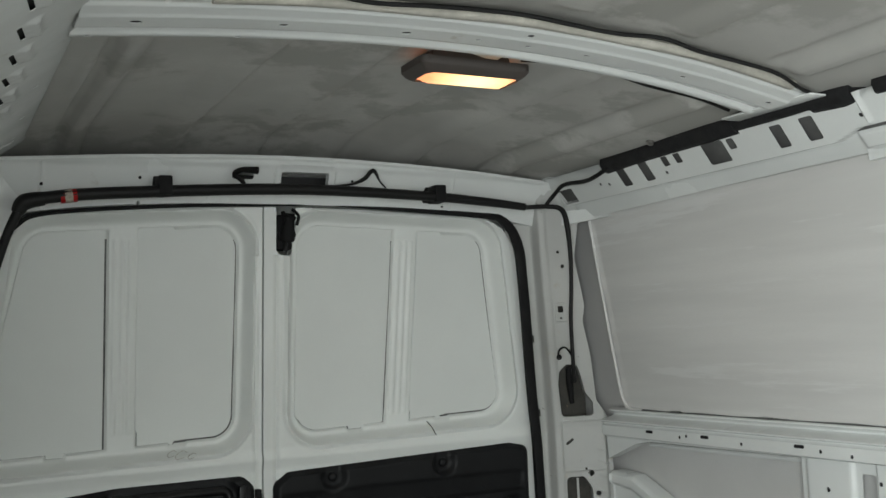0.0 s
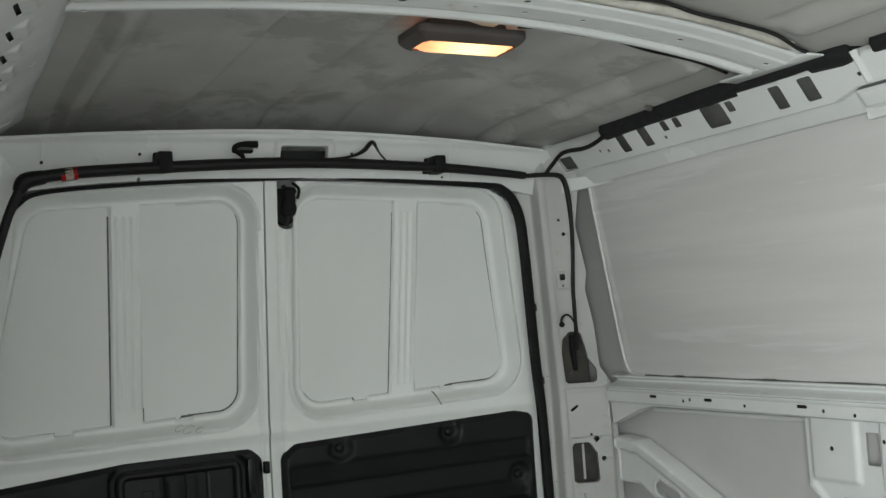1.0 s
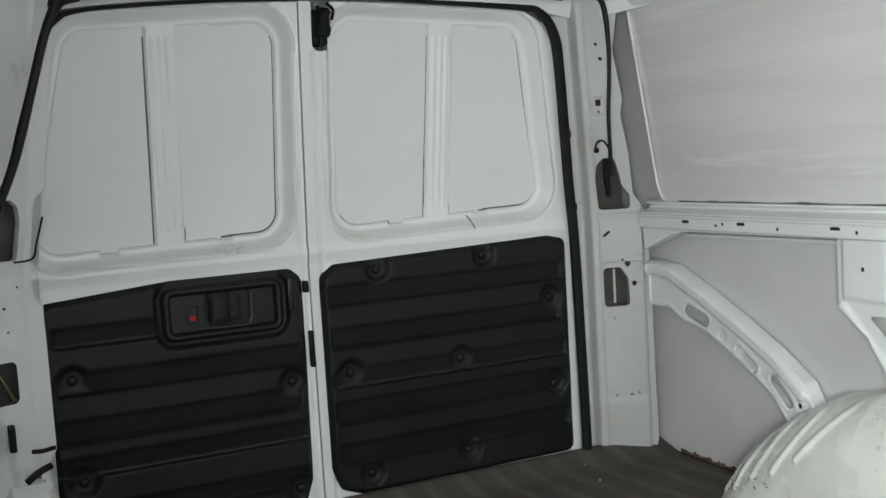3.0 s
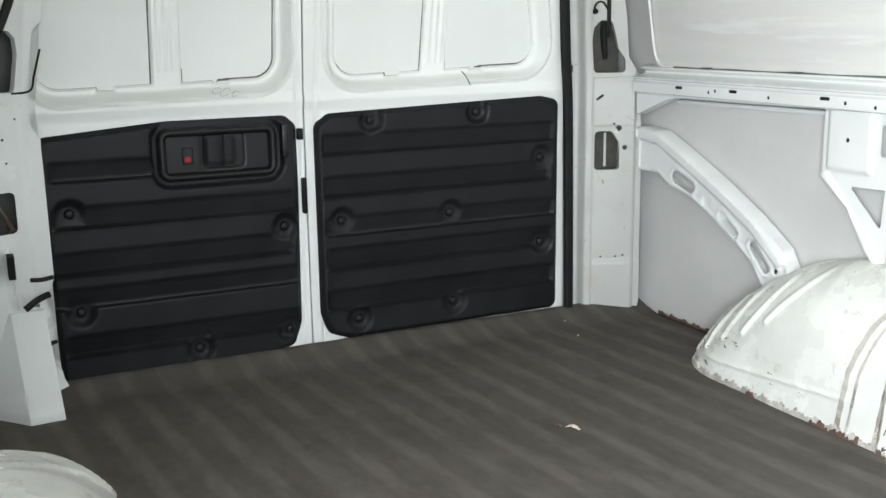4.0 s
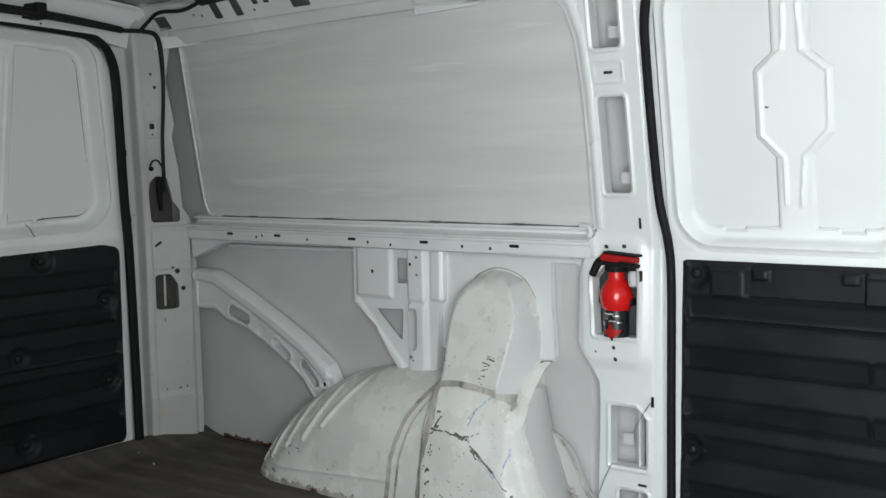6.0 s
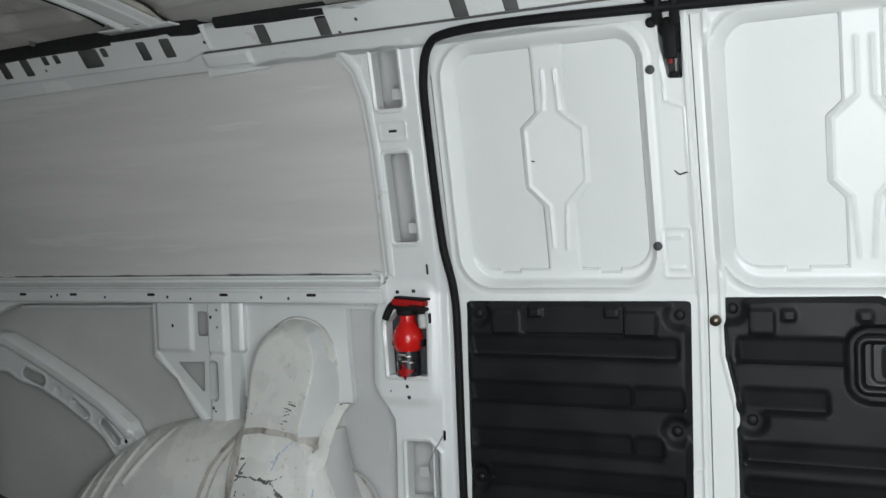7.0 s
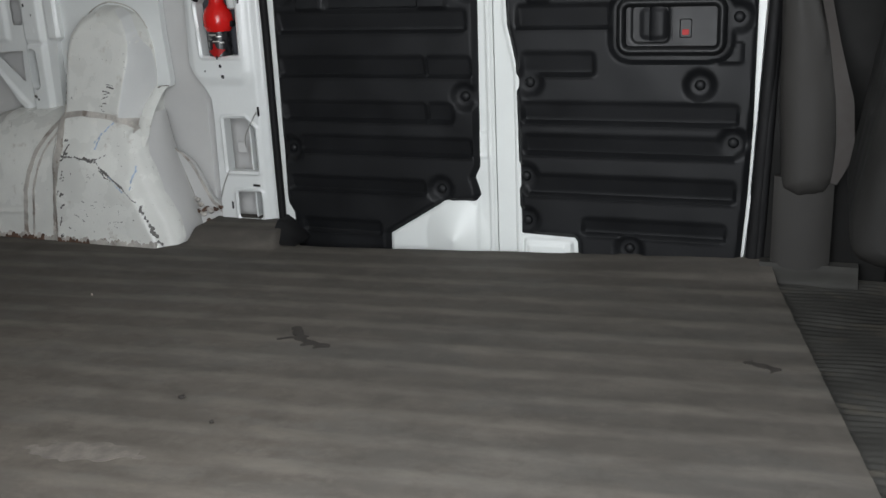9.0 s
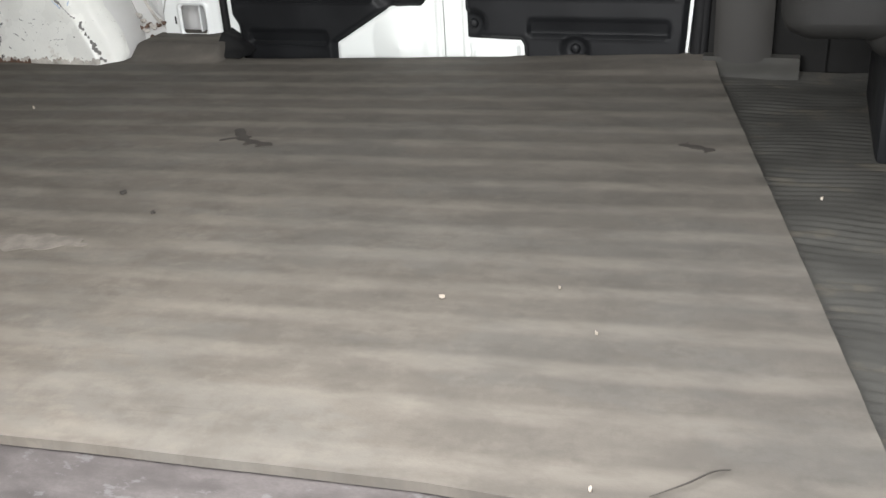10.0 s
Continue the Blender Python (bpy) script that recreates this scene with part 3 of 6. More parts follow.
def pillar_h(u, v):
    dh = pillar_holes(u, v)
    h = 0.004 * smooth(np.abs(dh - 0.006) - 0.003, 0.004)
    h = h + 0.010 * smooth(rbox(u, v, -1.38, -1.535, 0.372, 0.64, 0.03), 0.03)
    h = h - 0.014 * smooth(u + 1.556, 0.02)
    return h + 0.003 * smooth(np.abs(rbox(u, v, -1.447, -1.513, 0.964, 1.003, 0.004)) - 0.002, 0.004)


part("door_pillar", relief(-1.63, -1.37, -0.02, 1.215, 0.0034, on_side, pillar_h, pillar_shape, 0.03), WHITE, wall_r, "white door pillar with rectangular cut-outs")
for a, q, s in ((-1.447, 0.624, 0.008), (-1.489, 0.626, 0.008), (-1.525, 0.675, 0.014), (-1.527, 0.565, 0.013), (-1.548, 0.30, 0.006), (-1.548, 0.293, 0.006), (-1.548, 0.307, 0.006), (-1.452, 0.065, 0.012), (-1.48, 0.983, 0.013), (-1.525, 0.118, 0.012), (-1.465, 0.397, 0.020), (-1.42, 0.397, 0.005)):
    shade_sheet(wall_r, on_side, a, q, s, 0.004 - float(np.min(pillar_h(a + np.array([-s, 0, s]), np.array([q, q, q])))))
for y, z in ((-1.485, 1.065), (-1.487, 0.768), (-1.478, 0.205)):
    part("spot_tab", relief(y - 0.013, y + 0.013, z - 0.013, z + 0.013, 0.004, lambda u, v, h: (side_x(v) + 0.030 - h, u, v), shape=lambda u, v: rbox(u, v, y - 0.012, y + 0.012, z - 0.012, z + 0.012, 0.003), back=0.012), SKIN, wall_r)
part("inner_rib", relief(-1.512, -1.508, 0.02, 0.30, 0.004, lambda u, v, h: (side_x(v) + 0.018 - h, u, v), back=0.02), WHITE, wall_r)


# cant rail below the roof edge
def cant_foot_z(u):
    return np.interp(-u, [0.10, 0.28, 0.60, 0.79, 1.0, 1.1], [1.142, 1.144, 1.150, 1.153, 1.154, 1.150])


def cant(u, w, h):
    s = np.clip(w / 0.144, 0, 1)
    low = np.clip((w - 0.10) / 0.044, 0, 1)
    return 0.695 + 0.086 * s - 0.8 * h, u, 1.262 - 0.115 * s - 0.55 * h + low * (cant_foot_z(u) - 1.147)


CANT_HOLES = [(-0.392, 0.018), (-0.472, 0.018), (-0.695, 0.036), (-0.866, 0.017), (-0.939, 0.019), (-1.215, 0.018), (-1.375, 0.018), (-1.70, 0.02), (-1.81, 0.018)]


def cant_shape(u, w):
    d = np.maximum(-4.2 - u, u + 0.10)
    for c, half in CANT_HOLES:
        d = np.maximum(d, -rbox(u, w, c - 0.85 * half, c + 0.85 * half, 0.026, 0.076, 0.004))
    for c in (-0.545, -0.585, -0.745):
        d = np.maximum(d, -rbox(u, w, c - 0.010, c + 0.010, 0.028, 0.052, 0.003))
    for c, q in ((-0.53, 0.066), (-1.05, 0.05), (-1.46, 0.045), (-1.41, 0.07), (-0.30, 0.055), (-0.33, 0.060)):
        d = np.maximum(d, -disc(u, w, c, q, 0.0045))
    return np.maximum(d, -rbox(u, w, -0.185, -0.125, 0.045, 0.085, 0.004))


def cant_h(u, w):
    step = 0.022 * smooth(w - np.interp(-u, [0.97, 1.03], [0.092, 0.074]) - 0.003, 0.012)
    box = 0.007 * smooth(np.maximum(np.abs(u + 1.075) - 0.065, np.abs(w - 0.108) - 0.018), 0.012)
    return step + box + 0.004 * smooth(np.abs(u + 1.06) - 0.003, 0.006) * (w < 0.07)


part("cant_rail", relief(-4.2, -0.10, 0.0, 0.144, 0.0045, cant, cant_h, cant_shape, 0.012, sharp=30), WHITE, wall_r, "white roof side rail with dark square holes")
# dark grey sheet gives the rail's square holes their shade
part("cant_hole_shade", relief(-3.0, -0.10, 0.01, 0.084, 0.02, lambda u, v, h: cant(u, v, h + 0.008), back=0.0), HOLESHADE, wall_r)
# fillet at the rear corner
def corner_c(u):
    return np.clip((-0.10 - u) / 0.13, 0, 1)


part("corner_fillet", relief(-0.30, -0.06, 1.085, 1.172, 0.004, lambda u, v, h: (side_x(v) + 0.014 - h, u, v), lambda u, v: 0.075 * (1 - corner_c(u)) ** 1.8, lambda u, v: np.maximum(1.1435 - 0.012 * (1 - corner_c(u)) ** 2 - v, -0.225 - u), 0.012), WHITE, wall_r)


# ---- rear pillars ----
def pillar_place(mirror):
    def place(u, v, h):
        lean = 0.12 * np.maximum(0, v - 0.62)
        x = 0.69 - lean + 0.932 * u - 0.362 * h
        y = -0.005 - lean - 0.362 * u - 0.932 * h
        return (0.10 - x if mirror else x), y, v
    return place


RP = [(-0.035, -0.02), (0.185, -0.02), (0.197, 0.03), (0.195, 0.45), (0.186, 0.64), (0.155, 0.687), (0.150, 0.80), (0.136, 0.89), (0.145, 0.93), (0.128, 1.05), (0.16, 1.22), (-0.035, 1.22)]
RP_HOLE1 = [(0.076, 0.660), (0.073, 0.730), (0.078, 0.758), (0.090, 0.770), (0.105, 0.768), (0.112, 0.740), (0.118, 0.705), (0.136, 0.680), (0.136, 0.660)]
RP_HOLE2 = [(0.080, 0.405), (0.080, 0.484), (0.108, 0.484), (0.122, 0.462), (0.124, 0.405)]


def rear_pillar_shape(u, v):
    d = poly(u, v, RP, 0.002)
    d = np.maximum(d, -poly(u, v, RP_HOLE1, 0.012))
    d = np.maximum(d, -poly(u, v, RP_HOLE2, 0.012))
    d = np.maximum(d, -rbox(u, v, 0.077, 0.091, 0.914, 0.930, 0.002))
    d = np.maximum(d, -poly(u, v, [(0.124, 0.505), (0.134, 0.513), (0.142, 0.503), (0.132, 0.494)]))
    for a, b, r in ((0.149, 0.452, 0.0065), (0.120, 0.515, 0.0035), (0.089, 1.066, 0.004), (0.098, 1.030, 0.005), (0.084, 0.900, 0.003), (0.09, 0.157, 0.003), (0.13, 0.157, 0.003), (0.15, 0.16, 0.003), (0.10, 0.44, 0.001)):
        d = np.maximum(d, -disc(u, v, a, b, r))
    d = np.maximum(d, -bar(u, v, (0.074, 0.580), (0.088, 0.590), 0.0035))
    for b in (0.16, 0.28, 0.42, 0.52, 0.66, 0.85):
        d = np.maximum(d, -rbox(u, v, 0.010, 0.015, b - 0.010, b + 0.010, 0.002))
    return d


def rear_pillar_h(u, v):
    h = -0.030 * smooth(u - 0.036, 0.02) + 0.004 * smooth(u - 0.062, 0.006)
    h = h + 0.003 * smooth(np.abs(rbox(u, v, 0.060, 0.172, 0.512, 0.638, 0.004)) - 0.0012, 0.003)
    h = h + 0.002 * smooth(np.abs(v - 0.145) - 0.002, 0.004) + 0.003 * smooth(v - 0.14, 0.006)
    h = h - 0.010 * smooth(0.178 - u, 0.01)
    for b in (0.46, 0.50, 0.535, 0.565):
        h = h + 0.0025 * smooth(bar(u, v, (0.155, b), (0.188, b - 0.012), 0.002), 0.004)
    return h + 0.003 * smooth(np.abs(rbox(u, v, 0.070, 0.1, 0.893, 0.937, 0.003)) - 0.001, 0.003)


pillar_r = thing("rear_pillar", (0.75, -0.05, 0.0), "white rear door pillar with holes and chipped edges", "pillar", "structure")
part("pressing", relief(-0.04, 0.2, -0.02, 1.22, 0.0034, pillar_place(False), rear_pillar_h, rear_pillar_shape, 0.02), PILLARW, pillar_r)
# dark sheet painted with the shade seen through the pillar's holes, plus grime
part("shade_back", relief(-0.02, 0.142, -0.02, 1.22, 0.03, lambda u, v, h: pillar_place(False)(u, v, h - 0.055), back=0.0), GRIMESHADE, pillar_r)
part("inner_rib", relief(0.098, 0.104, 0.40, 0.49, 0.003, lambda u, v, h: pillar_place(False)(u, v, h - 0.022), back=0.012), PILLARW, pillar_r)
def left_pillar_shape(u, v):
    d = poly(u, v, RP, 0.002)
    d = np.maximum(d, -poly(u, v, RP_HOLE1, 0.006))
    d = np.maximum(d, -rbox(u, v, 0.086, 0.140, 0.366, 0.452, 0.012))
    for a, b, r in ((0.118, 0.525, 0.004), (0.096, 0.512, 0.003), (0.10, 0.560, 0.0035), (0.062, 0.205, 0.004), (0.07, 0.60, 0.003)):
        d = np.maximum(d, -disc(u, v, a, b, r))
    return np.maximum(d, -bar(u, v, (0.052, 0.093), (0.044, 0.118), 0.007))


def left_pillar_h(u, v):
    h = 0.062 * smooth(v - 0.012, 0.11) * smooth(0.01 - u, 0.03) + 0.004 * smooth(u - 0.062, 0.006)
    h = h + 0.010 * smooth(np.abs(line(u, v, [(0.115, 0.33), (0.112, 0.24), (0.098, 0.16), (0.120, 0.06)], 0.0)) - 0.004, 0.012)
    h = h + 0.005 * smooth(np.abs(line(u, v, [(0.092, 0.24), (0.082, 0.155)], 0.0)) - 0.003, 0.008)
    return h + 0.004 * smooth(v - 0.055 - 0.05 * u, 0.006)


pillar_l = thing("rear_pillar", (-0.70, -0.05, 0.0), "white rear door pillar with dangling wires", "pillar", "structure")
part("pressing", relief(0.022, 0.2, -0.02, 1.22, 0.0045, pillar_place(True), left_pillar_h, left_pillar_shape, 0.02), WHITE, pillar_l)
# dark grey sheet in place of the shade inside this pillar
part("shade_back", relief(-0.02, 0.142, -0.02, 1.22, 0.03, lambda u, v, h: pillar_place(True)(u, v, h - 0.055), back=0.0), HOLESHADE, pillar_l)
part("foot", relief(-0.775, -0.624, -0.02, 0.20, 0.006, lambda u, v, h: (u - 0.06 * v, np.interp(v, [-0.02, 0.02, 0.07, 0.13, 0.20], [-0.190, -0.184, -0.148, -0.100, -0.055]) + 1.1 * np.maximum(0, -0.690 - u) - h, v), lambda u, v: 0.003 * smooth(v - 0.045 - 0.1 * (u + 0.7), 0.006), None, 0.09), WHITE, pillar_l, "white flared foot of the pillar")
part("latch_rod", tube([(-0.715, -0.02, 0.445), (-0.695, -0.03, 0.405), (-0.682, -0.045, 0.372)], [0.004, 0.005, 0.007], 8), BRASS, pillar_l, "brassy latch rod inside the opening")
part("bracket", block(-0.700, -0.686, -0.102, -0.060, 0.282, 0.330, 0.002), RUBBER, pillar_l, "black wire bracket")


# rear header
def header_place(u, v, h):
    return u, -0.078 - 0.045 * np.clip((v - 1.165) / 0.09, -0.4, 1) - h, v


def header_shape(u, v):
    c = (u - 0.03) / 0.62
    d = np.maximum(v - (1.272 - 0.030 * c * c), (1.172 - 0.035 * np.abs(c) ** 3) - v)
    for a, b, e, f in ((-0.284, -0.254, 1.180, 1.222), (-0.008, 0.103, 1.208, 1.240), (0.345, 0.374, 1.182, 1.218), (-0.118, -0.07, 1.222, 1.236)):
        d = np.maximum(d, -rbox(u, v, a, b, e, f, 0.005))
    for a, b in ((-0.31, 1.218), (-0.31, 1.17), (0.40, 1.215), (0.40, 1.175), (0.16, 1.225), (-0.50, 1.20)):
        d = np.maximum(d, -disc(u, v, a, b, 0.0035))
    return d


def header_h(u, v):
    return 0.004 * smooth(np.abs(rbox(u, v, -0.02, 0.115, 1.196, 1.252, 0.01)) - 0.003, 0.005) + 0.006 * smooth(1.25 - v - 0.015 * np.abs(u), 0.01) + 0.0025 * smooth(np.abs(u - 0.42) - 0.002, 0.005) + 0.0025 * smooth(np.abs(u + 0.50) - 0.002, 0.005)


header_ = thing("rear_header", (0.03, -0.1, 1.2), "white pressed header over the rear doors", "header", "structure")
part("pressing", relief(-0.66, 0.72, 1.12, 1.276, 0.0038, header_place, header_h, header_shape, 0.02), WHITE, header_)
# near-black sheet in place of the shade inside the header
part("shade_back", relief(-0.66, 0.72, 1.178, 1.24, 0.03, lambda u, v, h: (u, zero(u, v) - 0.052, v), back=0.0), DARKIN, header_)
part("roof_lip", tube([(-0.60, -0.13, 1.238), (-0.3, -0.135, 1.257), (0.03, -0.137, 1.266), (0.36, -0.135, 1.257), (0.66, -0.13, 1.235)], 0.006, 6), WHITE, header_)
skin = part("rear_outer_skin", mesh_of([(-1.0, 0.09, -0.2), (1.0, 0.09, -0.2), (1.0, 0.09, 1.42), (-1.0, 0.09, 1.42)], [(0, 1, 2, 3)]), WHITE, None)
tagged(skin, "white outer sheet behind the rear doors", "wall", kind="structure")


# ---- rear doors ----
def clip_at(parent, y_or_x, z, side, r=0.011):
    """A round push clip in a dimple of a trim panel."""
    prof = [(r, -0.006), (r, -0.002), (r * 0.9, 0.001), (r * 0.66, 0.0032), (r * 0.35, 0.0042), (0.001, 0.0045)]
    if side:
        me = lathe(prof, (side_x(z) - 0.008, y_or_x, z), (-1, 0, 0), 16)
    else:
        me = lathe(prof, (y_or_x, rear_y(z) - 0.008, z), (0, -1, 0), 16)
    part("clip", me, BLACK, parent)


def trim_panel(parent, place, shape, box, grooves, clips, side, pads=(), bezel=None, step=0.0042, sunk=0.014):
    """A black moulded door trim: sunk bands, dimples with push clips, raised pads, and a framed handle well."""
    def h(u, v):
        t = 0.017 + 0.0006 * np.sin(u * 40) * np.sin(v * 37)
        for a, b, z1, z0 in grooves:
            d = rbox(u, v, a, b, z0, z1, 0.008)
            t = t - sunk * smooth(d, 0.010) * (0.30 + 0.70 * np.clip((z1 - v) / (z1 - z0), 0, 1)) + 0.0022 * smooth(np.abs(bar(u, v, (a, z0 - 0.003), (b, z0 - 0.003), 0.0)) - 0.002, 0.005)
        for a, b, z1, z0, k in pads:
            t = t + 1.3 * k * smooth(rbox(u, v, a, b, z0, z1, 0.004), 0.006)
        for a, b in clips:
            d = disc(u, v, a, b, 0.027)
            t = t - (t - 0.0035) * smooth(d, 0.020)
        if bezel:
            a, b, z1, z0 = bezel
            d = rbox(u, v, a, b, z0, z1, 0.020)
            t = t - (t - 0.004) * smooth(d - 0.019, 0.010)
        edge = shape(u, v)
        return np.maximum(t - 0.012 * smooth(-edge - 0.006, 0.012), 0.0035)
    ob = part("trim_panel", relief(*box, step, place, h, shape, 0.014), BLACK, parent, "black moulded plastic trim panel with sunk bands")
    for a, b in clips:
        clip_at(ob, a, b, side)
    return ob


def handle_set(parent, place, bezel, lever, red, into):
    """The handle frame, plate, paddle lever and red lock slide of a door."""
    a, b, z1, z0 = bezel

    def ring(u, v):
        d = rbox(u, v, a, b, z0, z1, 0.020)
        return np.maximum(d - 0.006, -(d + 0.013))
    part("handle_frame", relief(min(a, b) - 0.01, max(a, b) + 0.01, z0 - 0.01, z1 + 0.01, 0.003, place, lambda u, v: 0.0245 - 95 * (np.abs(rbox(u, v, a, b, z0, z1, 0.020) + 0.0035) ** 2), ring, 0.014), BLACK2, parent)
    part("handle_plate", relief(min(a, b) + 0.008, max(a, b) - 0.008, z0 + 0.008, z1 - 0.008, 0.004, place, lambda u, v: 0.010 + 0 * u, lambda u, v: rbox(u, v, a, b, z0, z1, 0.020) + 0.012, 0.006), BLACK2, parent)
    l0, l1, lz1, lz0 = lever
    mid = (l0 + l1) / 2
    toward = 1 if red[0] > mid else -1
    w_ = abs(l1 - l0)
    part("handle_surround", relief(min(l0, l1) - 0.008, max(l0, l1) + 0.008, lz0 - 0.008, lz1 + 0.008, 0.0026, place, lambda u, v: 0.0135 - 0.008 * smooth(rbox(u, v, l0, l1, lz0, lz1, 0.014) + 0.004, 0.016), lambda u, v: rbox(u, v, min(l0, l1) - 0.006, max(l0, l1) + 0.006, lz0 - 0.006, lz1 + 0.006, 0.012), 0.006), BLACK2, parent)
    pc = mid + toward * 0.24 * w_
    tail = mid - toward * 0.30 * w_
    grip0, grip1 = min(pc + toward * 0.24 * w_, tail), max(pc + toward * 0.24 * w_, tail)
    part("handle_lever", relief(grip0, grip1, lz0, lz1, 0.0016, place, lambda u, v: 0.0105 + 0.0085 * np.sqrt(np.clip(1 - ((u - pc) / (0.25 * w_)) ** 2, 0, 1)) + 0.003 * smooth(rbox(u, v, grip0, grip1, lz0 + 0.006, lz1 - 0.006, 0.014) + 0.006, 0.012), lambda u, v: rbox(u, v, grip0, grip1, lz0 + 0.005, lz1 - 0.005, 0.016), 0.006), BLACK, parent)
    ru, rz = red
    part("lock_recess", relief(ru - 0.013, ru + 0.013, rz - 0.012, rz + 0.027, 0.0028, place, lambda u, v: 0.012 - 0.005 * smooth(rbox(u, v, ru - 0.010, ru + 0.010, rz - 0.009, rz + 0.024, 0.003), 0.004), lambda u, v: rbox(u, v, ru - 0.012, ru + 0.012, rz - 0.011, rz + 0.026, 0.003), 0.004), RUBBER, parent)
    part("lock_slide", relief(ru - 0.008, ru + 0.008, rz - 0.007, rz + 0.007, 0.0020, place, lambda u, v: 0.0125 + 0 * u, lambda u, v: rbox(u, v, ru - 0.0065, ru + 0.0065, rz - 0.0055, rz + 0.0055, 0.002), 0.004), REDCAP, parent, "red lock slide")


def rear_leaf(name, x0, x1, top, win, strip, tabs, label):
    """A rear door leaf: painted shell with a window-shaped recess, two blank insert panels and a fluted strip between them."""
    d = thing(name, ((x0 + x1) / 2, 0.0, 0.0), label, "van door", "structure")
    sa, sb, slant = strip

    def window(u, v):
        return poly(u, v, win, 0.05)

    def hole(u, v):
        s = u - slant * (v - 0.67)
        q = np.maximum(window(u, v), np.minimum(sb - sa, np.minimum(s - sa, sb - s)))
        for a, z in tabs:
            q = np.minimum(q, rbox(u, v, a - 0.019, a + 0.019, z - 0.007, z + 0.02, 0.003))
        return q

    def shape(u, v):
        return np.maximum(poly(u, v, top, 0.0), -rbox(u, v, (-0.004 if x0 > -0.1 else 9), (0.040 if x0 > -0.1 else 9.1), 1.062, 1.20, 0.016))

    def h(u, v):
        w = window(u, v) - 0.030
        t = 0.008 * smooth(np.abs(w - 0.002) - 0.003, 0.014) - 0.030 * smooth(w + 0.008, 0.024) - 0.002 * smooth(np.abs(w - 0.012) - 0.002, 0.007)
        t = t - 0.008 * smooth(hole(u, v) - 0.001, 0.007)
        s = u - slant * (v - 0.67)
        for k in (0.24, 0.50, 0.74):
            c = sa + (sb - sa) * k
            t = t + 0.0032 * smooth(bar(s, v, (c, 0.69), (c, 1.095), 0.0040), 0.0045)
        edge = x0 if x0 > -0.1 else x1
        t = t - 0.006 * smooth(np.abs(u - edge - (0.030 if x0 > -0.1 else -0.014)) - 0.004, 0.010) * (v < 1.06)
        return t + 0.007 * smooth(np.abs(v - 0.608) - 0.012, 0.03)
    part("shell", relief(x0, x1, -0.02, 1.172, 0.0034, on_rear, h, shape, 0.03), DOOR_WHITE, d)
    for side in (1, -1):
        def pane(u, v):
            s = u - slant * (v - 0.67)
            edge = (s - sa + 0.0055) if side > 0 else np.where(u > sb + 0.08, window(u, v) + 0.0050, -1)
            tight = np.where(gap(u, v), 0.0018, -0.002)
            return np.maximum(np.maximum(hole(u, v) + tight, edge), side * (s - (sa + sb) / 2))

        def gap(u, v):
            """Where the insert stands off its frame: along its foot and its right edge."""
            s = u - slant * (v - 0.67)
            right = (s > sa - 0.03) if side > 0 else (u > sb + 0.10)
            return (v < 0.69) | (right & (v < 1.10))
        lo, hi = (x0, sb) if side > 0 else (sa, x1)
        # dark strip laid in the groove, standing in for the gap's shadow
        part("panel_joint", relief(lo, hi, 0.62, 1.15, 0.0036, on_rear, lambda u, v: -0.0365 + 0 * u, lambda u, v: np.maximum(np.maximum(np.maximum(hole(u, v) - 0.001, -0.009 - hole(u, v)), pane(u, v) - 0.006), np.where(gap(u, v), -1.0, 1.0)), 0.002), JOINT, d, "dark strip for the shade in the gap beside the panel")
        part("insert_panel", relief(lo, hi, 0.62, 1.15, 0.0045, on_rear, lambda u, v: -0.0315 + 0.0020 * np.sin(u * 14) * np.sin(v * 11), pane, 0.0045), INSERT, d, "flat off-white insert panel")
    return d


door_1 = rear_leaf("door_1", -0.655, -0.036, [(-0.652, -0.02), (-0.036, -0.02), (-0.036, 1.168), (-0.30, 1.163), (-0.48, 1.149), (-0.542, 1.124), (-0.583, 1.064), (-0.611, 0.95), (-0.648, 0.62)], [(-0.478, 1.060), (-0.134, 1.078), (-0.142, 0.712), (-0.560, 0.702)], (-0.367, -0.303, 0.011), [(-0.466, 0.653), (-0.217, 0.662)], "white rear van door with black trim panel")
door_2 = rear_leaf("door_2", -0.032, 0.69, [(-0.032, -0.02), (0.676, -0.02), (0.672, 0.58), (0.636, 0.98), (0.613, 1.084), (0.583, 1.128), (0.534, 1.153), (0.20, 1.168), (-0.032, 1.170)], [(0.108, 1.080), (0.492, 1.066), (0.540, 0.724), (0.103, 0.712)], (0.277, 0.343, 0.043), [(0.200, 0.664), (0.430, 0.672)], "white rear van door with black trim panel")

t1 = trim_panel(door_1, on_rear, lambda u, v: poly(u, v, [(-0.588, 0.012), (-0.130, 0.034), (-0.096, 0.048), (-0.083, 0.085), (-0.078, 0.40), (-0.078, 0.545), (-0.09, 0.556), (-0.35, 0.556), (-0.60, 0.535)], 0.022), (-0.63, -0.05, -0.01, 0.585),
                [(-0.60, -0.385, 0.502, 0.460), (-0.60, -0.07, 0.405, 0.360), (-0.605, -0.08, 0.306, 0.260), (-0.61, -0.07, 0.226, 0.182), (-0.595, -0.068, 0.120, 0.078)],
                [(-0.566, 0.391), (-0.094, 0.320), (-0.560, 0.172), (-0.308, 0.055), (-0.092, 0.069)], False, bezel=(-0.368, -0.112, 0.556, 0.450), sunk=0.011)
handle_set(t1, on_rear, (-0.368, -0.112, 0.556, 0.450), (-0.275, -0.180, 0.547, 0.468), (-0.308, 0.492), -1)
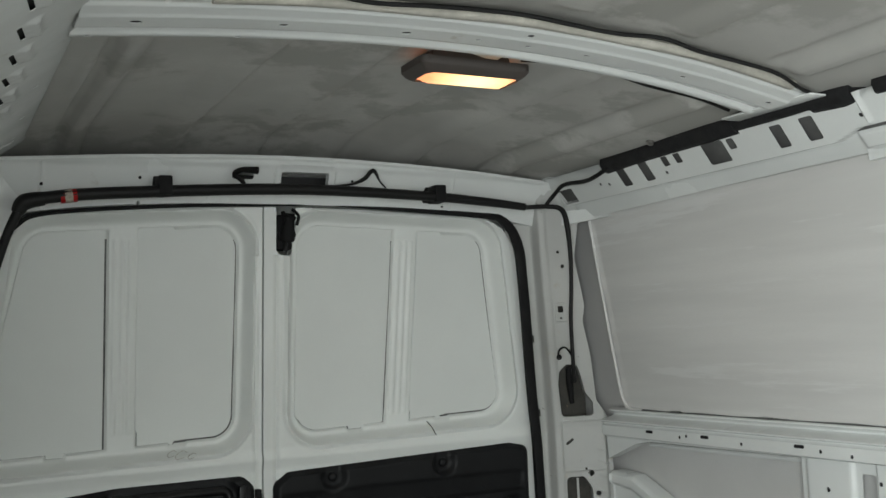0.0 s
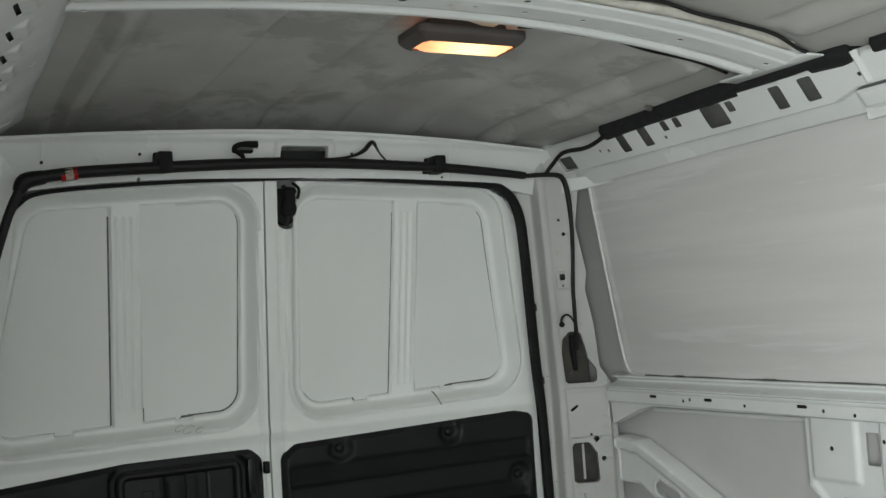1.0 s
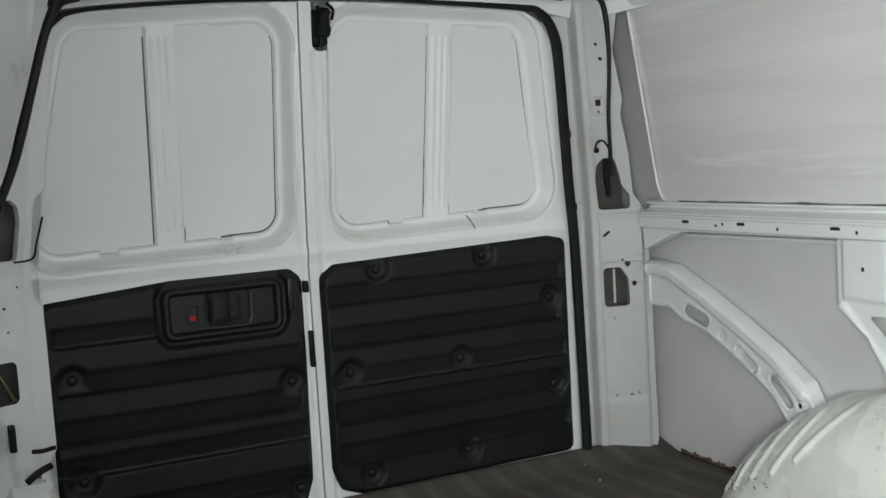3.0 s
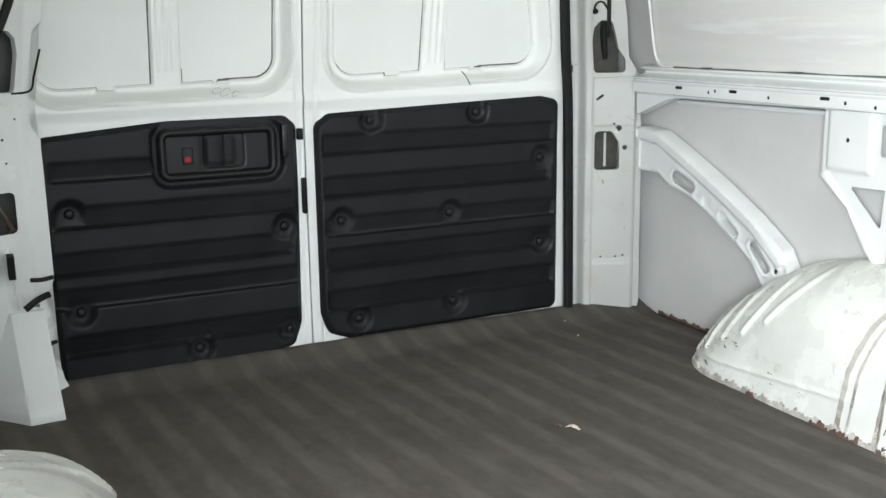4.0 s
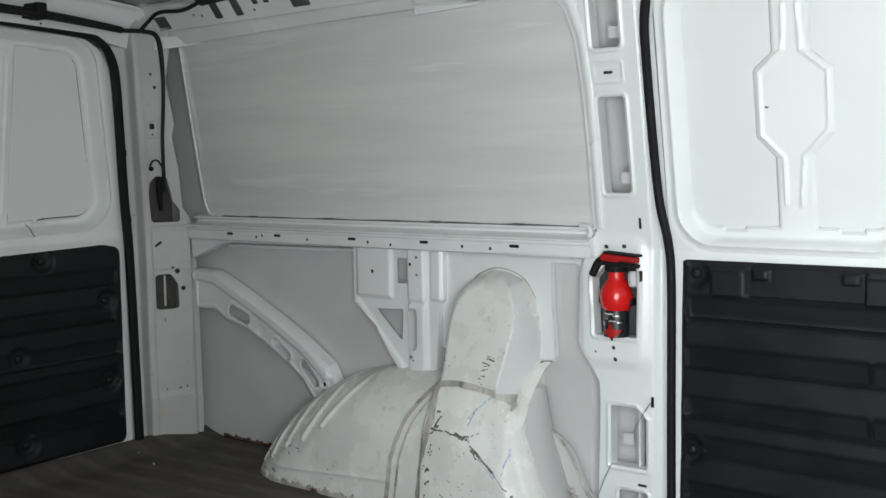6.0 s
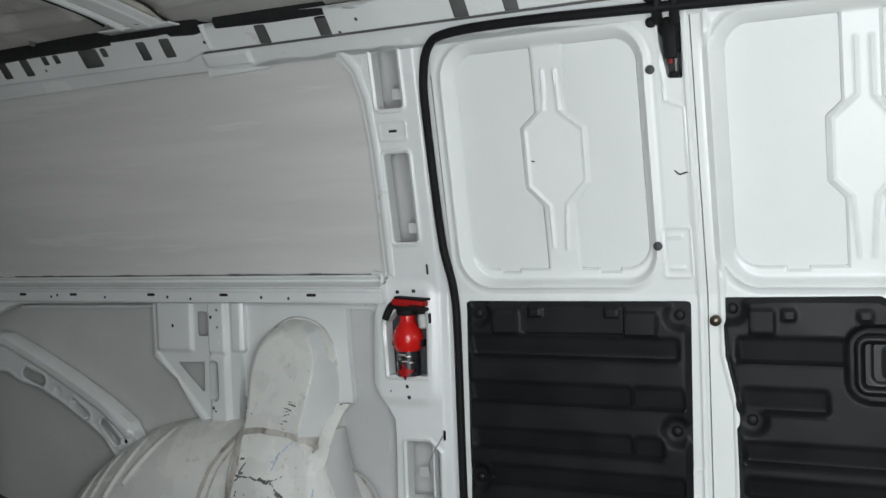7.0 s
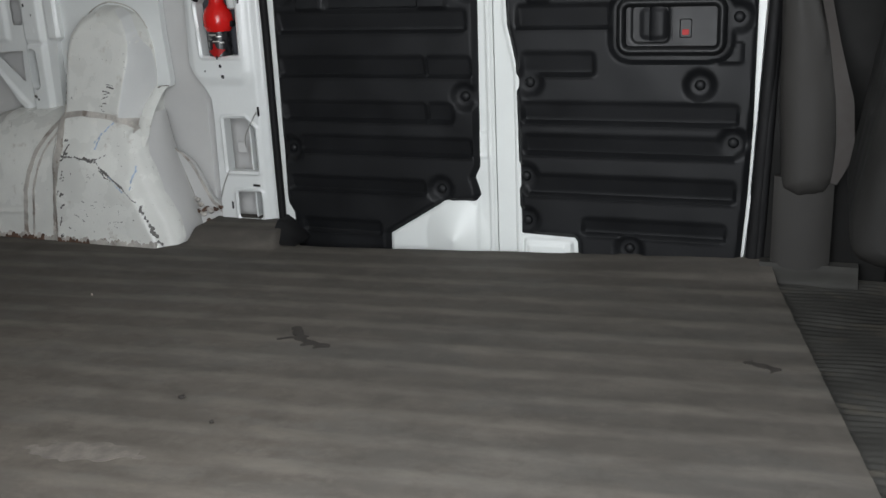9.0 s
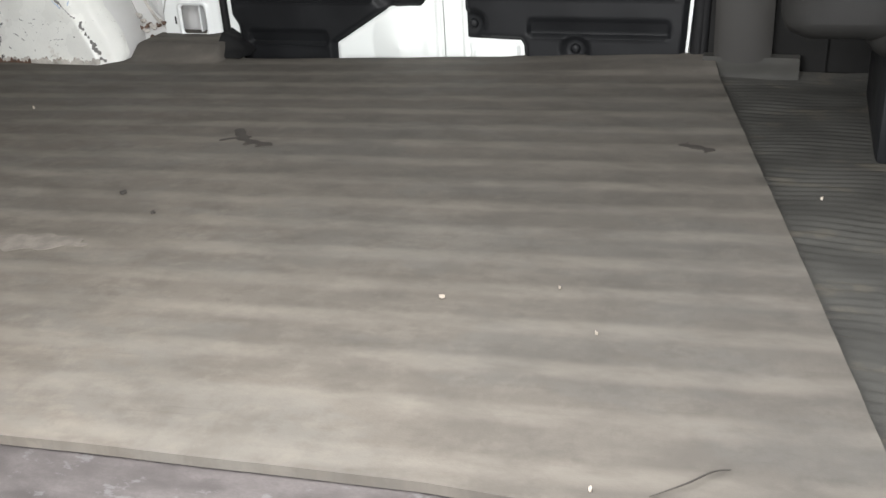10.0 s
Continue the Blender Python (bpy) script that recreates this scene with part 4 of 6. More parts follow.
trim_panel(door_2, on_rear, lambda u, v: poly(u, v, [(0.010, 0.098), (0.024, 0.060), (0.062, 0.046), (0.63, 0.048), (0.632, 0.565), (0.60, 0.572), (0.03, 0.555), (0.01, 0.54)], 0.022), (-0.02, 0.665, 0.02, 0.60),
                [(0.004, 0.632, 0.527, 0.481), (0.004, 0.622, 0.427, 0.381), (0.006, 0.634, 0.329, 0.283), (0.006, 0.634, 0.253, 0.205), (0.006, 0.634, 0.150, 0.104)],
                [(0.129, 0.556), (0.413, 0.563), (0.600, 0.437), (0.048, 0.320), (0.336, 0.315), (0.602, 0.212), (0.085, 0.071), (0.345, 0.082)], False, sunk=0.011)
part("handle_clip", block(-0.095, -0.079, rear_y(0.52) - 0.027, rear_y(0.52) - 0.008, 0.484, 0.560, 0.004), BLACK2, t1, "upright clip beside the handle frame")
part("latch", block(-0.052, -0.040, -0.012, 0.01, 0.520, 0.546, 0.002), RUBBER, door_1)
part("latch_slot", block(-0.046, -0.035, -0.010, 0.01, 0.345, 0.430, 0.003), RUBBER, door_1)
part("upper_latch", block(0.0, 0.038, -0.040, -0.004, 1.075, 1.155, 0.006), RUBBER, door_2, "black latch in its slot")
part("upper_latch", lathe([(0.010, 0), (0.017, 0.006), (0.019, 0.020), (0.014, 0.034), (0.012, 0.050), (0.016, 0.058), (0.010, 0.066)], (0.020, -0.050, 1.090), (0.1, -0.12, 1), 12), RUBBER, door_2)
part("latch_hook", tube([(0.030, -0.062, 1.165), (0.044, -0.066, 1.150), (0.040, -0.064, 1.128)], 0.004, 6), RUBBER, door_2)
part("latch_rod", tube([(0.012, -0.052, 1.16), (0.02, -0.06, 1.12), (0.014, -0.05, 1.07)], 0.005, 6), CABLE, door_2)
for a, z, s in ((-0.235, 0.640, 0.010), (-0.215, 0.636, 0.013), (-0.192, 0.632, 0.009)):
    pts = [(a + s * math.cos(k * 1.3), rear_y(z) - 0.0068, z + 0.7 * s * math.sin(k * 1.3 + 0.5)) for k in range(5)]
    part("scribble_mark", tube(pts, 0.0006, 5, 5), SEALER, door_1)
part("paint_crack", tube([(0.372, rear_y(0.66) - 0.0046, 0.664), (0.385, rear_y(0.65) - 0.0050, 0.650), (0.396, rear_y(0.62) - 0.0085, 0.630)], 0.0012, 5), TRIM, door_2)

seal_r = part("rear_door_seal", tube([(0.684, -0.020, 0.0), (0.683, -0.020, 0.10), (0.676, -0.020, 0.55), (0.660, -0.030, 0.72), (0.632, -0.058, 0.994), (0.615, -0.068, 1.09), (0.575, -0.074, 1.143), (0.50, -0.076, 1.158), (0.146, -0.078, 1.174), (-0.03, -0.078, 1.172), (-0.24, -0.077, 1.164), (-0.48, -0.074, 1.145), (-0.545, -0.072, 1.118), (-0.585, -0.060, 1.06), (-0.615, -0.045, 0.95), (-0.646, -0.010, 0.70), (-0.652, 0.004, 0.50), (-0.640, 0.004, 0.0)],
                                   [0.016] * 6 + [0.013, 0.008] + [0.0046] * 4 + [0.0055] * 6, 8, 6, 0.8), RUBBER, None)
tagged(seal_r, "black rubber seal round the rear doors", "door seal", kind="structure")


# ---- side doors ----
def side_leaf(name, ya, yb, win, beads, pad, holes, extra, label):
    """A side door leaf: painted shell with a recess, two blank insert panels and an embossed pad with beads."""
    d = thing(name, (0.87, (ya + yb) / 2, -0.02), label, "van door", "structure")
    wa, wb, wz0, wz1 = win

    def padshape(u, v):
        return np.minimum(rbox(u, v, pad[0], pad[1], wz0 - 0.02, wz1 + 0.02, 0.003), poly(u, v, pad[2], 0.010))

    def hole(u, v):
        q = np.maximum(rbox(u, v, wa, wb, wz0, wz1, 0.05), -padshape(u, v))
        for s in (-0.112, 0.112):
            c = (wa + wb) / 2 + s
            q = np.minimum(q, rbox(u, v, c - 0.022, c + 0.022, wz0 - 0.007, wz0 + 0.02, 0.003))
        return q

    def shape(u, v):
        s = np.maximum(np.maximum(u - ya, yb - u), np.maximum(v - (1.172 - 0.03 * np.clip((-1.75 - u), 0, 1)), -0.04 - v))
        for q in holes:
            s = np.maximum(s, -poly(u, v, q, 0.003))
        return s

    def h(u, v):
        w = rbox(u, v, wa - 0.025, wb + 0.022, wz0 - 0.040, wz1 + 0.02, 0.075)
        t = 0.006 * smooth(np.abs(w + 0.002) - 0.003, 0.010) - 0.026 * smooth(w + 0.013, 0.018) - 0.002 * smooth(np.abs(w - 0.012) - 0.002, 0.007)
        t = t - 0.008 * smooth(hole(u, v) - 0.001, 0.007)
        for b in beads:
            t = t + 0.005 * smooth(line(u, v, b, 0.0026), 0.007)
        return t + extra(u, v)
    part("shell", relief(ya, yb, -0.04, 1.175, 0.0034, on_side, h, shape, 0.03), DOOR_WHITE, d)
    mid = (pad[0] + pad[1]) / 2
    for sgn in (1, -1):
        def pane(u, v):
            return np.maximum(hole(u, v) + 0.0018, sgn * (mid - u))
        # grey strip in the groove paints the thin shadow round the insert
        part("panel_joint", relief(wa, wb, wz0 - 0.01, wz1 + 0.004, 0.0036, on_side, lambda u, v: -0.0325 + 0 * u, lambda u, v: np.maximum(np.maximum(hole(u, v) - 0.001, -0.009 - hole(u, v)), pane(u, v) - 0.006), 0.002), LIGHTJOINT, d, "grey strip for the shade in the gap round the panel")
        part("insert_panel", relief(wa, wb, wz0 - 0.01, wz1 + 0.004, 0.0045, on_side, lambda u, v: -0.0285 + 0.0016 * np.sin(u * 14) * np.sin(v * 11), pane, 0.0045), INSERT, d, "flat off-white insert panel")
    return d


def rear_extra(u, v):
    t = 0.003 * smooth(np.abs(rbox(u, v, -2.062, -2.118, 0.655, 0.752, 0.006)) - 0.002, 0.004)
    for z in (0.735, 0.672):
        t = t + 0.003 * smooth(bar(u, v, (-2.075, z), (-2.10, z), 0.003), 0.004)
    cone = np.clip(1 - np.hypot((u + 2.045) / 0.075, (v - 0.02) / 0.10), 0, 1)
    t = t + 0.030 * cone + 0.006 * smooth(poly(u, v, [(-1.885, -0.05), (-1.885, 0.018), (-2.02, 0.102), (-2.098, 0.115), (-2.098, -0.05)], 0.002), 0.01)
    t = t + 0.003 * smooth(np.abs(rbox(u, v, -2.105, -2.128, 0.21, 0.268, 0.004)) - 0.002, 0.004)
    return t + 0.006 * smooth(np.abs(u + 2.132) - 0.006, 0.006) + 0.003 * smooth(line(u, v, [(-2.078, 1.15), (-2.085, 1.0), (-2.122, 0.985), (-2.124, 0.62)], 0.002), 0.004)


def front_extra(u, v):
    t = 0.006 * smooth(np.abs(u + 2.172 + 0.022 * np.clip((0.5 - v) / 0.1, 0, 1)) - 0.006, 0.006)
    t = t + 0.010 * smooth(rbox(u, v, -2.205, -2.315, -0.05, 0.030, 0.01), 0.008) + 0.004 * smooth(rbox(u, v, -2.215, -2.30, -0.05, 0.018, 0.006), 0.006)
    return t


OCT1 = [(-1.826, 1.003), (-1.780, 0.965), (-1.780, 0.849), (-1.821, 0.805), (-1.859, 0.807), (-1.905, 0.854), (-1.908, 0.960), (-1.860, 1.000)]
door_3 = side_leaf("door_3", -1.590, -2.142, (-2.028, -1.632, 0.672, 1.132), [[(-1.830, 1.083), (-1.826, 1.003), (-1.780, 0.965), (-1.780, 0.849), (-1.821, 0.805), (-1.823, 0.716)], [(-1.856, 1.081), (-1.860, 1.000), (-1.908, 0.960), (-1.905, 0.854), (-1.859, 0.807), (-1.851, 0.715)]],
                   (-1.877, -1.806, OCT1), [[(-2.083, 1.155), (-2.085, 1.107), (-2.097, 1.044), (-2.120, 1.042), (-2.124, 1.155)]], rear_extra, "white side cargo door with black trim, closed")
OCT2 = [(-2.428, 0.985), (-2.383, 0.946), (-2.382, 0.835), (-2.414, 0.802), (-2.456, 0.802), (-2.486, 0.833), (-2.484, 0.944), (-2.455, 0.982)]
door_4 = side_leaf("door_4", -2.1445, -2.706, (-2.652, -2.196, 0.672, 1.132), [[(-2.428, 1.085), (-2.428, 0.985), (-2.383, 0.946), (-2.382, 0.835), (-2.414, 0.802), (-2.422, 0.690)], [(-2.455, 1.085), (-2.455, 0.982), (-2.484, 0.944), (-2.486, 0.833), (-2.456, 0.802), (-2.447, 0.690)]],
                   (-2.472, -2.402, OCT2), [[(-2.74, 0.62), (-2.7065, 0.62), (-2.694, 0.30), (-2.688, 0.155), (-2.690, 0.140), (-2.679, 0.0), (-2.676, -0.06), (-2.74, -0.06)]], front_extra, "white side cargo door with inside handle, closed")
for d_, y, z in ((door_3, -2.062, 1.059), (door_3, -2.052, 0.717), (door_4, -2.676, 0.714), (door_4, -2.688, 1.038)):
    part("plug", lathe([(0.009, -0.002), (0.009, 0.0015), (0.0075, 0.0025), (0.001, 0.0027)], (side_x(z) - 0.004, y, z), (-1, 0, 0), 18), PLUG, d_, "dark round plug")
part("striker_knob", lathe([(0.006, -0.01), (0.006, 0.010), (0.011, 0.012), (0.011, 0.020), (0.007, 0.024), (0.001, 0.025)], (0.868, -2.161, 0.570), (-1, 0, 0.0), 16), BRASS, door_4, "brassy round striker knob")
part("upper_latch", block(0.79, 0.84, -2.122, -2.092, 1.09, 1.165, 0.006), RUBBER, door_3, "black latch mechanism in its slot")
part("latch_rod", tube([(0.81, -2.110, 1.10), (0.815, -2.108, 1.07), (0.812, -2.110, 1.045)], 0.004, 6), STEEL, door_3)
part("latch_drum", lathe([(0.012, 0), (0.021, 0.004), (0.021, 0.018), (0.014, 0.024), (0.004, 0.026)], (0.800, -2.104, 1.135), (-1, 0, -0.15), 16), RUBBER, door_3)
part("latch_arm", block(0.772, 0.784, -2.119, -2.094, 1.075, 1.150, 0.004), RUBBER, door_3)
part("latch_tag", block(0.780, 0.786, -2.109, -2.103, 1.066, 1.074, 0.001), REDCAP, door_3, "small red tag")
part("latch_foot", block(0.795, 0.82, -2.120, -2.098, 1.040, 1.052, 0.003), RUBBER, door_3)
part("latch_back", relief(-2.13, -2.08, 1.03, 1.16, 0.02, lambda u, v, h: (side_x(v) + 0.028 - h, u, v), back=0.0), DARKIN, door_3)
part("scuff", tube([(side_x(0.86) - 0.0005, -2.095, 0.865), (side_x(0.86) - 0.0010, -2.105, 0.857), (side_x(0.86) - 0.0010, -2.118, 0.860), (side_x(0.86) - 0.0010, -2.130, 0.857)], 0.0016, 5), TRIM, door_3)
part("scuff", tube([(side_x(0.90) + 0.0175, -1.793, 0.900), (side_x(0.90) + 0.0175, -1.799, 0.899)], 0.0014, 5), TRIM, door_3)

trim_panel(door_3, on_side, lambda u, v: poly(u, v, [(-1.626, 0.596), (-2.102, 0.598), (-2.097, 0.19), (-2.085, 0.165), (-2.097, 0.125), (-2.09, 0.116), (-2.015, 0.112), (-1.872, 0.025), (-1.870, -0.04), (-1.638, -0.04), (-1.636, 0.060), (-1.622, 0.085)], 0.008), (-2.12, -1.605, -0.04, 0.612),
                [(-1.632, -2.085, 0.532, 0.487), (-1.628, -2.094, 0.432, 0.388), (-1.632, -2.050, 0.330, 0.288), (-1.665, -2.090, 0.251, 0.212), (-1.630, -1.975, 0.153, 0.119), (-1.66, -1.86, 0.05, 0.018)],
                [(-1.648, 0.578), (-2.088, 0.579), (-2.077, 0.345), (-1.640, 0.217), (-2.013, 0.134)], True,
                pads=[(-1.757, -1.975, 0.60, 0.538, -0.006), (-1.684, -1.744, 0.584, 0.536, 0.006), (-1.978, -2.044, 0.584, 0.536, 0.006), (-1.765, -1.795, 0.592, 0.572, 0.005), (-1.935, -1.965, 0.592, 0.572, 0.005), (-1.985, -1.990, 0.432, 0.388, 0.006), (-1.985, -1.990, 0.330, 0.288, 0.006)])
t4 = trim_panel(door_4, on_side, lambda u, v: poly(u, v, [(-2.180, 0.606), (-2.455, 0.609), (-2.470, 0.602), (-2.682, 0.602), (-2.681, 0.40), (-2.672, 0.15), (-2.664, 0.02), (-2.661, -0.04), (-2.338, -0.04), (-2.335, 0.03), (-2.325, 0.045), (-2.205, 0.048), (-2.200, 0.42), (-2.182, 0.50)], 0.008), (-2.685, -2.168, -0.04, 0.622),
                [(-2.200, -2.395, 0.538, 0.490), (-2.208, -2.364, 0.440, 0.395), (-2.210, -2.655, 0.336, 0.294), (-2.212, -2.655, 0.266, 0.226), (-2.212, -2.655, 0.178, 0.134), (-2.34, -2.64, 0.085, 0.050)],
                [(-2.191, 0.593), (-2.650, 0.508), (-2.224, 0.377), (-2.579, 0.374), (-2.648, 0.258), (-2.212, 0.172), (-2.214, 0.072), (-2.441, 0.021)], True,
                pads=[(-2.225, -2.272, 0.592, 0.545, 0.005), (-2.285, -2.31, 0.592, 0.572, 0.005), (-2.42, -2.445, 0.592, 0.572, 0.004), (-2.475, -2.655, 0.595, 0.570, -0.005), (-2.60, -2.66, 0.46, 0.42, 0.005)], bezel=(-2.416, -2.622, 0.543, 0.440))
handle_set(t4, on_side, (-2.416, -2.622, 0.543, 0.440), (-2.440, -2.516, 0.536, 0.458), (-2.548, 0.480), -1)

seal_s = part("side_door_seal", tube([(0.858, -1.598, -0.02), (0.858, -1.597, 0.30), (0.857, -1.597, 0.55), (0.852, -1.592, 0.64), (0.836, -1.577, 0.745), (0.795, -1.572, 1.0), (0.778, -1.577, 1.088), (0.760, -1.600, 1.147), (0.746, -1.650, 1.168), (0.741, -1.80, 1.173), (0.742, -2.05, 1.168), (0.745, -2.45, 1.155), (0.754, -2.69, 1.142), (0.776, -2.715, 1.10), (0.844, -2.718, 0.65), (0.862, -2.711, 0.40), (0.864, -2.694, -0.02)], [0.010] * 6 + [0.0105] * 7 + [0.009, 0.010, 0.014, 0.015], 8, 6, 0.9), RUBBER, None)
tagged(seal_s, "black rubber seal round the side doors", "door seal", kind="structure")
latch_top = thing("door_latch_strike", (0.75, -2.10, 1.185), "black latch striker over the side doors", "latch")
part("plate", block(0.722, 0.742, -2.142, -2.068, 1.192, 1.206, 0.003), RUBBER, latch_top)
for y in (-2.08, -2.125):
    part("bolt", lathe([(0.010, 0), (0.010, 0.014), (0.006, 0.018), (0.001, 0.018)], (0.734, y, 1.194), (-0.2, 0, -1), 12), RUBBER, latch_top)
part("arm", tube([(0.732, -2.095, 1.196), (0.742, -2.092, 1.168), (0.758, -2.088, 1.150), (0.775, -2.090, 1.142)], [0.008, 0.010, 0.010, 0.007], 8), RUBBER, latch_top)
part("arm", tube([(0.732, -2.128, 1.196), (0.744, -2.124, 1.165), (0.766, -2.118, 1.140)], [0.008, 0.010, 0.009], 8), RUBBER, latch_top)
part("knob", lathe([(0.006, 0), (0.010, 0.004), (0.010, 0.014), (0.005, 0.018), (0.001, 0.019)], (0.775, -2.074, 1.146), (-1, 0, -0.2), 12), RUBBER, latch_top)

# ---- left wall with the open side doorway ----
wall_l = thing("wall_left", (-0.82, -0.8, 0), "white bare-metal van side wall with an open doorway", "wall", "structure")


def left_shape(u, v):
    return np.maximum(-rbox(u, v, -3.12, -1.60, -0.3, 1.165, 0.05), rbox(u, v, -4.2, 0.09, -0.1, 1.2, 0.001))


part("outer_skin", relief(-4.2, 0.09, -0.1, 1.2, 0.03, lambda u, v, h: (0.01 - side_x(v) + h, u, v), zero, left_shape, 0.06), SKIN, wall_l)
part("upper_panel", relief(-1.43, -0.11, 0.645, 1.18, 0.012, lambda u, v, h: (0.036 - side_x(v) + h, u, v), upper_h, upper_shape, 0.012), GREYWALL, wall_l)
part("belt_rail", relief(-1.425, -0.065, 0.535, 0.672, 0.0050, lambda u, v, h: (-0.835 + h, u, v), rail_h, rail_shape, 0.03), WHITE, wall_l)


def left_cant(u, w, h):
    v = w / 0.21
    return -0.532 - 0.20 * v + 0.8 * h, u, 1.284 - 0.14 * v - 0.55 * h


LOUVRES = [-0.55 - 0.115 * k for k in range(8)]


def left_cant_shape(u, w):
    d = np.maximum(-3.2 - u, u + 0.10)
    for c in LOUVRES:
        d = np.maximum(d, -bar(u, w, (c - 0.030, 0.090), (c + 0.030, 0.080), 0.0032))
    for c in (-0.22, -0.40, -0.62):
        d = np.maximum(d, -disc(u, w, c, 0.03, 0.005))
    return d


def left_cant_h(u, w):
    t = 0.012 * smooth(0.150 - w, 0.02)
    for c in LOUVRES:
        t = t + 0.006 * smooth(bar(u, w, (c - 0.034, 0.074), (c + 0.034, 0.064), 0.005), 0.012)
    return t


part("cant_rail", relief(-3.2, -0.10, 0.0, 0.21, 0.0042, left_cant, left_cant_h, left_cant_shape, 0.012), WHITE, wall_l, "white roof side rail with louvre slots")
# near-black sheet paints the shade behind the louvre slots
part("cant_hole_shade", relief(-3.2, -0.12, 0.0, 0.21, 0.02, lambda u, v, h: left_cant(u, v, h - 0.006), back=0.0), DARKIN, wall_l)
sill = thing("door_sill", (-0.73, -2.35, -0.02), "scuffed grey metal step sill of the open doorway", "sill", "structure")
part("sill_plate", relief(-0.86, -0.55, -3.1, -1.62, 0.012, lambda u, v, h: (u, v, -0.014 + h), lambda u, v: -0.05 * smooth(u + 0.80, 0.06) + 0.003 * smooth(np.abs(u + 0.69) - 0.01, 0.008), back=0.03), SILL, sill)
part("sill_face", block(-0.88, -0.85, -3.1, -1.62, -0.40, -0.06, 0.01), WHITE, sill)

# ---- cab behind the front seats ----
cab = thing("cab_shell", (0.0, -4.2, 0.0), "dark cab lining with a wide windscreen opening", "cab", "structure")
part("bulkhead", relief(-0.95, 1.0, -0.1, 1.36, 0.03, lambda u, v, h: (u, -4.2 + h, v), zero, lambda u, v: np.maximum(-rbox(u, v, -0.72, 0.74, 0.62, 1.20, 0.08), rbox(u, v, -0.95, 1.0, -0.1, 1.36, 0.001)), 0.03), TRIM, cab)
part("side_lining", relief(-4.2, -2.79, -0.02, 1.22, 0.02, lambda u, v, h: (side_x(v) + 0.008 - h, u, v), zero, lambda u, v: np.maximum(-rbox(u, v, -4.05, -3.22, 0.62, 1.13, 0.06), rbox(u, v, -4.2, -2.79, -0.02, 1.22, 0.001)), 0.0), TRIM, cab)

trim_b = thing("pillar_trim", (0.84, -2.76, 0.0), "dark grey plastic pillar trim beside the seat", "pillar trim", "structure")
part("door_rubber", tube([(0.864, -2.706, -0.02), (0.864, -2.716, 0.3), (0.860, -2.722, 0.6), (0.80, -2.715, 0.95), (0.775, -2.716, 1.12)], 0.011, 8), RUBBER, trim_b)
part("back_cover", relief(-2.95, -2.712, -0.02, 1.20, 0.02, lambda u, v, h: (side_x(v) - 0.006 - h, u, v), zero, None, 0.01), TRIM, trim_b)


def cover_shape(u, v):
    return poly(u, v, [(-2.740, 0.60), (-2.768, 0.60), (-2.808, 0.46), (-2.826, 0.36), (-2.834, 0.205), (-2.822, 0.180), (-2.780, 0.172), (-2.756, 0.185), (-2.746, 0.36)], 0.012)


part("lower_cover", relief(-2.86, -2.71, 0.15, 0.64, 0.005, lambda u, v, h: (0.842 - h, u, v), lambda u, v: 0.046 * np.sqrt(np.clip(1 - (1 - np.clip(-cover_shape(u, v) / 0.045, 0, 1)) ** 2, 0, 1)), cover_shape, 0.02), PILLARTRIM, trim_b, "warm grey rounded pillar cover")
part("foot_panel", relief(-2.845, -2.732, -0.02, 0.20, 0.006, lambda u, v, h: (0.842 - h, u, v), lambda u, v: 0.022 * np.sqrt(np.clip(1 - ((u + 2.789) / 0.061) ** 2, 0, 1)), None, 0.02), PILLARTRIM, trim_b, "warm grey foot of the pillar cover")
part("foot_cover", relief(-2.90, -2.712, -0.03, 0.022, 0.006, lambda u, v, h: (0.842 - h, u, v), lambda u, v: 0.016 + 0.030 * smooth(v - 0.004, 0.03), None, 0.03), FRONTMAT, trim_b, "grey mat turned up at the pillar foot")
part("upper_cover", relief(-2.795, -2.730, 0.61, 1.20, 0.005, lambda u, v, h: (side_x(v) - 0.016 - h, u, v), lambda u, v: 0.010 * np.sqrt(np.clip(1 - ((u + 2.760) / 0.036) ** 2, 0, 1)) + 0.004 * smooth(np.abs(u + 2.775) - 0.004, 0.006), None, 0.02), PILLARTRIM, trim_b, "warm grey upper pillar cover")
belt = thing("seat_belt", (0.74, -2.84, 0.2), "pale grey seat belt webbing hanging slack by the pillar", "seat belt")


def webbing(u, v, h):
    y = np.interp(v, [0.20, 0.235, 0.28, 0.36, 0.47, 0.62, 0.86, 1.05], [-2.848, -2.866, -2.874, -2.868, -2.836, -2.800, -2.774, -2.760])
    w_ = np.interp(v, [0.20, 0.235, 0.28, 0.36, 0.47, 0.62, 0.86, 1.05], [0.012, 0.026, 0.032, 0.032, 0.018, 0.020, 0.022, 0.022])
    return np.interp(v, [0.20, 0.40, 0.50, 0.60, 0.66, 1.05], [0.778, 0.778, 0.830, 0.826, 0.800, 0.742]) + 0.01 * u - h, y + w_ * u, v


part("webbing", relief(0, 1, 0.20, 1.05, 0.02, webbing, zero, None, 0.002), BELT, belt)
part("anchor", lathe([(0.012, 0), (0.020, 0.01), (0.020, 0.022), (0.012, 0.028), (0.001, 0.029)], (0.768, -2.768, 0.862), (-1, 0, 0), 16), RUBBER, belt, "black belt guide")
seat = thing("captain_chair", (0.50, -3.15, -0.02), "dark grey vinyl van chair facing the windscreen", "chair")


def seat_back(u, v, h):
    return u, -2.905 - 0.16 * (v - 0.2) + h, v


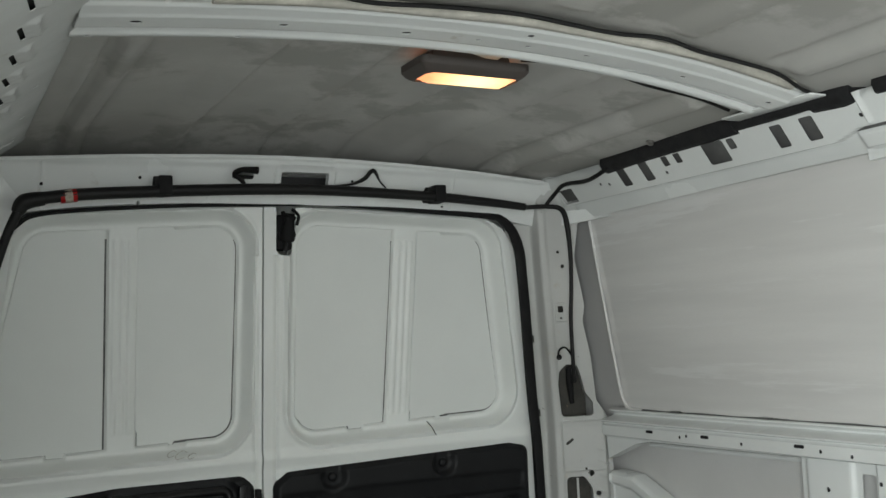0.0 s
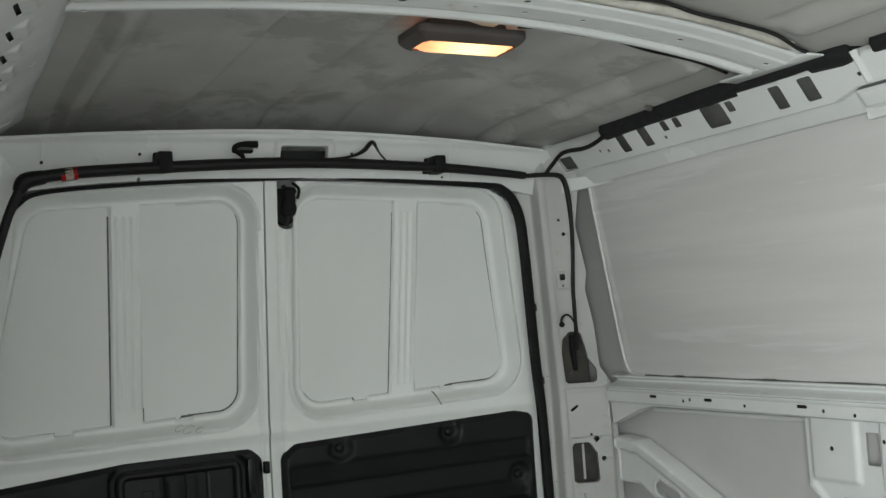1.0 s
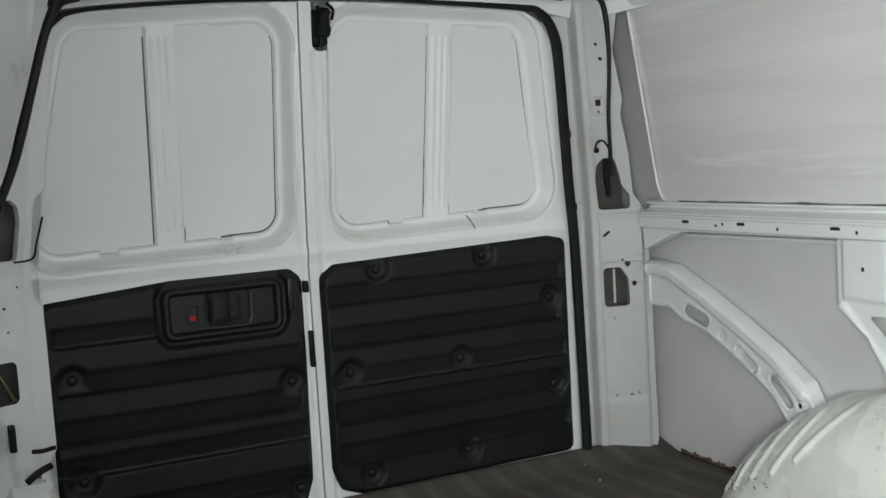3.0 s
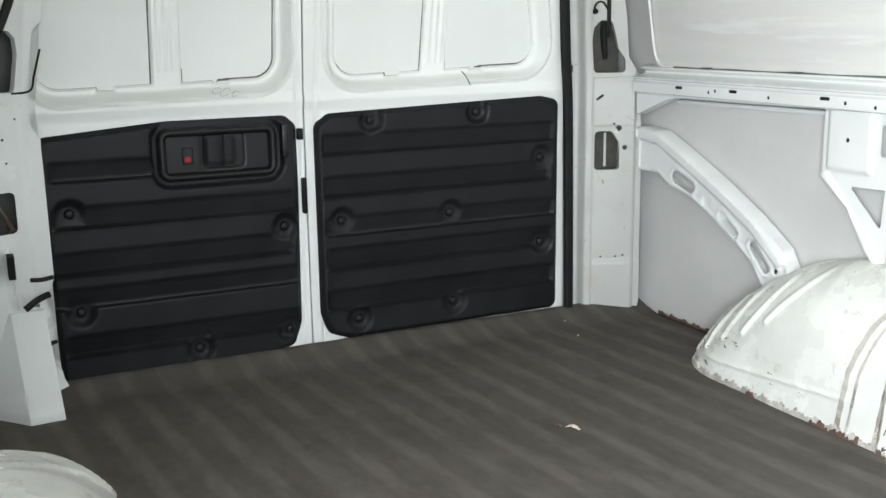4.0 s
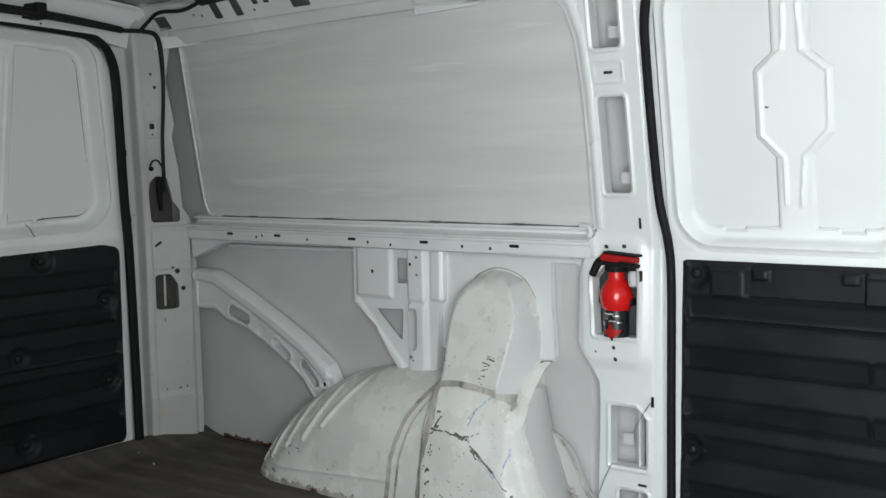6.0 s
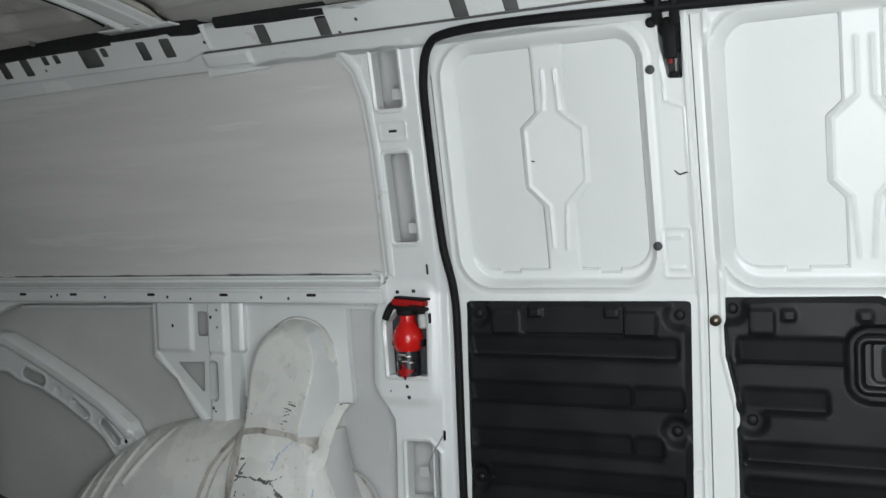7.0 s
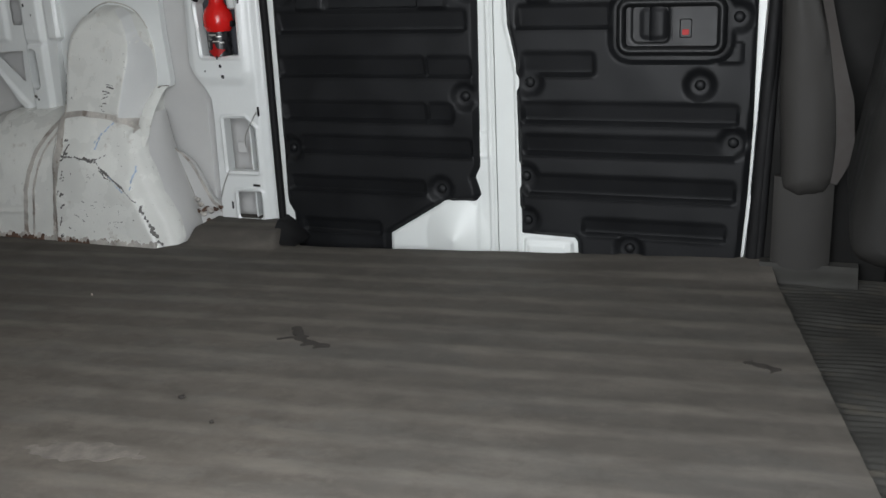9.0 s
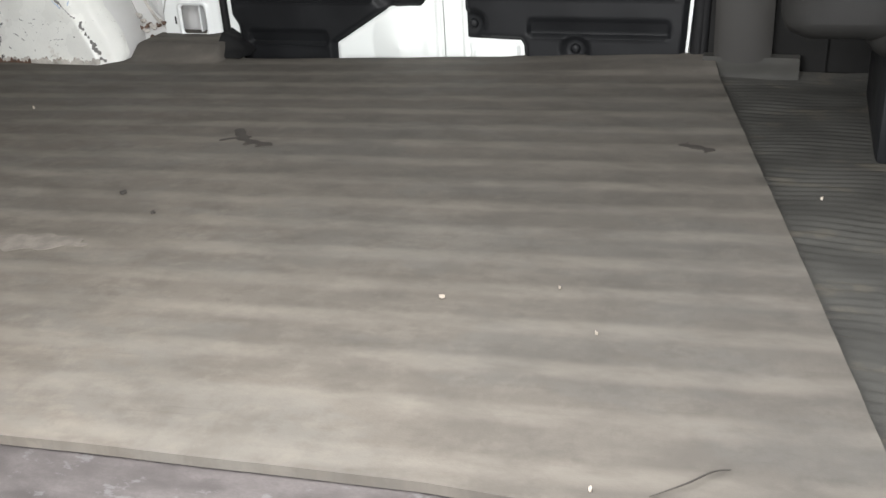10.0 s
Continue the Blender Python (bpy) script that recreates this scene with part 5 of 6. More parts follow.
def seat_shape(u, v):
    return poly(u, v, [(0.30, 0.225), (0.70, 0.225), (0.745, 0.42), (0.72, 0.78), (0.66, 0.86), (0.36, 0.86), (0.30, 0.80)], 0.03)


def seat_h(u, v):
    d = seat_shape(u, v)
    return 0.05 * np.sqrt(np.clip(1 - np.clip(1 + d / 0.06, 0, 1) ** 2, 0, 1)) - 0.006 * smooth(np.abs(v - 0.62) - 0.003, 0.012)


part("backrest", relief(0.25, 0.80, 0.15, 0.92, 0.008, seat_back, seat_h, seat_shape, 0.16, 50), FABRIC, seat)
part("headrest", block(0.40, 0.62, -3.12, -3.02, 0.92, 1.08, 0.035, 4), FABRIC, seat)
part("cushion", block(0.27, 0.78, -3.55, -2.98, 0.16, 0.34, 0.05, 4), FABRIC, seat)
part("pedestal", block(0.34, 0.70, -3.50, -3.02, -0.015, 0.17, 0.012), BLACK, seat)
part("slide_rail", block(0.30, 0.325, -3.45, -3.02, 0.12, 0.145, 0.006), TRIM, seat)

# ---- wheel arches ----
HUMP = [(-0.408, -0.25), (-0.410, 0.0), (-0.440, 0.06), (-0.498, 0.135), (-0.597, 0.212), (-0.704, 0.268), (-0.829, 0.300), (-0.946, 0.306), (-1.05, 0.310), (-1.24, 0.30), (-1.26, 0.20), (-1.32, 0.05), (-1.34, -0.25)]
HUMP_LEFT = [(-0.408, -0.25), (-0.410, 0.0), (-0.440, 0.06), (-0.498, 0.135), (-0.597, 0.212), (-0.704, 0.262), (-0.829, 0.288), (-0.946, 0.296), (-1.36, 0.296), (-1.44, 0.27), (-1.50, 0.15), (-1.51, -0.25)]
TOWER = [(-1.030, 0.20), (-1.036, 0.30), (-1.042, 0.44), (-1.056, 0.497), (-1.088, 0.538), (-1.135, 0.559), (-1.182, 0.556), (-1.224, 0.536), (-1.252, 0.496), (-1.265, 0.450), (-1.267, 0.395), (-1.264, 0.345), (-1.257, 0.318), (-1.257, 0.290), (-1.262, 0.255), (-1.276, 0.235), (-1.299, 0.18), (-1.328, 0.117), (-1.363, 0.056), (-1.385, 0.0), (-1.400, -0.04), (-1.400, -0.25), (-1.030, -0.25)]
TOWER_SOFT = TOWER[:7] + [(-1.228, 0.542), (-1.268, 0.508), (-1.305, 0.450), (-1.305, -0.25), (-1.030, -0.25)]
FOLD = [(-1.262, 0.255), (-1.276, 0.235), (-1.299, 0.18), (-1.328, 0.117), (-1.363, 0.056), (-1.385, 0.0), (-1.400, -0.04)]


def smin(a, b, k):
    t = np.clip(0.5 + 0.5 * (b - a) / k, 0, 1)
    return b + (a - b) * t - k * t * (1 - t)


def tower_edge(v):
    return -1.229 - 0.186 * (v - 0.34)


def arch_base(u, v, tower):
    a = np.clip(-poly(u, v, HUMP if tower else HUMP_LEFT, 0.0) / 0.17, 0, 1)
    full = 0.205 - 0.045 * np.clip(v / 0.3, 0, 1)
    h = full * np.sqrt(1 - (1 - a) ** 2.2)
    if tower:
        # upper slab with a rounded top and a flat cheek; lower box of three facets that meet in creases
        near = np.clip(-poly(u, v, TOWER_SOFT, 0.0) / 0.035, 0, 1)
        slab = 0.130 - 0.215 * (v - 0.30) - 0.9 * np.maximum(0, v - 0.50) ** 1.3
        upper = smin(slab, slab * (u + 1.270) / (np.maximum(tower_edge(v), -1.252) + 1.270), 0.014) * np.sqrt(1 - (1 - near) ** 2) * np.sqrt(1 - (1 - np.clip(-poly(u, v, TOWER, 0.0) / 0.013, 0, 1)) ** 2)
        face = np.interp(v, [-0.1, 0.0, 0.10, 0.19, 0.205, 0.22, 0.31, 0.40], [0.216, 0.211, 0.201, 0.189, 0.186, 0.179, 0.130, 0.08])
        facet = 0.190 + 0.2457 * (u + 1.15) - 0.538 * (v - 0.195)
        strip = 0.212 + 1.33 * (u + 1.345) - 0.80 * v
        lower = smin(smin(face, facet, 0.006), strip, 0.010) * np.sqrt(1 - (1 - np.clip((-1.028 - u) / 0.03, 0, 1)) ** 2)
        lower = lower + 0.0045 * smooth(np.abs(line(u, v, FOLD, 0.0) - 0.010) - 0.005, 0.007)
        mixed = smooth(v - np.interp(u, [-1.245, -1.20], [0.272, 0.300]), 0.030)
        t = np.maximum(lower, 0) * mixed + np.maximum(upper, 0) * (1 - mixed)
        h = np.maximum(h * np.clip((u + 1.13) / 0.08, 0, 1), t)
    for p, q in (((-0.480, 0.03), (-0.505, 0.125)), ((-0.535, 0.055), (-0.565, 0.165)), ((-0.590, 0.090), (-0.632, 0.205)), ((-0.655, 0.120), (-0.715, 0.245)), ((-0.715, 0.160), (-0.795, 0.275))):
        h = h + 0.008 * smooth(bar(u, v, p, q, 0.006), 0.011)
    h = h + 0.005 * smooth(np.abs(v - 0.055 - 0.02 * np.sin(u * 4)) - 0.003, 0.01) * smooth(rbox(u, v, -0.95, -0.55, -0.1, 0.2, 0.02), 0.05)
    return h


def arch_h(u, v):
    return arch_base(u, v, True)


def arch_shape(u, v):
    return np.minimum(poly(u, v, HUMP, 0.0), poly(u, v, TOWER, 0.0))


def ragged(u, k):
    return 0.5 + 0.3 * np.sin(u * 131 + k) + 0.3 * np.sin(u * 277 + 2 * k) * np.sin(u * 61) + 0.2 * np.sin(u * 613 + k)


def wheel_arch(mirror):
    def place(u, v, h):
        x = 0.90 - h
        return ((0.11 - x, u - 0.15, 0.85 * v) if mirror else (x, u, v))
    w = thing("wheel_arch", (-0.76 if mirror else 0.81, -0.9, 0.0), "scuffed white wheel arch hump with rusty sealed seams", "wheel arch", "structure")
    if mirror:
        part("shell", relief(-1.52, -0.40, -0.02, 0.32, 0.0075, place, lambda u, v: arch_base(u, v, False), lambda u, v: poly(u, v, HUMP_LEFT, 0.0), 0.02), WORN, w)
        part("seam_sealer", relief(-1.10, -1.02, -0.02, 0.31, 0.005, place, lambda u, v: arch_base(u, v, False) + 0.003, lambda u, v: line(u, v, [(-1.05, -0.05), (-1.06, 0.15), (-1.075, 0.33)], 0.009), 0.004), SEALER, w)
        return w
    part("shell", relief(-1.38, -0.40, -0.02, 0.560, 0.0038, place, arch_h, arch_shape, 0.02), WORN, w)
    bands = (([(-0.951, -0.02), (-0.957, 0.12), (-0.985, 0.22), (-1.020, 0.285), (-1.035, 0.31)], 0.0060, 0.003), ([(-0.975, -0.02), (-0.981, 0.12), (-1.005, 0.21), (-1.035, 0.27)], 0.003, 0.002),
             ([(-1.046, -0.02), (-1.052, 0.13), (-1.072, 0.22), (-1.060, 0.30), (-1.050, 0.325)], 0.009, 0.004), ([(-1.035, 0.297), (-1.12, 0.306), (-1.195, 0.298), (-1.235, 0.284), (-1.268, 0.258)], 0.0065, 0.003))
    for pts, r, up in bands:
        us, vs = [p[0] for p in pts], [p[1] for p in pts]
        part("seam_sealer", relief(min(us) - 0.02, max(us) + 0.02, max(-0.02, min(vs) - 0.02), max(vs) + 0.02, 0.0035, place, lambda u, v: arch_h(u, v) + 0.6 * up, lambda u, v: np.maximum(line(u, v, pts, r) + 0.0006 * np.sin(v * 170 + u * 90), arch_shape(u, v) + 0.004), up + 0.001), SEALER, w)
    part("sealer_edge", relief(-1.345, -0.44, -0.012, 0.03, 0.003, place, lambda u, v: arch_h(u, v) + 0.004, lambda u, v: v - 0.004 - 0.012 * ragged(u, 0.3), 0.005), SEALER, w, "ragged sealer along the foot")
    part("rust_edge", relief(-1.30, -0.62, -0.012, 0.03, 0.003, place, lambda u, v: arch_h(u, v) + 0.006, lambda u, v: np.maximum(v - 0.001 - 0.011 * ragged(u, 2.0), 0.08 - np.sin(u * 23 + 1.5) * np.sin(u * 9)) , 0.005), RUST, w, "brown rust along the foot")

    def fold_y(v):
        return np.interp(v, [-0.04, 0.0, 0.056, 0.117, 0.18, 0.26, 0.30], [-1.400, -1.385, -1.363, -1.328, -1.299, -1.276, -1.272])

    def well(u, v, h):
        """The upright sheet from the folded edge back to the wall; u runs from 0 at the fold to 1 at the wall."""
        y0 = fold_y(v) + 0.004
        y1 = np.interp(v, [-0.04, 0.014, 0.126, 0.196, 0.266, 0.30], [-1.372, -1.353, -1.315, -1.289, -1.276, -1.270])
        x0 = 0.902 - np.interp(v, [-0.04, 0.0, 0.056, 0.117, 0.18, 0.26, 0.30], [0.150, 0.155, 0.152, 0.148, 0.131, 0.092, 0.06])
        return x0 + (0.895 - x0) * u, y0 + (y1 - y0) * u - h, v
    part("well_side", relief(0, 1, -0.02, 0.30, 0.04, well, lambda u, v: 0.010 * np.sin(np.pi * np.clip(u, 0, 1)), None, 0.0), SKIN, w, "bare grey-green side of the arch")

    def torn(u, v, h):
        at = [0.225, 0.25, 0.28, 0.314, 0.341, 0.358]
        y0 = np.interp(v, at, [-1.262, -1.252, -1.248, -1.247, -1.252, -1.260])
        y1 = np.interp(v, at, [-1.282, -1.284, -1.283, -1.283, -1.287, -1.297])
        x = np.interp(v, at, [0.778, 0.795, 0.812, 0.840, 0.864, 0.878])
        return x - h - 0.004 * np.sin(np.pi * u), y0 + (y1 - y0) * u, v
    # patch over the right facet, a greyer white than the shell
    part("side_cheek", relief(-1.30, -1.16, 0.26, 0.56, 0.0030, place, lambda u, v: arch_h(u, v) + 0.0012, lambda u, v: np.maximum(arch_shape(u, v) + 0.003, np.maximum(u - np.interp(v, [0.27, 0.30, 0.375, 0.429, 0.465, 0.495, 0.52, 0.545], [-1.214, -1.220, -1.234, -1.246, -1.249, -1.240, -1.222, -1.185]), np.maximum(np.interp(u, [-1.26, -1.21], [0.268, 0.302]) - v, v - 0.548))), 0.001), CHEEK, w, "greyer side of the arch")
    part("torn_flange", relief(0, 1, 0.225, 0.358, 0.010, torn, lambda u, v: 0.0012 * np.sin(v * 160 + u * 3), None, 0.004), WORN, w, "dirty white torn flange")
    part("rust_edge", tube([(0.882, -1.297, 0.358), (0.877, -1.286, 0.356), (0.874, -1.275, 0.354), (0.872, -1.262, 0.348)], [0.0015, 0.003, 0.004, 0.002], 7), RUST, w, "brown rust on the torn flange")
    rim = TOWER[1:9]
    part("rim_sealer", tube([(0.886, y, z + 0.001) for y, z in rim], 0.0016, 6, 6), SEALER, w, "thin sealer line round the arch")
    rnd = random.Random(4)

    def mark(name, pts, r, mat, label):
        """A thin broken scratch along points, its width uneven."""
        us, vs = [p[0] for p in pts], [p[1] for p in pts]
        part(name, relief(min(us) - 0.006, max(us) + 0.006, min(vs) - 0.006, max(vs) + 0.006, 0.0017, place, lambda u, v: arch_h(u, v) + 0.0008, lambda u, v: line(u, v, pts, 0.85 * r) + 0.7 * r * np.sin(u * 210 + v * 380) * np.sin(u * 530 - v * 141) + 0.4 * r * np.sin(u * 83 + v * 61), 0.0008), mat, w, label)

    def jitter(a, b, n, k):
        return [(a[0] + (b[0] - a[0]) * i / n + k * rnd.uniform(-1, 1), a[1] + (b[1] - a[1]) * i / n + k * rnd.uniform(-1, 1)) for i in range(n + 1)]
    for a, b_, n, r in (((-1.080, 0.210), (-1.180, 0.202), 7, 0.0022), ((-1.150, 0.205), (-1.182, 0.192), 3, 0.0026), ((-1.168, 0.203), (-1.250, 0.140), 8, 0.0025), ((-1.190, 0.178), (-1.225, 0.150), 4, 0.0013), ((-1.252, 0.142), (-1.290, 0.105), 4, 0.0011), ((-1.300, 0.095), (-1.330, 0.040), 6, 0.0020), ((-1.330, 0.040), (-1.358, -0.005), 5, 0.0024), ((-1.200, 0.215), (-1.180, 0.200), 3, 0.0012)):
        mark("scratch", jitter(a, b_, n, 0.0024), 0.95 * r, SCRATCH, "dark scratch in the paint")
    for k in range(9):
        a = (-1.166 - 0.003 * k + rnd.uniform(-0.006, 0.006), 0.306 + 0.0085 * k + rnd.uniform(-0.003, 0.003))
        mark("scratch", jitter(a, (a[0] - rnd.uniform(0.006, 0.022), a[1] + rnd.uniform(-0.006, 0.006)), 2, 0.0015), rnd.uniform(0.0006, 0.0016), SCRATCH, "dark scratch in the paint")
    for k in range(30):
        z = -0.005 + 0.40 * rnd.random()
        a = (np.interp(z, [-0.02, 0.13, 0.22, 0.31, 0.40], [-1.060, -1.064, -1.082, -1.058, -1.048]) - 0.010 * rnd.random(), z)
        mark("chip", jitter(a, (a[0] - rnd.uniform(0.002, 0.010), a[1] + rnd.uniform(-0.004, 0.010)), 2, 0.0015), rnd.uniform(0.0010, 0.0022), SCRATCH, "dark chip in the paint")
    for k in range(30):
        a = (rnd.uniform(-1.30, -1.09), rnd.uniform(0.0, 0.17))
        if a[0] < -1.19 and a[1] > 0.10:
            continue
        mark("chip", jitter(a, (a[0] - rnd.uniform(0.002, 0.012), a[1] + rnd.uniform(-0.005, 0.005)), 2, 0.0015), 0.0007, SCRATCH, "dark chip in the paint")
    for k in range(26):
        a = (rnd.uniform(-0.53, -0.425), rnd.uniform(0.0, 0.10))
        mark("chip", jitter(a, (a[0] - rnd.uniform(0.002, 0.012), a[1] + rnd.uniform(-0.012, 0.012)), 2, 0.002), rnd.uniform(0.0006, 0.0018), SCRATCH, "dark chip in the paint")
    for k in range(14):
        a = (rnd.uniform(-0.90, -0.50), rnd.uniform(0.012, 0.10))
        mark("chip", jitter(a, (a[0] - rnd.uniform(0.004, 0.02), a[1] + rnd.uniform(-0.002, 0.002)), 2, 0.001), 0.0010, SCRATCH, "dark chip in the paint")
    for a, b_ in (((-1.165, 0.240), (-1.205, 0.285)), ((-1.172, 0.225), (-1.180, 0.262)), ((-1.276, 0.185), (-1.274, 0.135)), ((-1.215, 0.165), (-1.255, 0.128))):
        mark("blue_mark", jitter(a, b_, 5, 0.002), 0.0011, BLUE, "faint blue paint rub")
    return w


wheel_arch(False)
wheel_arch(True)
part("rust_edge", relief(-0.44, -0.13, -0.01, 0.05, 0.003, lambda u, v, h: (0.902 - h, u, v), zero, lambda u, v: v - 0.006 - 0.008 * ragged(u, 1.1), 0.003), RUST, wall_r, "brown rust along the foot of the wall")
corner_rust = thing("rusty_gusset", (0.86, -1.40, 0.02), "rusty sheet gusset at the foot of the pillar", "gusset", "structure")
part("gusset_sheet", relief(-1.435, -1.28, -0.02, 0.19, 0.006, lambda u, v, h: (0.888 - h, u, v), lambda u, v: 0.03 * smooth(v - 0.03, 0.05), lambda u, v: poly(u, v, [(-1.289, 0.196), (-1.315, 0.126), (-1.353, 0.014), (-1.365, -0.02), (-1.432, -0.02), (-1.425, 0.02), (-1.404, 0.054), (-1.382, 0.074), (-1.334, 0.163)], 0.004), 0.01), SKIN, corner_rust)
for pts in ([(-1.286, 0.205), (-1.334, 0.163), (-1.382, 0.074), (-1.404, 0.054), (-1.425, 0.030)], [(-1.289, 0.190), (-1.315, 0.126), (-1.353, 0.014), (-1.360, -0.01)]):
    part("sealant_bead", tube([(0.884, y, z) for y, z in pts], [0.002, 0.003, 0.004, 0.005, 0.004][:len(pts)], 7), SEALER, corner_rust, "smeared yellowed sealant")
dirt = random.Random(12)
for y, z, r, mat in ((-1.352, 0.078, 0.010, SEALER), (-1.362, 0.062, 0.010, SEALER), (-1.375, 0.052, 0.011, RUST), (-1.388, 0.050, 0.010, SEALER), (-1.405, 0.056, 0.008, RUST), (-1.420, 0.060, 0.007, RUST), (-1.350, 0.046, 0.010, RUST), (-1.366, 0.040, 0.012, SEALER)):
    lump = [(0.868 - 0.6 * dirt.random() * r, y + (k - 1.5) * r * 0.55, z + dirt.uniform(-0.5, 0.5) * r) for k in range(4)]
    part("sealant_crumb", tube(lump, [0.3 * r, 0.55 * r, 0.5 * r, 0.25 * r], 7, 4), mat, corner_rust, "crumbling sealant and rust")
part("rust_patch", relief(-1.435, -1.36, -0.02, 0.06, 0.005, lambda u, v, h: (0.856 - h, u, v), lambda u, v: 0.012 * smooth(v - 0.02, 0.05), lambda u, v: poly(u, v, [(-1.385, 0.030), (-1.40, 0.022), (-1.425, 0.028), (-1.43, -0.02), (-1.385, -0.02)], 0.002) + 0.003 * np.sin(u * 220 + v * 90), 0.004), RUST, corner_rust)


# ---- floor mats ----
def mat_edge(x):
    return np.interp(x, [-0.7, -0.41, 0.02, 0.82, 0.9], [-3.05, -2.992, -2.905, -2.738, -2.73])


def mat_shape(u, v):
    d = np.maximum(mat_edge(u) - v, v + 0.012)
    d = np.maximum(d, u - np.where(v < -1.60, np.interp(-v, [1.60, 1.68, 1.80, 2.30], [0.862, 0.785, 0.795, 0.862]), 0.905))
    left = np.where((v < -1.62), -0.612 - 0.03 * np.clip((v + 2.2) / 0.4, -1, 1), -0.80)
    return np.maximum(d, left - u)


PITCH = 0.087


def mat_h(u, v):
    ph = 2 * np.pi * (u * math.cos(0.11) + v * math.sin(0.11) + 0.311) / PITCH
    fade = np.clip((-0.05 - v) / 0.12, 0, 1)
    rib = 0.0006 * np.cos(ph) * (0.7 + 0.3 * np.sin(v * 2.1 + u * 3)) * fade
    wave = 0.0012 * np.sin(v * 3.1 + 1.2 * np.sin(u * 5)) * np.sin(u * 4 + 0.6) + 0.0006 * np.sin(v * 31 + u * 11) * np.sin(u * 43)
    rear = 0.026 * np.clip((v + 0.13) / 0.10, 0, 1) ** 1.5
    tongue = 0.034 * np.clip((u - 0.735) / 0.045, 0, 1) * smooth(rbox(u, v, 0.60, 1.2, -1.625, -1.392, 0.01), 0.014)
    lip = np.clip((-2.25 - v) / 0.45, 0, 1) * 0.019 * np.clip((u - 0.74) / 0.11, 0, 1)
    return rib + wave + tongue + rear + lip


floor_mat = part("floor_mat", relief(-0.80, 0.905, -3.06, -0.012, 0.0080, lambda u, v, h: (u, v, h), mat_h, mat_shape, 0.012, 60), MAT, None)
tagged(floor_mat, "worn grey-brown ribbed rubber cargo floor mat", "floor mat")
part("curled_edge", relief(0.772, 0.868, -1.672, -1.590, 0.005, lambda u, v, h: (u, v, h), lambda u, v: 0.002 + 0.050 * np.clip((v + 1.672) / 0.07, 0, 1) ** 0.7 * np.clip((u - 0.772) / 0.05, 0, 1) ** 0.8 * smooth(v + 1.598, 0.016) + 0.002 * np.sin(u * 90 + v * 60), None, 0.004), RUBBER, floor_mat, "black curled mat edge")
front_mat = part("front_mat", relief(-0.62, 0.86, -3.9, -2.70, 0.0046, lambda u, v, h: (u, v, h - 0.012), lambda u, v: 0.0015 * (0.6 + 0.4 * np.sin(v * 17 + u * 31)) * np.sin(2 * np.pi * (u + 0.006 * np.sin(v * 9) + 0.005 * np.sin(v * 29 + u * 17)) / 0.019) + 0.004 * np.sin(u * 6 + v * 4), None, 0.008, 60), FRONTMAT, None)
tagged(front_mat, "grey finely ribbed vinyl mat by the front seats", "floor mat")

# small litter on the mats
rng = random.Random(9)


def litter(x, y, size, mat, label, z=0.006):
    pts = [(x + size * (0.6 + 0.6 * rng.random()) * math.cos(a), y + size * (0.5 + 0.7 * rng.random()) * math.sin(a)) for a in [k * math.pi / 4 for k in range(8)]]
    zz = float(mat_h(np.array([x]), np.array([y]))[0]) + (0 if y > -2.9 else -0.008)
    verts = [(a, b, zz + 0.001 + 0.002 * rng.random()) for a, b in pts] + [(a, b, zz + 0.004 + 0.003 * rng.random()) for a, b in pts]
    faces = [tuple(range(8))[::-1], tuple(range(8, 16))] + [(k, (k + 1) % 8, 8 + (k + 1) % 8, 8 + k) for k in range(8)]
    ob = part("litter_scrap", mesh_of(verts, faces), mat, None)
    return tagged(ob, label, "litter", "scraps on the floor mat")


for x, y, s in ((-0.243, -2.506, 0.009), (0.174, -2.943, 0.005), (-0.192, -2.641, 0.003), (-0.289, -2.704, 0.003), (-0.558, -2.749, 0.004), (0.60, -0.20, 0.006), (0.63, -0.09, 0.006), (0.36, -1.42, 0.004)):
    litter(x, y, s * 0.5, SCRAP, "small pale scrap lying on the rubber mat")
scrap = thing("torn_scrap", (0.262, -0.702, 0.004), "torn pale scrap with a reddish end on the mat", "litter", group="scraps on the floor mat")
part("paper", relief(-0.016, 0.016, -0.007, 0.007, 0.002, lambda u, v, h: (0.262 + 0.55 * u - 0.83 * v, -0.702 - 0.83 * u - 0.55 * v, 0.004 + float(mat_h(np.array([0.262]), np.array([-0.702]))[0]) + h), lambda u, v: 0.003 * np.cos(u * 190) * np.cos(v * 150) + 0.003, lambda u, v: np.hypot(u / 0.015, v / 0.006) - 1 + 0.2 * np.sin(u * 700 + v * 300), 0.002), PALE, scrap)
part("stained_end", relief(-0.010, 0.010, -0.006, 0.006, 0.002, lambda u, v, h: (0.244 + 0.55 * u - 0.83 * v, -0.680 - 0.83 * u - 0.55 * v, 0.004 + float(mat_h(np.array([0.244]), np.array([-0.680]))[0]) + h), lambda u, v: 0.002 + 0.002 * np.cos(u * 300), lambda u, v: np.hypot(u / 0.009, v / 0.004) - 1, 0.002), RUST, scrap, "reddish brown end")
for x, y, s in ((-0.017, -1.895, 0.010), (-0.08, -1.99, 0.006)):
    litter(x, y, s * 0.6, SMEAR, "small dark brown crumb on the rubber mat")
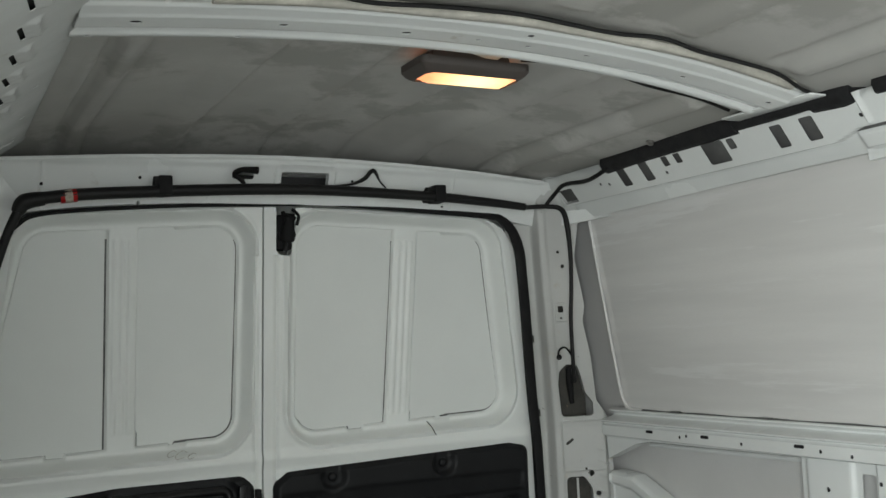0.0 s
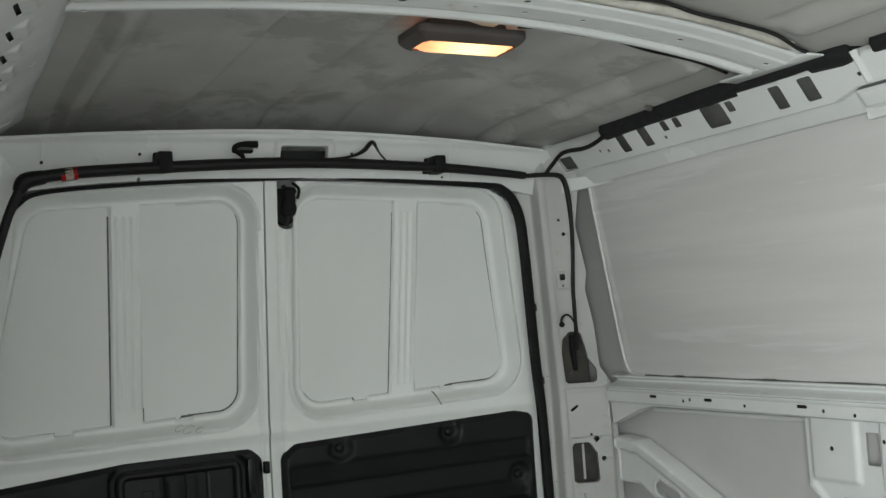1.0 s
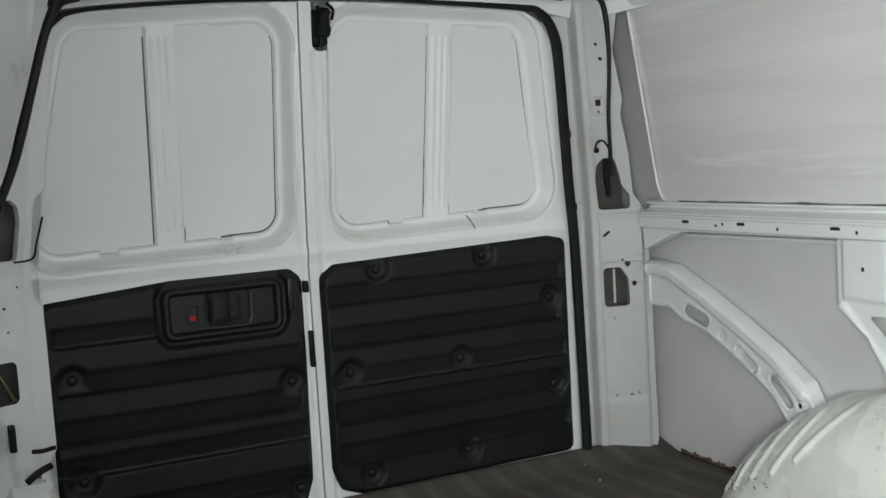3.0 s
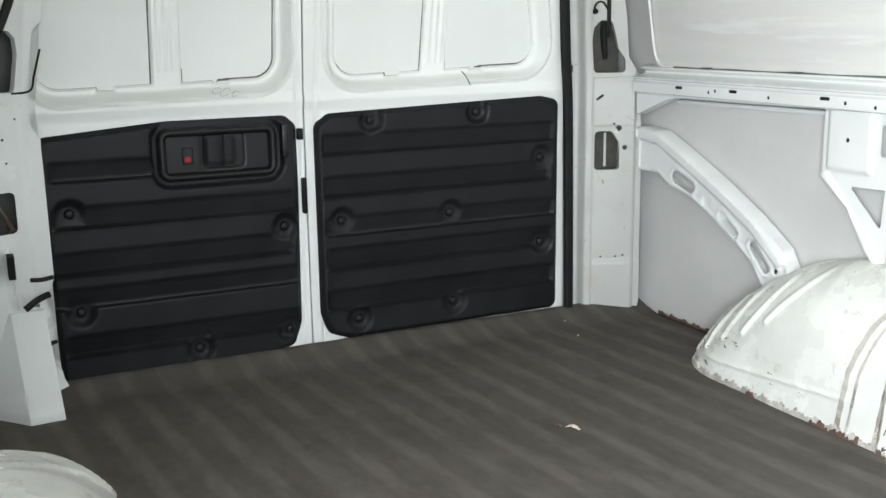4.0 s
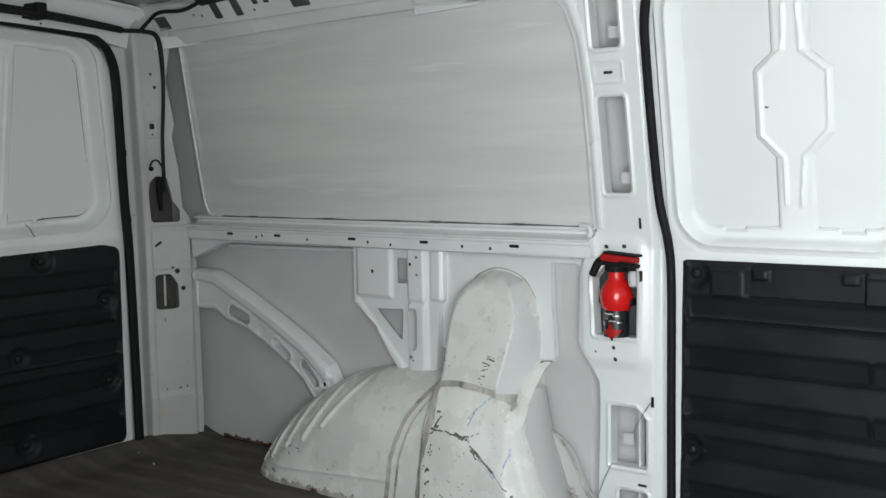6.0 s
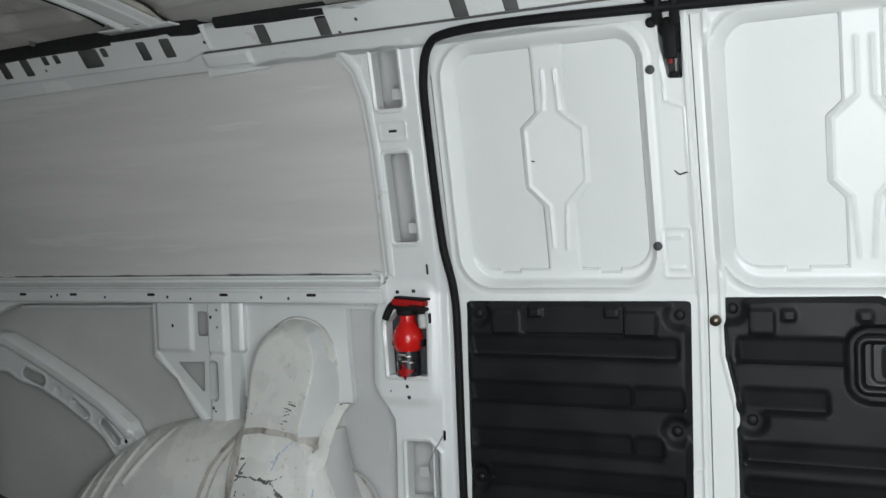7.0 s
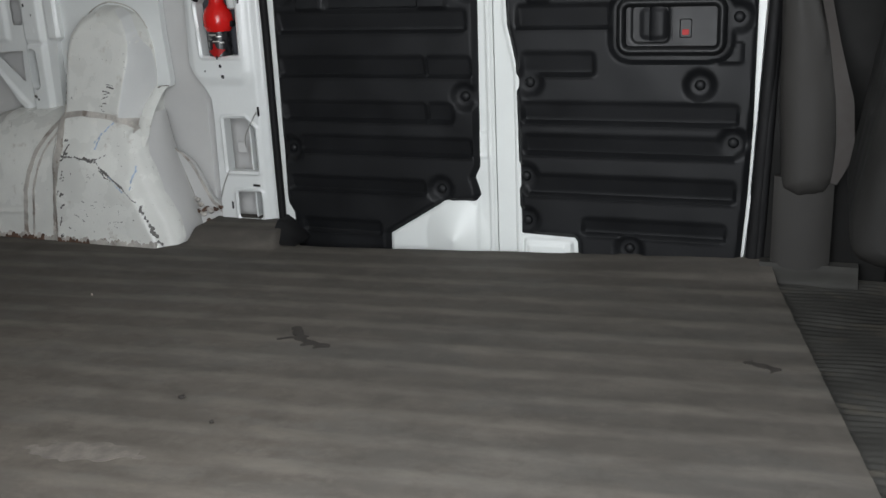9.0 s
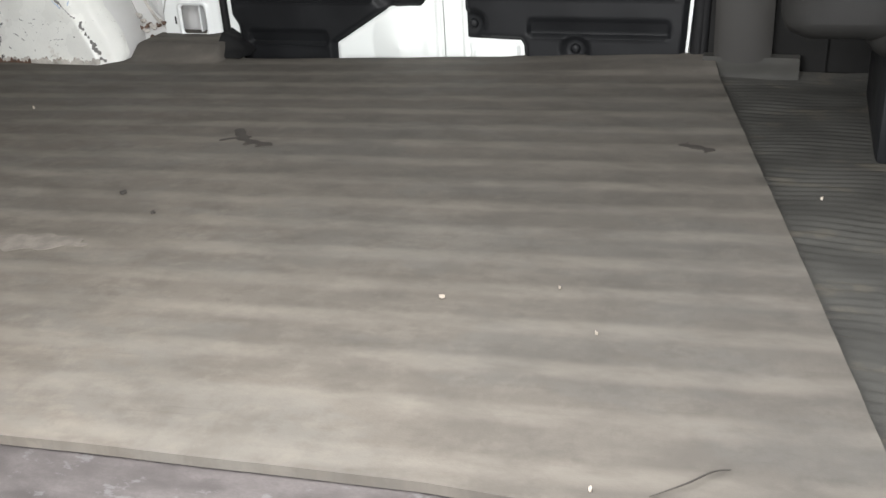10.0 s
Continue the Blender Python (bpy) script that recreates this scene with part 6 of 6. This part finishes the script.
for pts, r in (([(0.300, -1.93), (0.262, -1.955), (0.240, -1.985), (0.236, -2.02)], 0.010), ([(0.262, -1.955), (0.245, -1.925)], 0.004), ([(0.352, -2.735), (0.336, -2.765)], 0.010)):
    us, vs = [p[0] for p in pts], [p[1] for p in pts]
    ob = part("dark_smear", relief(min(us) - 0.03, max(us) + 0.03, min(vs) - 0.03, max(vs) + 0.03, 0.0035, lambda u, v, h: (u, v, h), lambda u, v: mat_h(u, v) + 0.0009, lambda u, v: line(u, v, pts, r) + 0.6 * r * np.sin(u * 210 + v * 60) * np.sin(v * 130 - u * 80), 0.0012), SMEAR, None)
    tagged(ob, "dark smeared patch on the rubber mat", "stain", "smears on the floor mat")
curl = part("rubber_curl", tube([(-0.555, -2.80, 0.003), (-0.535, -2.83, 0.008), (-0.512, -2.85, 0.007), (-0.50, -2.865, 0.003)], [0.0005, 0.0010, 0.0010, 0.0004], 6, 6, 1.4), SMEAR, None)
tagged(curl, "thin dark curled strip of rubber on the mat", "litter", "scraps on the floor mat")


scuff = part("dusty_scuff", relief(-0.25, -0.16, -1.96, -1.76, 0.006, lambda u, v, h: (u, v, h), lambda u, v: mat_h(u, v) + 0.0007, lambda u, v: np.hypot((u + 0.204 + 0.18 * (v + 1.86)) / 0.026, (v + 1.86) / 0.085) - 1 + 0.25 * np.sin(u * 190 + v * 70) * np.sin(v * 120), 0.0008), DUSTY, None)
tagged(scuff, "pale dusty scuff rubbed into the rubber mat", "stain", "smears on the floor mat")


# ---- roof bow and lamp ----
BOW_ARCH = np.polyfit([-0.54, -0.40, -0.29, -0.10, 0.05, 0.25, 0.35, 0.45, 0.55, 0.64], [1.288, 1.303, 1.311, 1.320, 1.321, 1.313, 1.306, 1.293, 1.276, 1.261], 4)


def bow_z(u):
    return np.polyval(BOW_ARCH, u)


def bow_place(u, v, h):
    return u, -0.988 + 0.76 * (v + 1.003), bow_z(u) - 0.004 - h


def bow_h(u, v):
    return np.interp(v, [-1.02, -1.008, -1.003, -0.972, -0.966, -0.908, -0.902, -0.866, -0.862, -0.856, -0.842, -0.836, -0.828], [0.003, 0.003, 0.007, 0.0105, 0.013, 0.013, 0.0115, 0.003, 0.008, 0.011, 0.011, 0.008, 0.003])


def bow_shape(u, v):
    d = np.maximum(np.abs(v + 0.924) - 0.096, np.abs(u - 0.045) - 0.589)
    for x, y, r in ((-0.472, -0.938, 0.0055), (-0.275, -0.938, 0.0048), (-0.090, -0.938, 0.0050), (0.030, -0.938, 0.0036), (0.117, -0.938, 0.0036), (0.225, -0.938, 0.0036), (0.42, -0.938, 0.0040), (0.61, -0.938, 0.0040), (-0.474, -0.885, 0.0052), (-0.32, -0.885, 0.0045), (0.27, -0.885, 0.0036), (-0.32, -0.849, 0.0035), (-0.52, -0.849, 0.0035), (0.10, -0.985, 0.004)):
        d = np.maximum(d, -disc(u, v, x, y, 1.45 * r))
    return d


bow = thing("roof_bow", (0.07, -0.86, 1.3), "white pressed roof cross member with round holes", "roof bow", "structure")
part("pressing", relief(-0.56, 0.70, -1.025, -0.825, 0.003, bow_place, bow_h, bow_shape, 0.0015), WHITE, bow)
# near-black sheet under the bow, standing in for shade in its holes
part("bow_hole_shade", relief(-0.54, 0.625, -1.0, -0.835, 0.006, bow_place, lambda u, v: bow_h(u, v) - 0.005, None, 0.0), DARKIN, bow)
part("end_bracket", block(0.628, 0.672, -1.012, -0.800, 1.2490, 1.2530, 0.0015), WHITE, bow)
part("sealant_strip", tube([(-0.50 + 0.11 * k, -1.008 + 0.003 * math.sin(k * 2.1), float(bow_z(-0.50 + 0.11 * k)) - 0.004) for k in range(1, 11)], 0.008, 8, 4, 1.3), BUFF, bow, "yellowed sealant strip")
cable = part("roof_cable", tube([(-0.50 + 0.08 * k, -1.032 - 0.005 * math.sin(k * 2.7), float(bow_z(-0.50 + 0.08 * k)) - 0.006 - 0.003 * math.sin(k * 1.7)) for k in range(14)] + [(0.60, -1.02, 1.256), (0.64, -1.005, 1.254), (0.665, -0.985, 1.256)], 0.0034, 7), CABLE, None)
tagged(cable, "thin black cable along the roof cross member", "cable")
cable2 = part("lamp_cable", tube([(0.19, -0.80, 1.325), (0.24, -0.816, 1.321), (0.30, -0.812, 1.317), (0.37, -0.822, 1.309), (0.45, -0.812, 1.298), (0.55, -0.822, 1.281), (0.63, -0.82, 1.263)], 0.003, 6), CABLE, None)
tagged(cable2, "thin black lamp cable tucked behind the cross member", "cable")

lamp = thing("dome_lamp", (0.105, -0.735, 1.29), "rectangular roof lamp with a glowing orange lens", "lamp")


part("housing", relief(0.0, 0.212, -0.806, -0.708, 0.004, lambda u, v, h: (u, v, 1.306 - h), lambda u, v: 0.014 * np.clip(-rbox(u, v, 0.002, 0.208, -0.804, -0.712, 0.012) / 0.016, 0, 1) ** 0.8, lambda u, v: np.maximum(rbox(u, v, 0.002, 0.208, -0.804, -0.712, 0.012), -rbox(u, v, 0.018, 0.192, -0.790, -0.730, 0.012)), 0.012), HOUSING, lamp, "dark warm grey lamp housing")
part("lens", relief(0.016, 0.194, -0.793, -0.727, 0.005, lambda u, v, h: (u, v, 1.296 - h), lambda u, v: 0.010 * smooth(rbox(u, v, 0.018, 0.192, -0.790, -0.730, 0.012) + 0.01, 0.02), None, 0.004), LENS, lamp, "glowing orange lens")
part("base", block(0.030, 0.18, -0.785, -0.716, 1.300, 1.336, 0.008), HOUSING, lamp)
glow = new("dome_bulb", bpy.data.lights.new("dome_bulb", "AREA"))
glow.data.shape, glow.data.size, glow.data.size_y = "RECTANGLE", 0.15, 0.04
glow.data.energy, glow.data.color = 0.25, (1.0, 0.62, 0.32)
glow.matrix_world = look((0.105, -0.760, 1.280), (0.105, -0.760, 0.0))

# ---- conduits, foam-wrapped loom, cables ----
rod = thing("black_conduit", (0.03, -0.14, 1.17), "black conduit clipped across the rear header", "conduit")
part("pipe", tube([(-0.528, -0.142, 1.160), (-0.40, -0.146, 1.176), (-0.016, -0.148, 1.196), (0.30, -0.148, 1.191), (0.48, -0.146, 1.181), (0.595, -0.144, 1.171)], [0.0125, 0.0125, 0.0125, 0.0115, 0.0105, 0.009], 10), CABLE, rod)
part("elbow", tube([(-0.50, -0.142, 1.164), (-0.535, -0.142, 1.156), (-0.548, -0.141, 1.135)], [0.014, 0.017, 0.012], 10), CABLE, rod)
for x in (-0.269, 0.36):
    part("clip", block(x - 0.014, x + 0.014, -0.160, -0.115, 1.176, 1.216, 0.003), RUBBER, rod)
part("warning_sleeve", tube([(-0.470, -0.143, 1.168), (-0.455, -0.144, 1.170), (-0.440, -0.1445, 1.172)], 0.0135, 12), REDCAP, rod, "red and white sleeve")
part("sleeve_print", tube([(-0.462, -0.1435, 1.169), (-0.455, -0.144, 1.170), (-0.448, -0.1442, 1.171)], 0.0139, 12), SCRAP, rod)
hose = part("drain_hose", tube([(-0.540, -0.141, 1.15), (-0.568, -0.140, 1.088), (-0.600, -0.138, 0.985), (-0.624, -0.136, 0.908), (-0.650, -0.132, 0.83), (-0.690, -0.13, 0.74)], [0.011, 0.009, 0.009, 0.010, 0.009, 0.008], 8), CABLE, None)
tagged(hose, "black hose running down beside the rear pillar", "hose")

loom = thing("wiring_loom", (0.70, -0.8, 1.24), "black foam-wrapped wiring loom along the roof edge", "wiring loom")
part("foam_wrap", tube([(0.695, -0.350, 1.245), (0.693, -0.50, 1.249), (0.690, -0.70, 1.252), (0.690, -0.78, 1.252)], [0.0224, 0.0213, 0.0235, 0.0213], 9), FOAM, loom)
part("foam_wrap", tube([(0.690, -0.77, 1.252), (0.690, -0.92, 1.253), (0.692, -1.01, 1.254)], [0.0168, 0.0179, 0.0168], 9), FOAM, loom)
part("foam_wrap", tube([(0.692, -0.965, 1.254), (0.694, -1.03, 1.252), (0.695, -1.055, 1.252)], [0.0235, 0.0246, 0.0224], 9), FOAM, loom)
part("foam_wrap", tube([(0.697, -1.10, 1.252), (0.699, -1.25, 1.250), (0.702, -1.39, 1.247)], [0.0213, 0.0224, 0.0201], 9), FOAM, loom)
part("wire_run", tube([(0.66, -0.140, 1.178), (0.672, -0.158, 1.200), (0.674, -0.190, 1.217), (0.673, -0.225, 1.219), (0.671, -0.285, 1.214), (0.672, -0.330, 1.218), (0.684, -0.375, 1.236)], 0.0052, 7), CABLE, loom)
part("wire_run", tube([(0.695, -1.05, 1.252), (0.703, -1.075, 1.240), (0.700, -1.10, 1.250)], 0.012, 7), CABLE, loom)
part("wire_run", tube([(0.702, -1.38, 1.247), (0.706, -1.55, 1.246), (0.708, -1.75, 1.250), (0.708, -2.2, 1.252), (0.70, -2.9, 1.254)], 0.007, 7), CABLE, loom)
part("wire_run", tube([(0.702, -1.38, 1.240), (0.709, -1.50, 1.236), (0.708, -1.66, 1.243), (0.708, -1.80, 1.244)], 0.005, 7), CABLE, loom)
part("foam_wrap", tube([(0.705, -1.64, 1.248), (0.706, -1.75, 1.249), (0.706, -1.90, 1.250)], [0.0182, 0.0195, 0.0169], 9), FOAM, loom)
for y in (-0.545, -0.835):
    part("clip", lathe([(0.006, 0), (0.006, 0.012), (0.009, 0.014), (0.009, 0.022), (0.002, 0.026)], (0.672, y, 1.274), (-0.3, 0, -0.6), 10), STEEL, loom, "small pale clip")

drop = thing("pillar_cable", (0.70, -0.16, 0.9), "black cable hanging down the rear pillar into a hole", "cable")
part("lead", tube([(0.60, -0.146, 1.170), (0.655, -0.155, 1.172), (0.690, -0.160, 1.165), (0.708, -0.155, 1.13), (0.716, -0.152, 1.05), (0.716, -0.148, 0.97), (0.714, -0.142, 0.89), (0.722, -0.130, 0.80), (0.735, -0.112, 0.74)], [0.006, 0.006, 0.0065, 0.007, 0.0055, 0.005, 0.005, 0.005, 0.006], 8), CABLE, drop)
part("loop", tube([(0.722, -0.132, 0.80), (0.705, -0.128, 0.825), (0.690, -0.122, 0.822), (0.686, -0.118, 0.805)], 0.0028, 6), CABLE, drop)
part("grommet", lathe([(0.006, 0), (0.007, 0.006), (0.004, 0.01), (0.001, 0.01)], (0.686, -0.118, 0.803), (0.3, -0.9, 0), 10), RUBBER, drop)
part("plug_end", tube([(0.735, -0.090, 0.775), (0.742, -0.080, 0.735), (0.752, -0.072, 0.685)], [0.008, 0.009, 0.006], 8), RUBBER, drop)
hang = thing("header_strap", (-0.10, -0.14, 1.21), "dark curled strap hanging from the header", "strap")
part("band", tube([(-0.070, -0.140, 1.236), (-0.105, -0.141, 1.236), (-0.122, -0.142, 1.226), (-0.108, -0.144, 1.214), (-0.102, -0.145, 1.204)], [0.009, 0.006, 0.005, 0.006, 0.004], 6), TRIM, hang)
lead2 = part("header_lead", tube([(0.105, -0.140, 1.208), (0.145, -0.144, 1.213), (0.175, -0.144, 1.226), (0.198, -0.142, 1.246), (0.212, -0.144, 1.222), (0.226, -0.146, 1.206)], [0.002, 0.003, 0.005, 0.005, 0.002, 0.002], 6), CABLE, None)
tagged(lead2, "thin black lead looped over the header", "cable")
for pts, r in (([(-0.660, -0.085, 0.275), (-0.640, -0.085, 0.273), (-0.615, -0.08, 0.275)], 0.004), ([(-0.675, -0.09, 0.215), (-0.650, -0.088, 0.232), (-0.625, -0.08, 0.240)], 0.006), ([(-0.62, -0.075, 0.135), (-0.640, -0.085, 0.130), (-0.645, -0.09, 0.112), (-0.632, -0.088, 0.095)], 0.004), ([(-0.60, -0.10, 0.74), (-0.615, -0.10, 0.69), (-0.625, -0.1, 0.66), (-0.66, -0.1, 0.655)], 0.002)):
    ob = part("loose_wire", tube(pts, 1.15 * r, 6), RUBBER, None)
    tagged(ob, "short loose black wire on the rear pillar", "wire", "loose wires on the pillar")

# ---- fire extinguisher in the pillar opening ----
ext = thing("fire_extinguisher", (0.868, -1.466, 0.434), "small red fire extinguisher wedged in the pillar opening", "fire extinguisher")
ex, ey = 0.868, -1.466
part("cylinder", lathe([(0.018, 0), (0.026, 0.002), (0.0268, 0.008), (0.0258, 0.056), (0.0275, 0.059), (0.0318, 0.065), (0.0342, 0.075), (0.0348, 0.085), (0.0338, 0.095), (0.0305, 0.105), (0.0255, 0.113), (0.0205, 0.119), (0.0175, 0.126), (0.017, 0.150)], (ex, ey, 0.432), sides=28), RED, ext)
part("label_band", lathe([(0.0274, 0), (0.0274, 0.058)], (ex, ey, 0.434), sides=28), LABEL, ext, "black printed label")


def on_label(u, v, h):
    return ex - np.sqrt(0.0278 ** 2 - (u - ey) ** 2) - h, u, v


part("lower_emblem", relief(ey - 0.023, ey + 0.021, 0.430, 0.466, 0.0022, on_label, shape=lambda u, v: poly(u, v, [(ey + 0.018, 0.446), (ey + 0.004, 0.449), (ey + 0.001, 0.463), (ey - 0.006, 0.451), (ey - 0.021, 0.448), (ey - 0.011, 0.439), (ey - 0.004, 0.431), (ey + 0.006, 0.438)], 0.0015), back=0.0), REDCAP, ext, "red emblem on the label")
for a, q, la, lq, mat in ((0.004, 0.484, 0.011, 0.0016, BUFF), (-0.012, 0.480, 0.006, 0.0014, STEEL), (0.010, 0.474, 0.005, 0.0012, STEEL), (-0.004, 0.469, 0.008, 0.0011, BUFF), (0.019, 0.462, 0.004, 0.0050, STEEL), (-0.018, 0.466, 0.004, 0.0016, STEEL)):
    part("label_print", relief(ey + a - la, ey + a + la, q - lq, q + lq, 0.002, on_label, back=0.0), mat, ext, "printed bar on the label")
part("drip", tube([(ex - 0.029, ey - 0.005, 0.436), (ex - 0.031, ey - 0.006, 0.428)], 0.0022, 6), RUBBER, ext)
slant = Matrix.Rotation(0.07, 4, "X")
part("collar", lathe([(0.022, 0), (0.024, 0.004), (0.024, 0.012), (0.02, 0.016)], (ex - 0.004, ey - 0.002, 0.572), sides=20), RUBBER, ext)
part("valve_head", block(ex - 0.028, ex + 0.012, ey - 0.060, ey + 0.030, 0.584, 0.593, 0.003, turn=slant), RUBBER, ext)
part("lever", block(ex - 0.034, ex + 0.010, ey - 0.058, ey + 0.022, 0.593, 0.609, 0.005, turn=slant), REDCAP, ext, "red squeeze lever")
part("lever_cap", block(ex - 0.032, ex + 0.008, ey - 0.064, ey + 0.016, 0.6085, 0.6135, 0.002, turn=slant), RUBBER, ext, "dark top plate of the lever")
part("lever_stripe", block(ex - 0.0365, ex - 0.030, ey - 0.060, ey - 0.024, 0.593, 0.5965, 0.001, turn=slant), RUBBER, ext, "black stripe on the lever")
part("lever_tip", tube([(ex - 0.012, ey + 0.016, 0.602), (ex - 0.015, ey + 0.034, 0.590), (ex - 0.018, ey + 0.048, 0.562)], [0.010, 0.009, 0.008], 8), RUBBER, ext)
part("discharge_horn", lathe([(0.004, 0), (0.010, 0.004), (0.011, 0.026), (0.008, 0.034)], (ex - 0.004, ey - 0.042, 0.540), (0.05, 0.06, 1), 12), HORN, ext, "pale grey discharge horn")
part("bracket_strap", block(ex - 0.005, 0.902, ey - 0.040, ey + 0.040, 0.50, 0.514, 0.003), RUBBER, ext)
# added dark sheet across the opening, in place of the shade in it
part("opening_shade", block(0.896, 0.902, -1.565, -1.405, 0.432, 0.59, 0.002), OPENSHADE, ext, "dark grey sheet for the shade inside the opening")
pull = part("tag_wire", tube([(0.862, -1.548, 0.30), (0.858, -1.530, 0.27), (0.862, -1.512, 0.24), (0.864, -1.510, 0.215)], 0.0011, 5), STEEL, None)
tagged(pull, "thin bent wire in the pillar opening", "wire")
pull2 = part("tag_wire", tube([(0.866, -1.455, 0.155), (0.86, -1.44, 0.12), (0.864, -1.425, 0.085)], 0.0011, 5), STEEL, None)
tagged(pull2, "thin bent wire at the pillar foot", "wire")
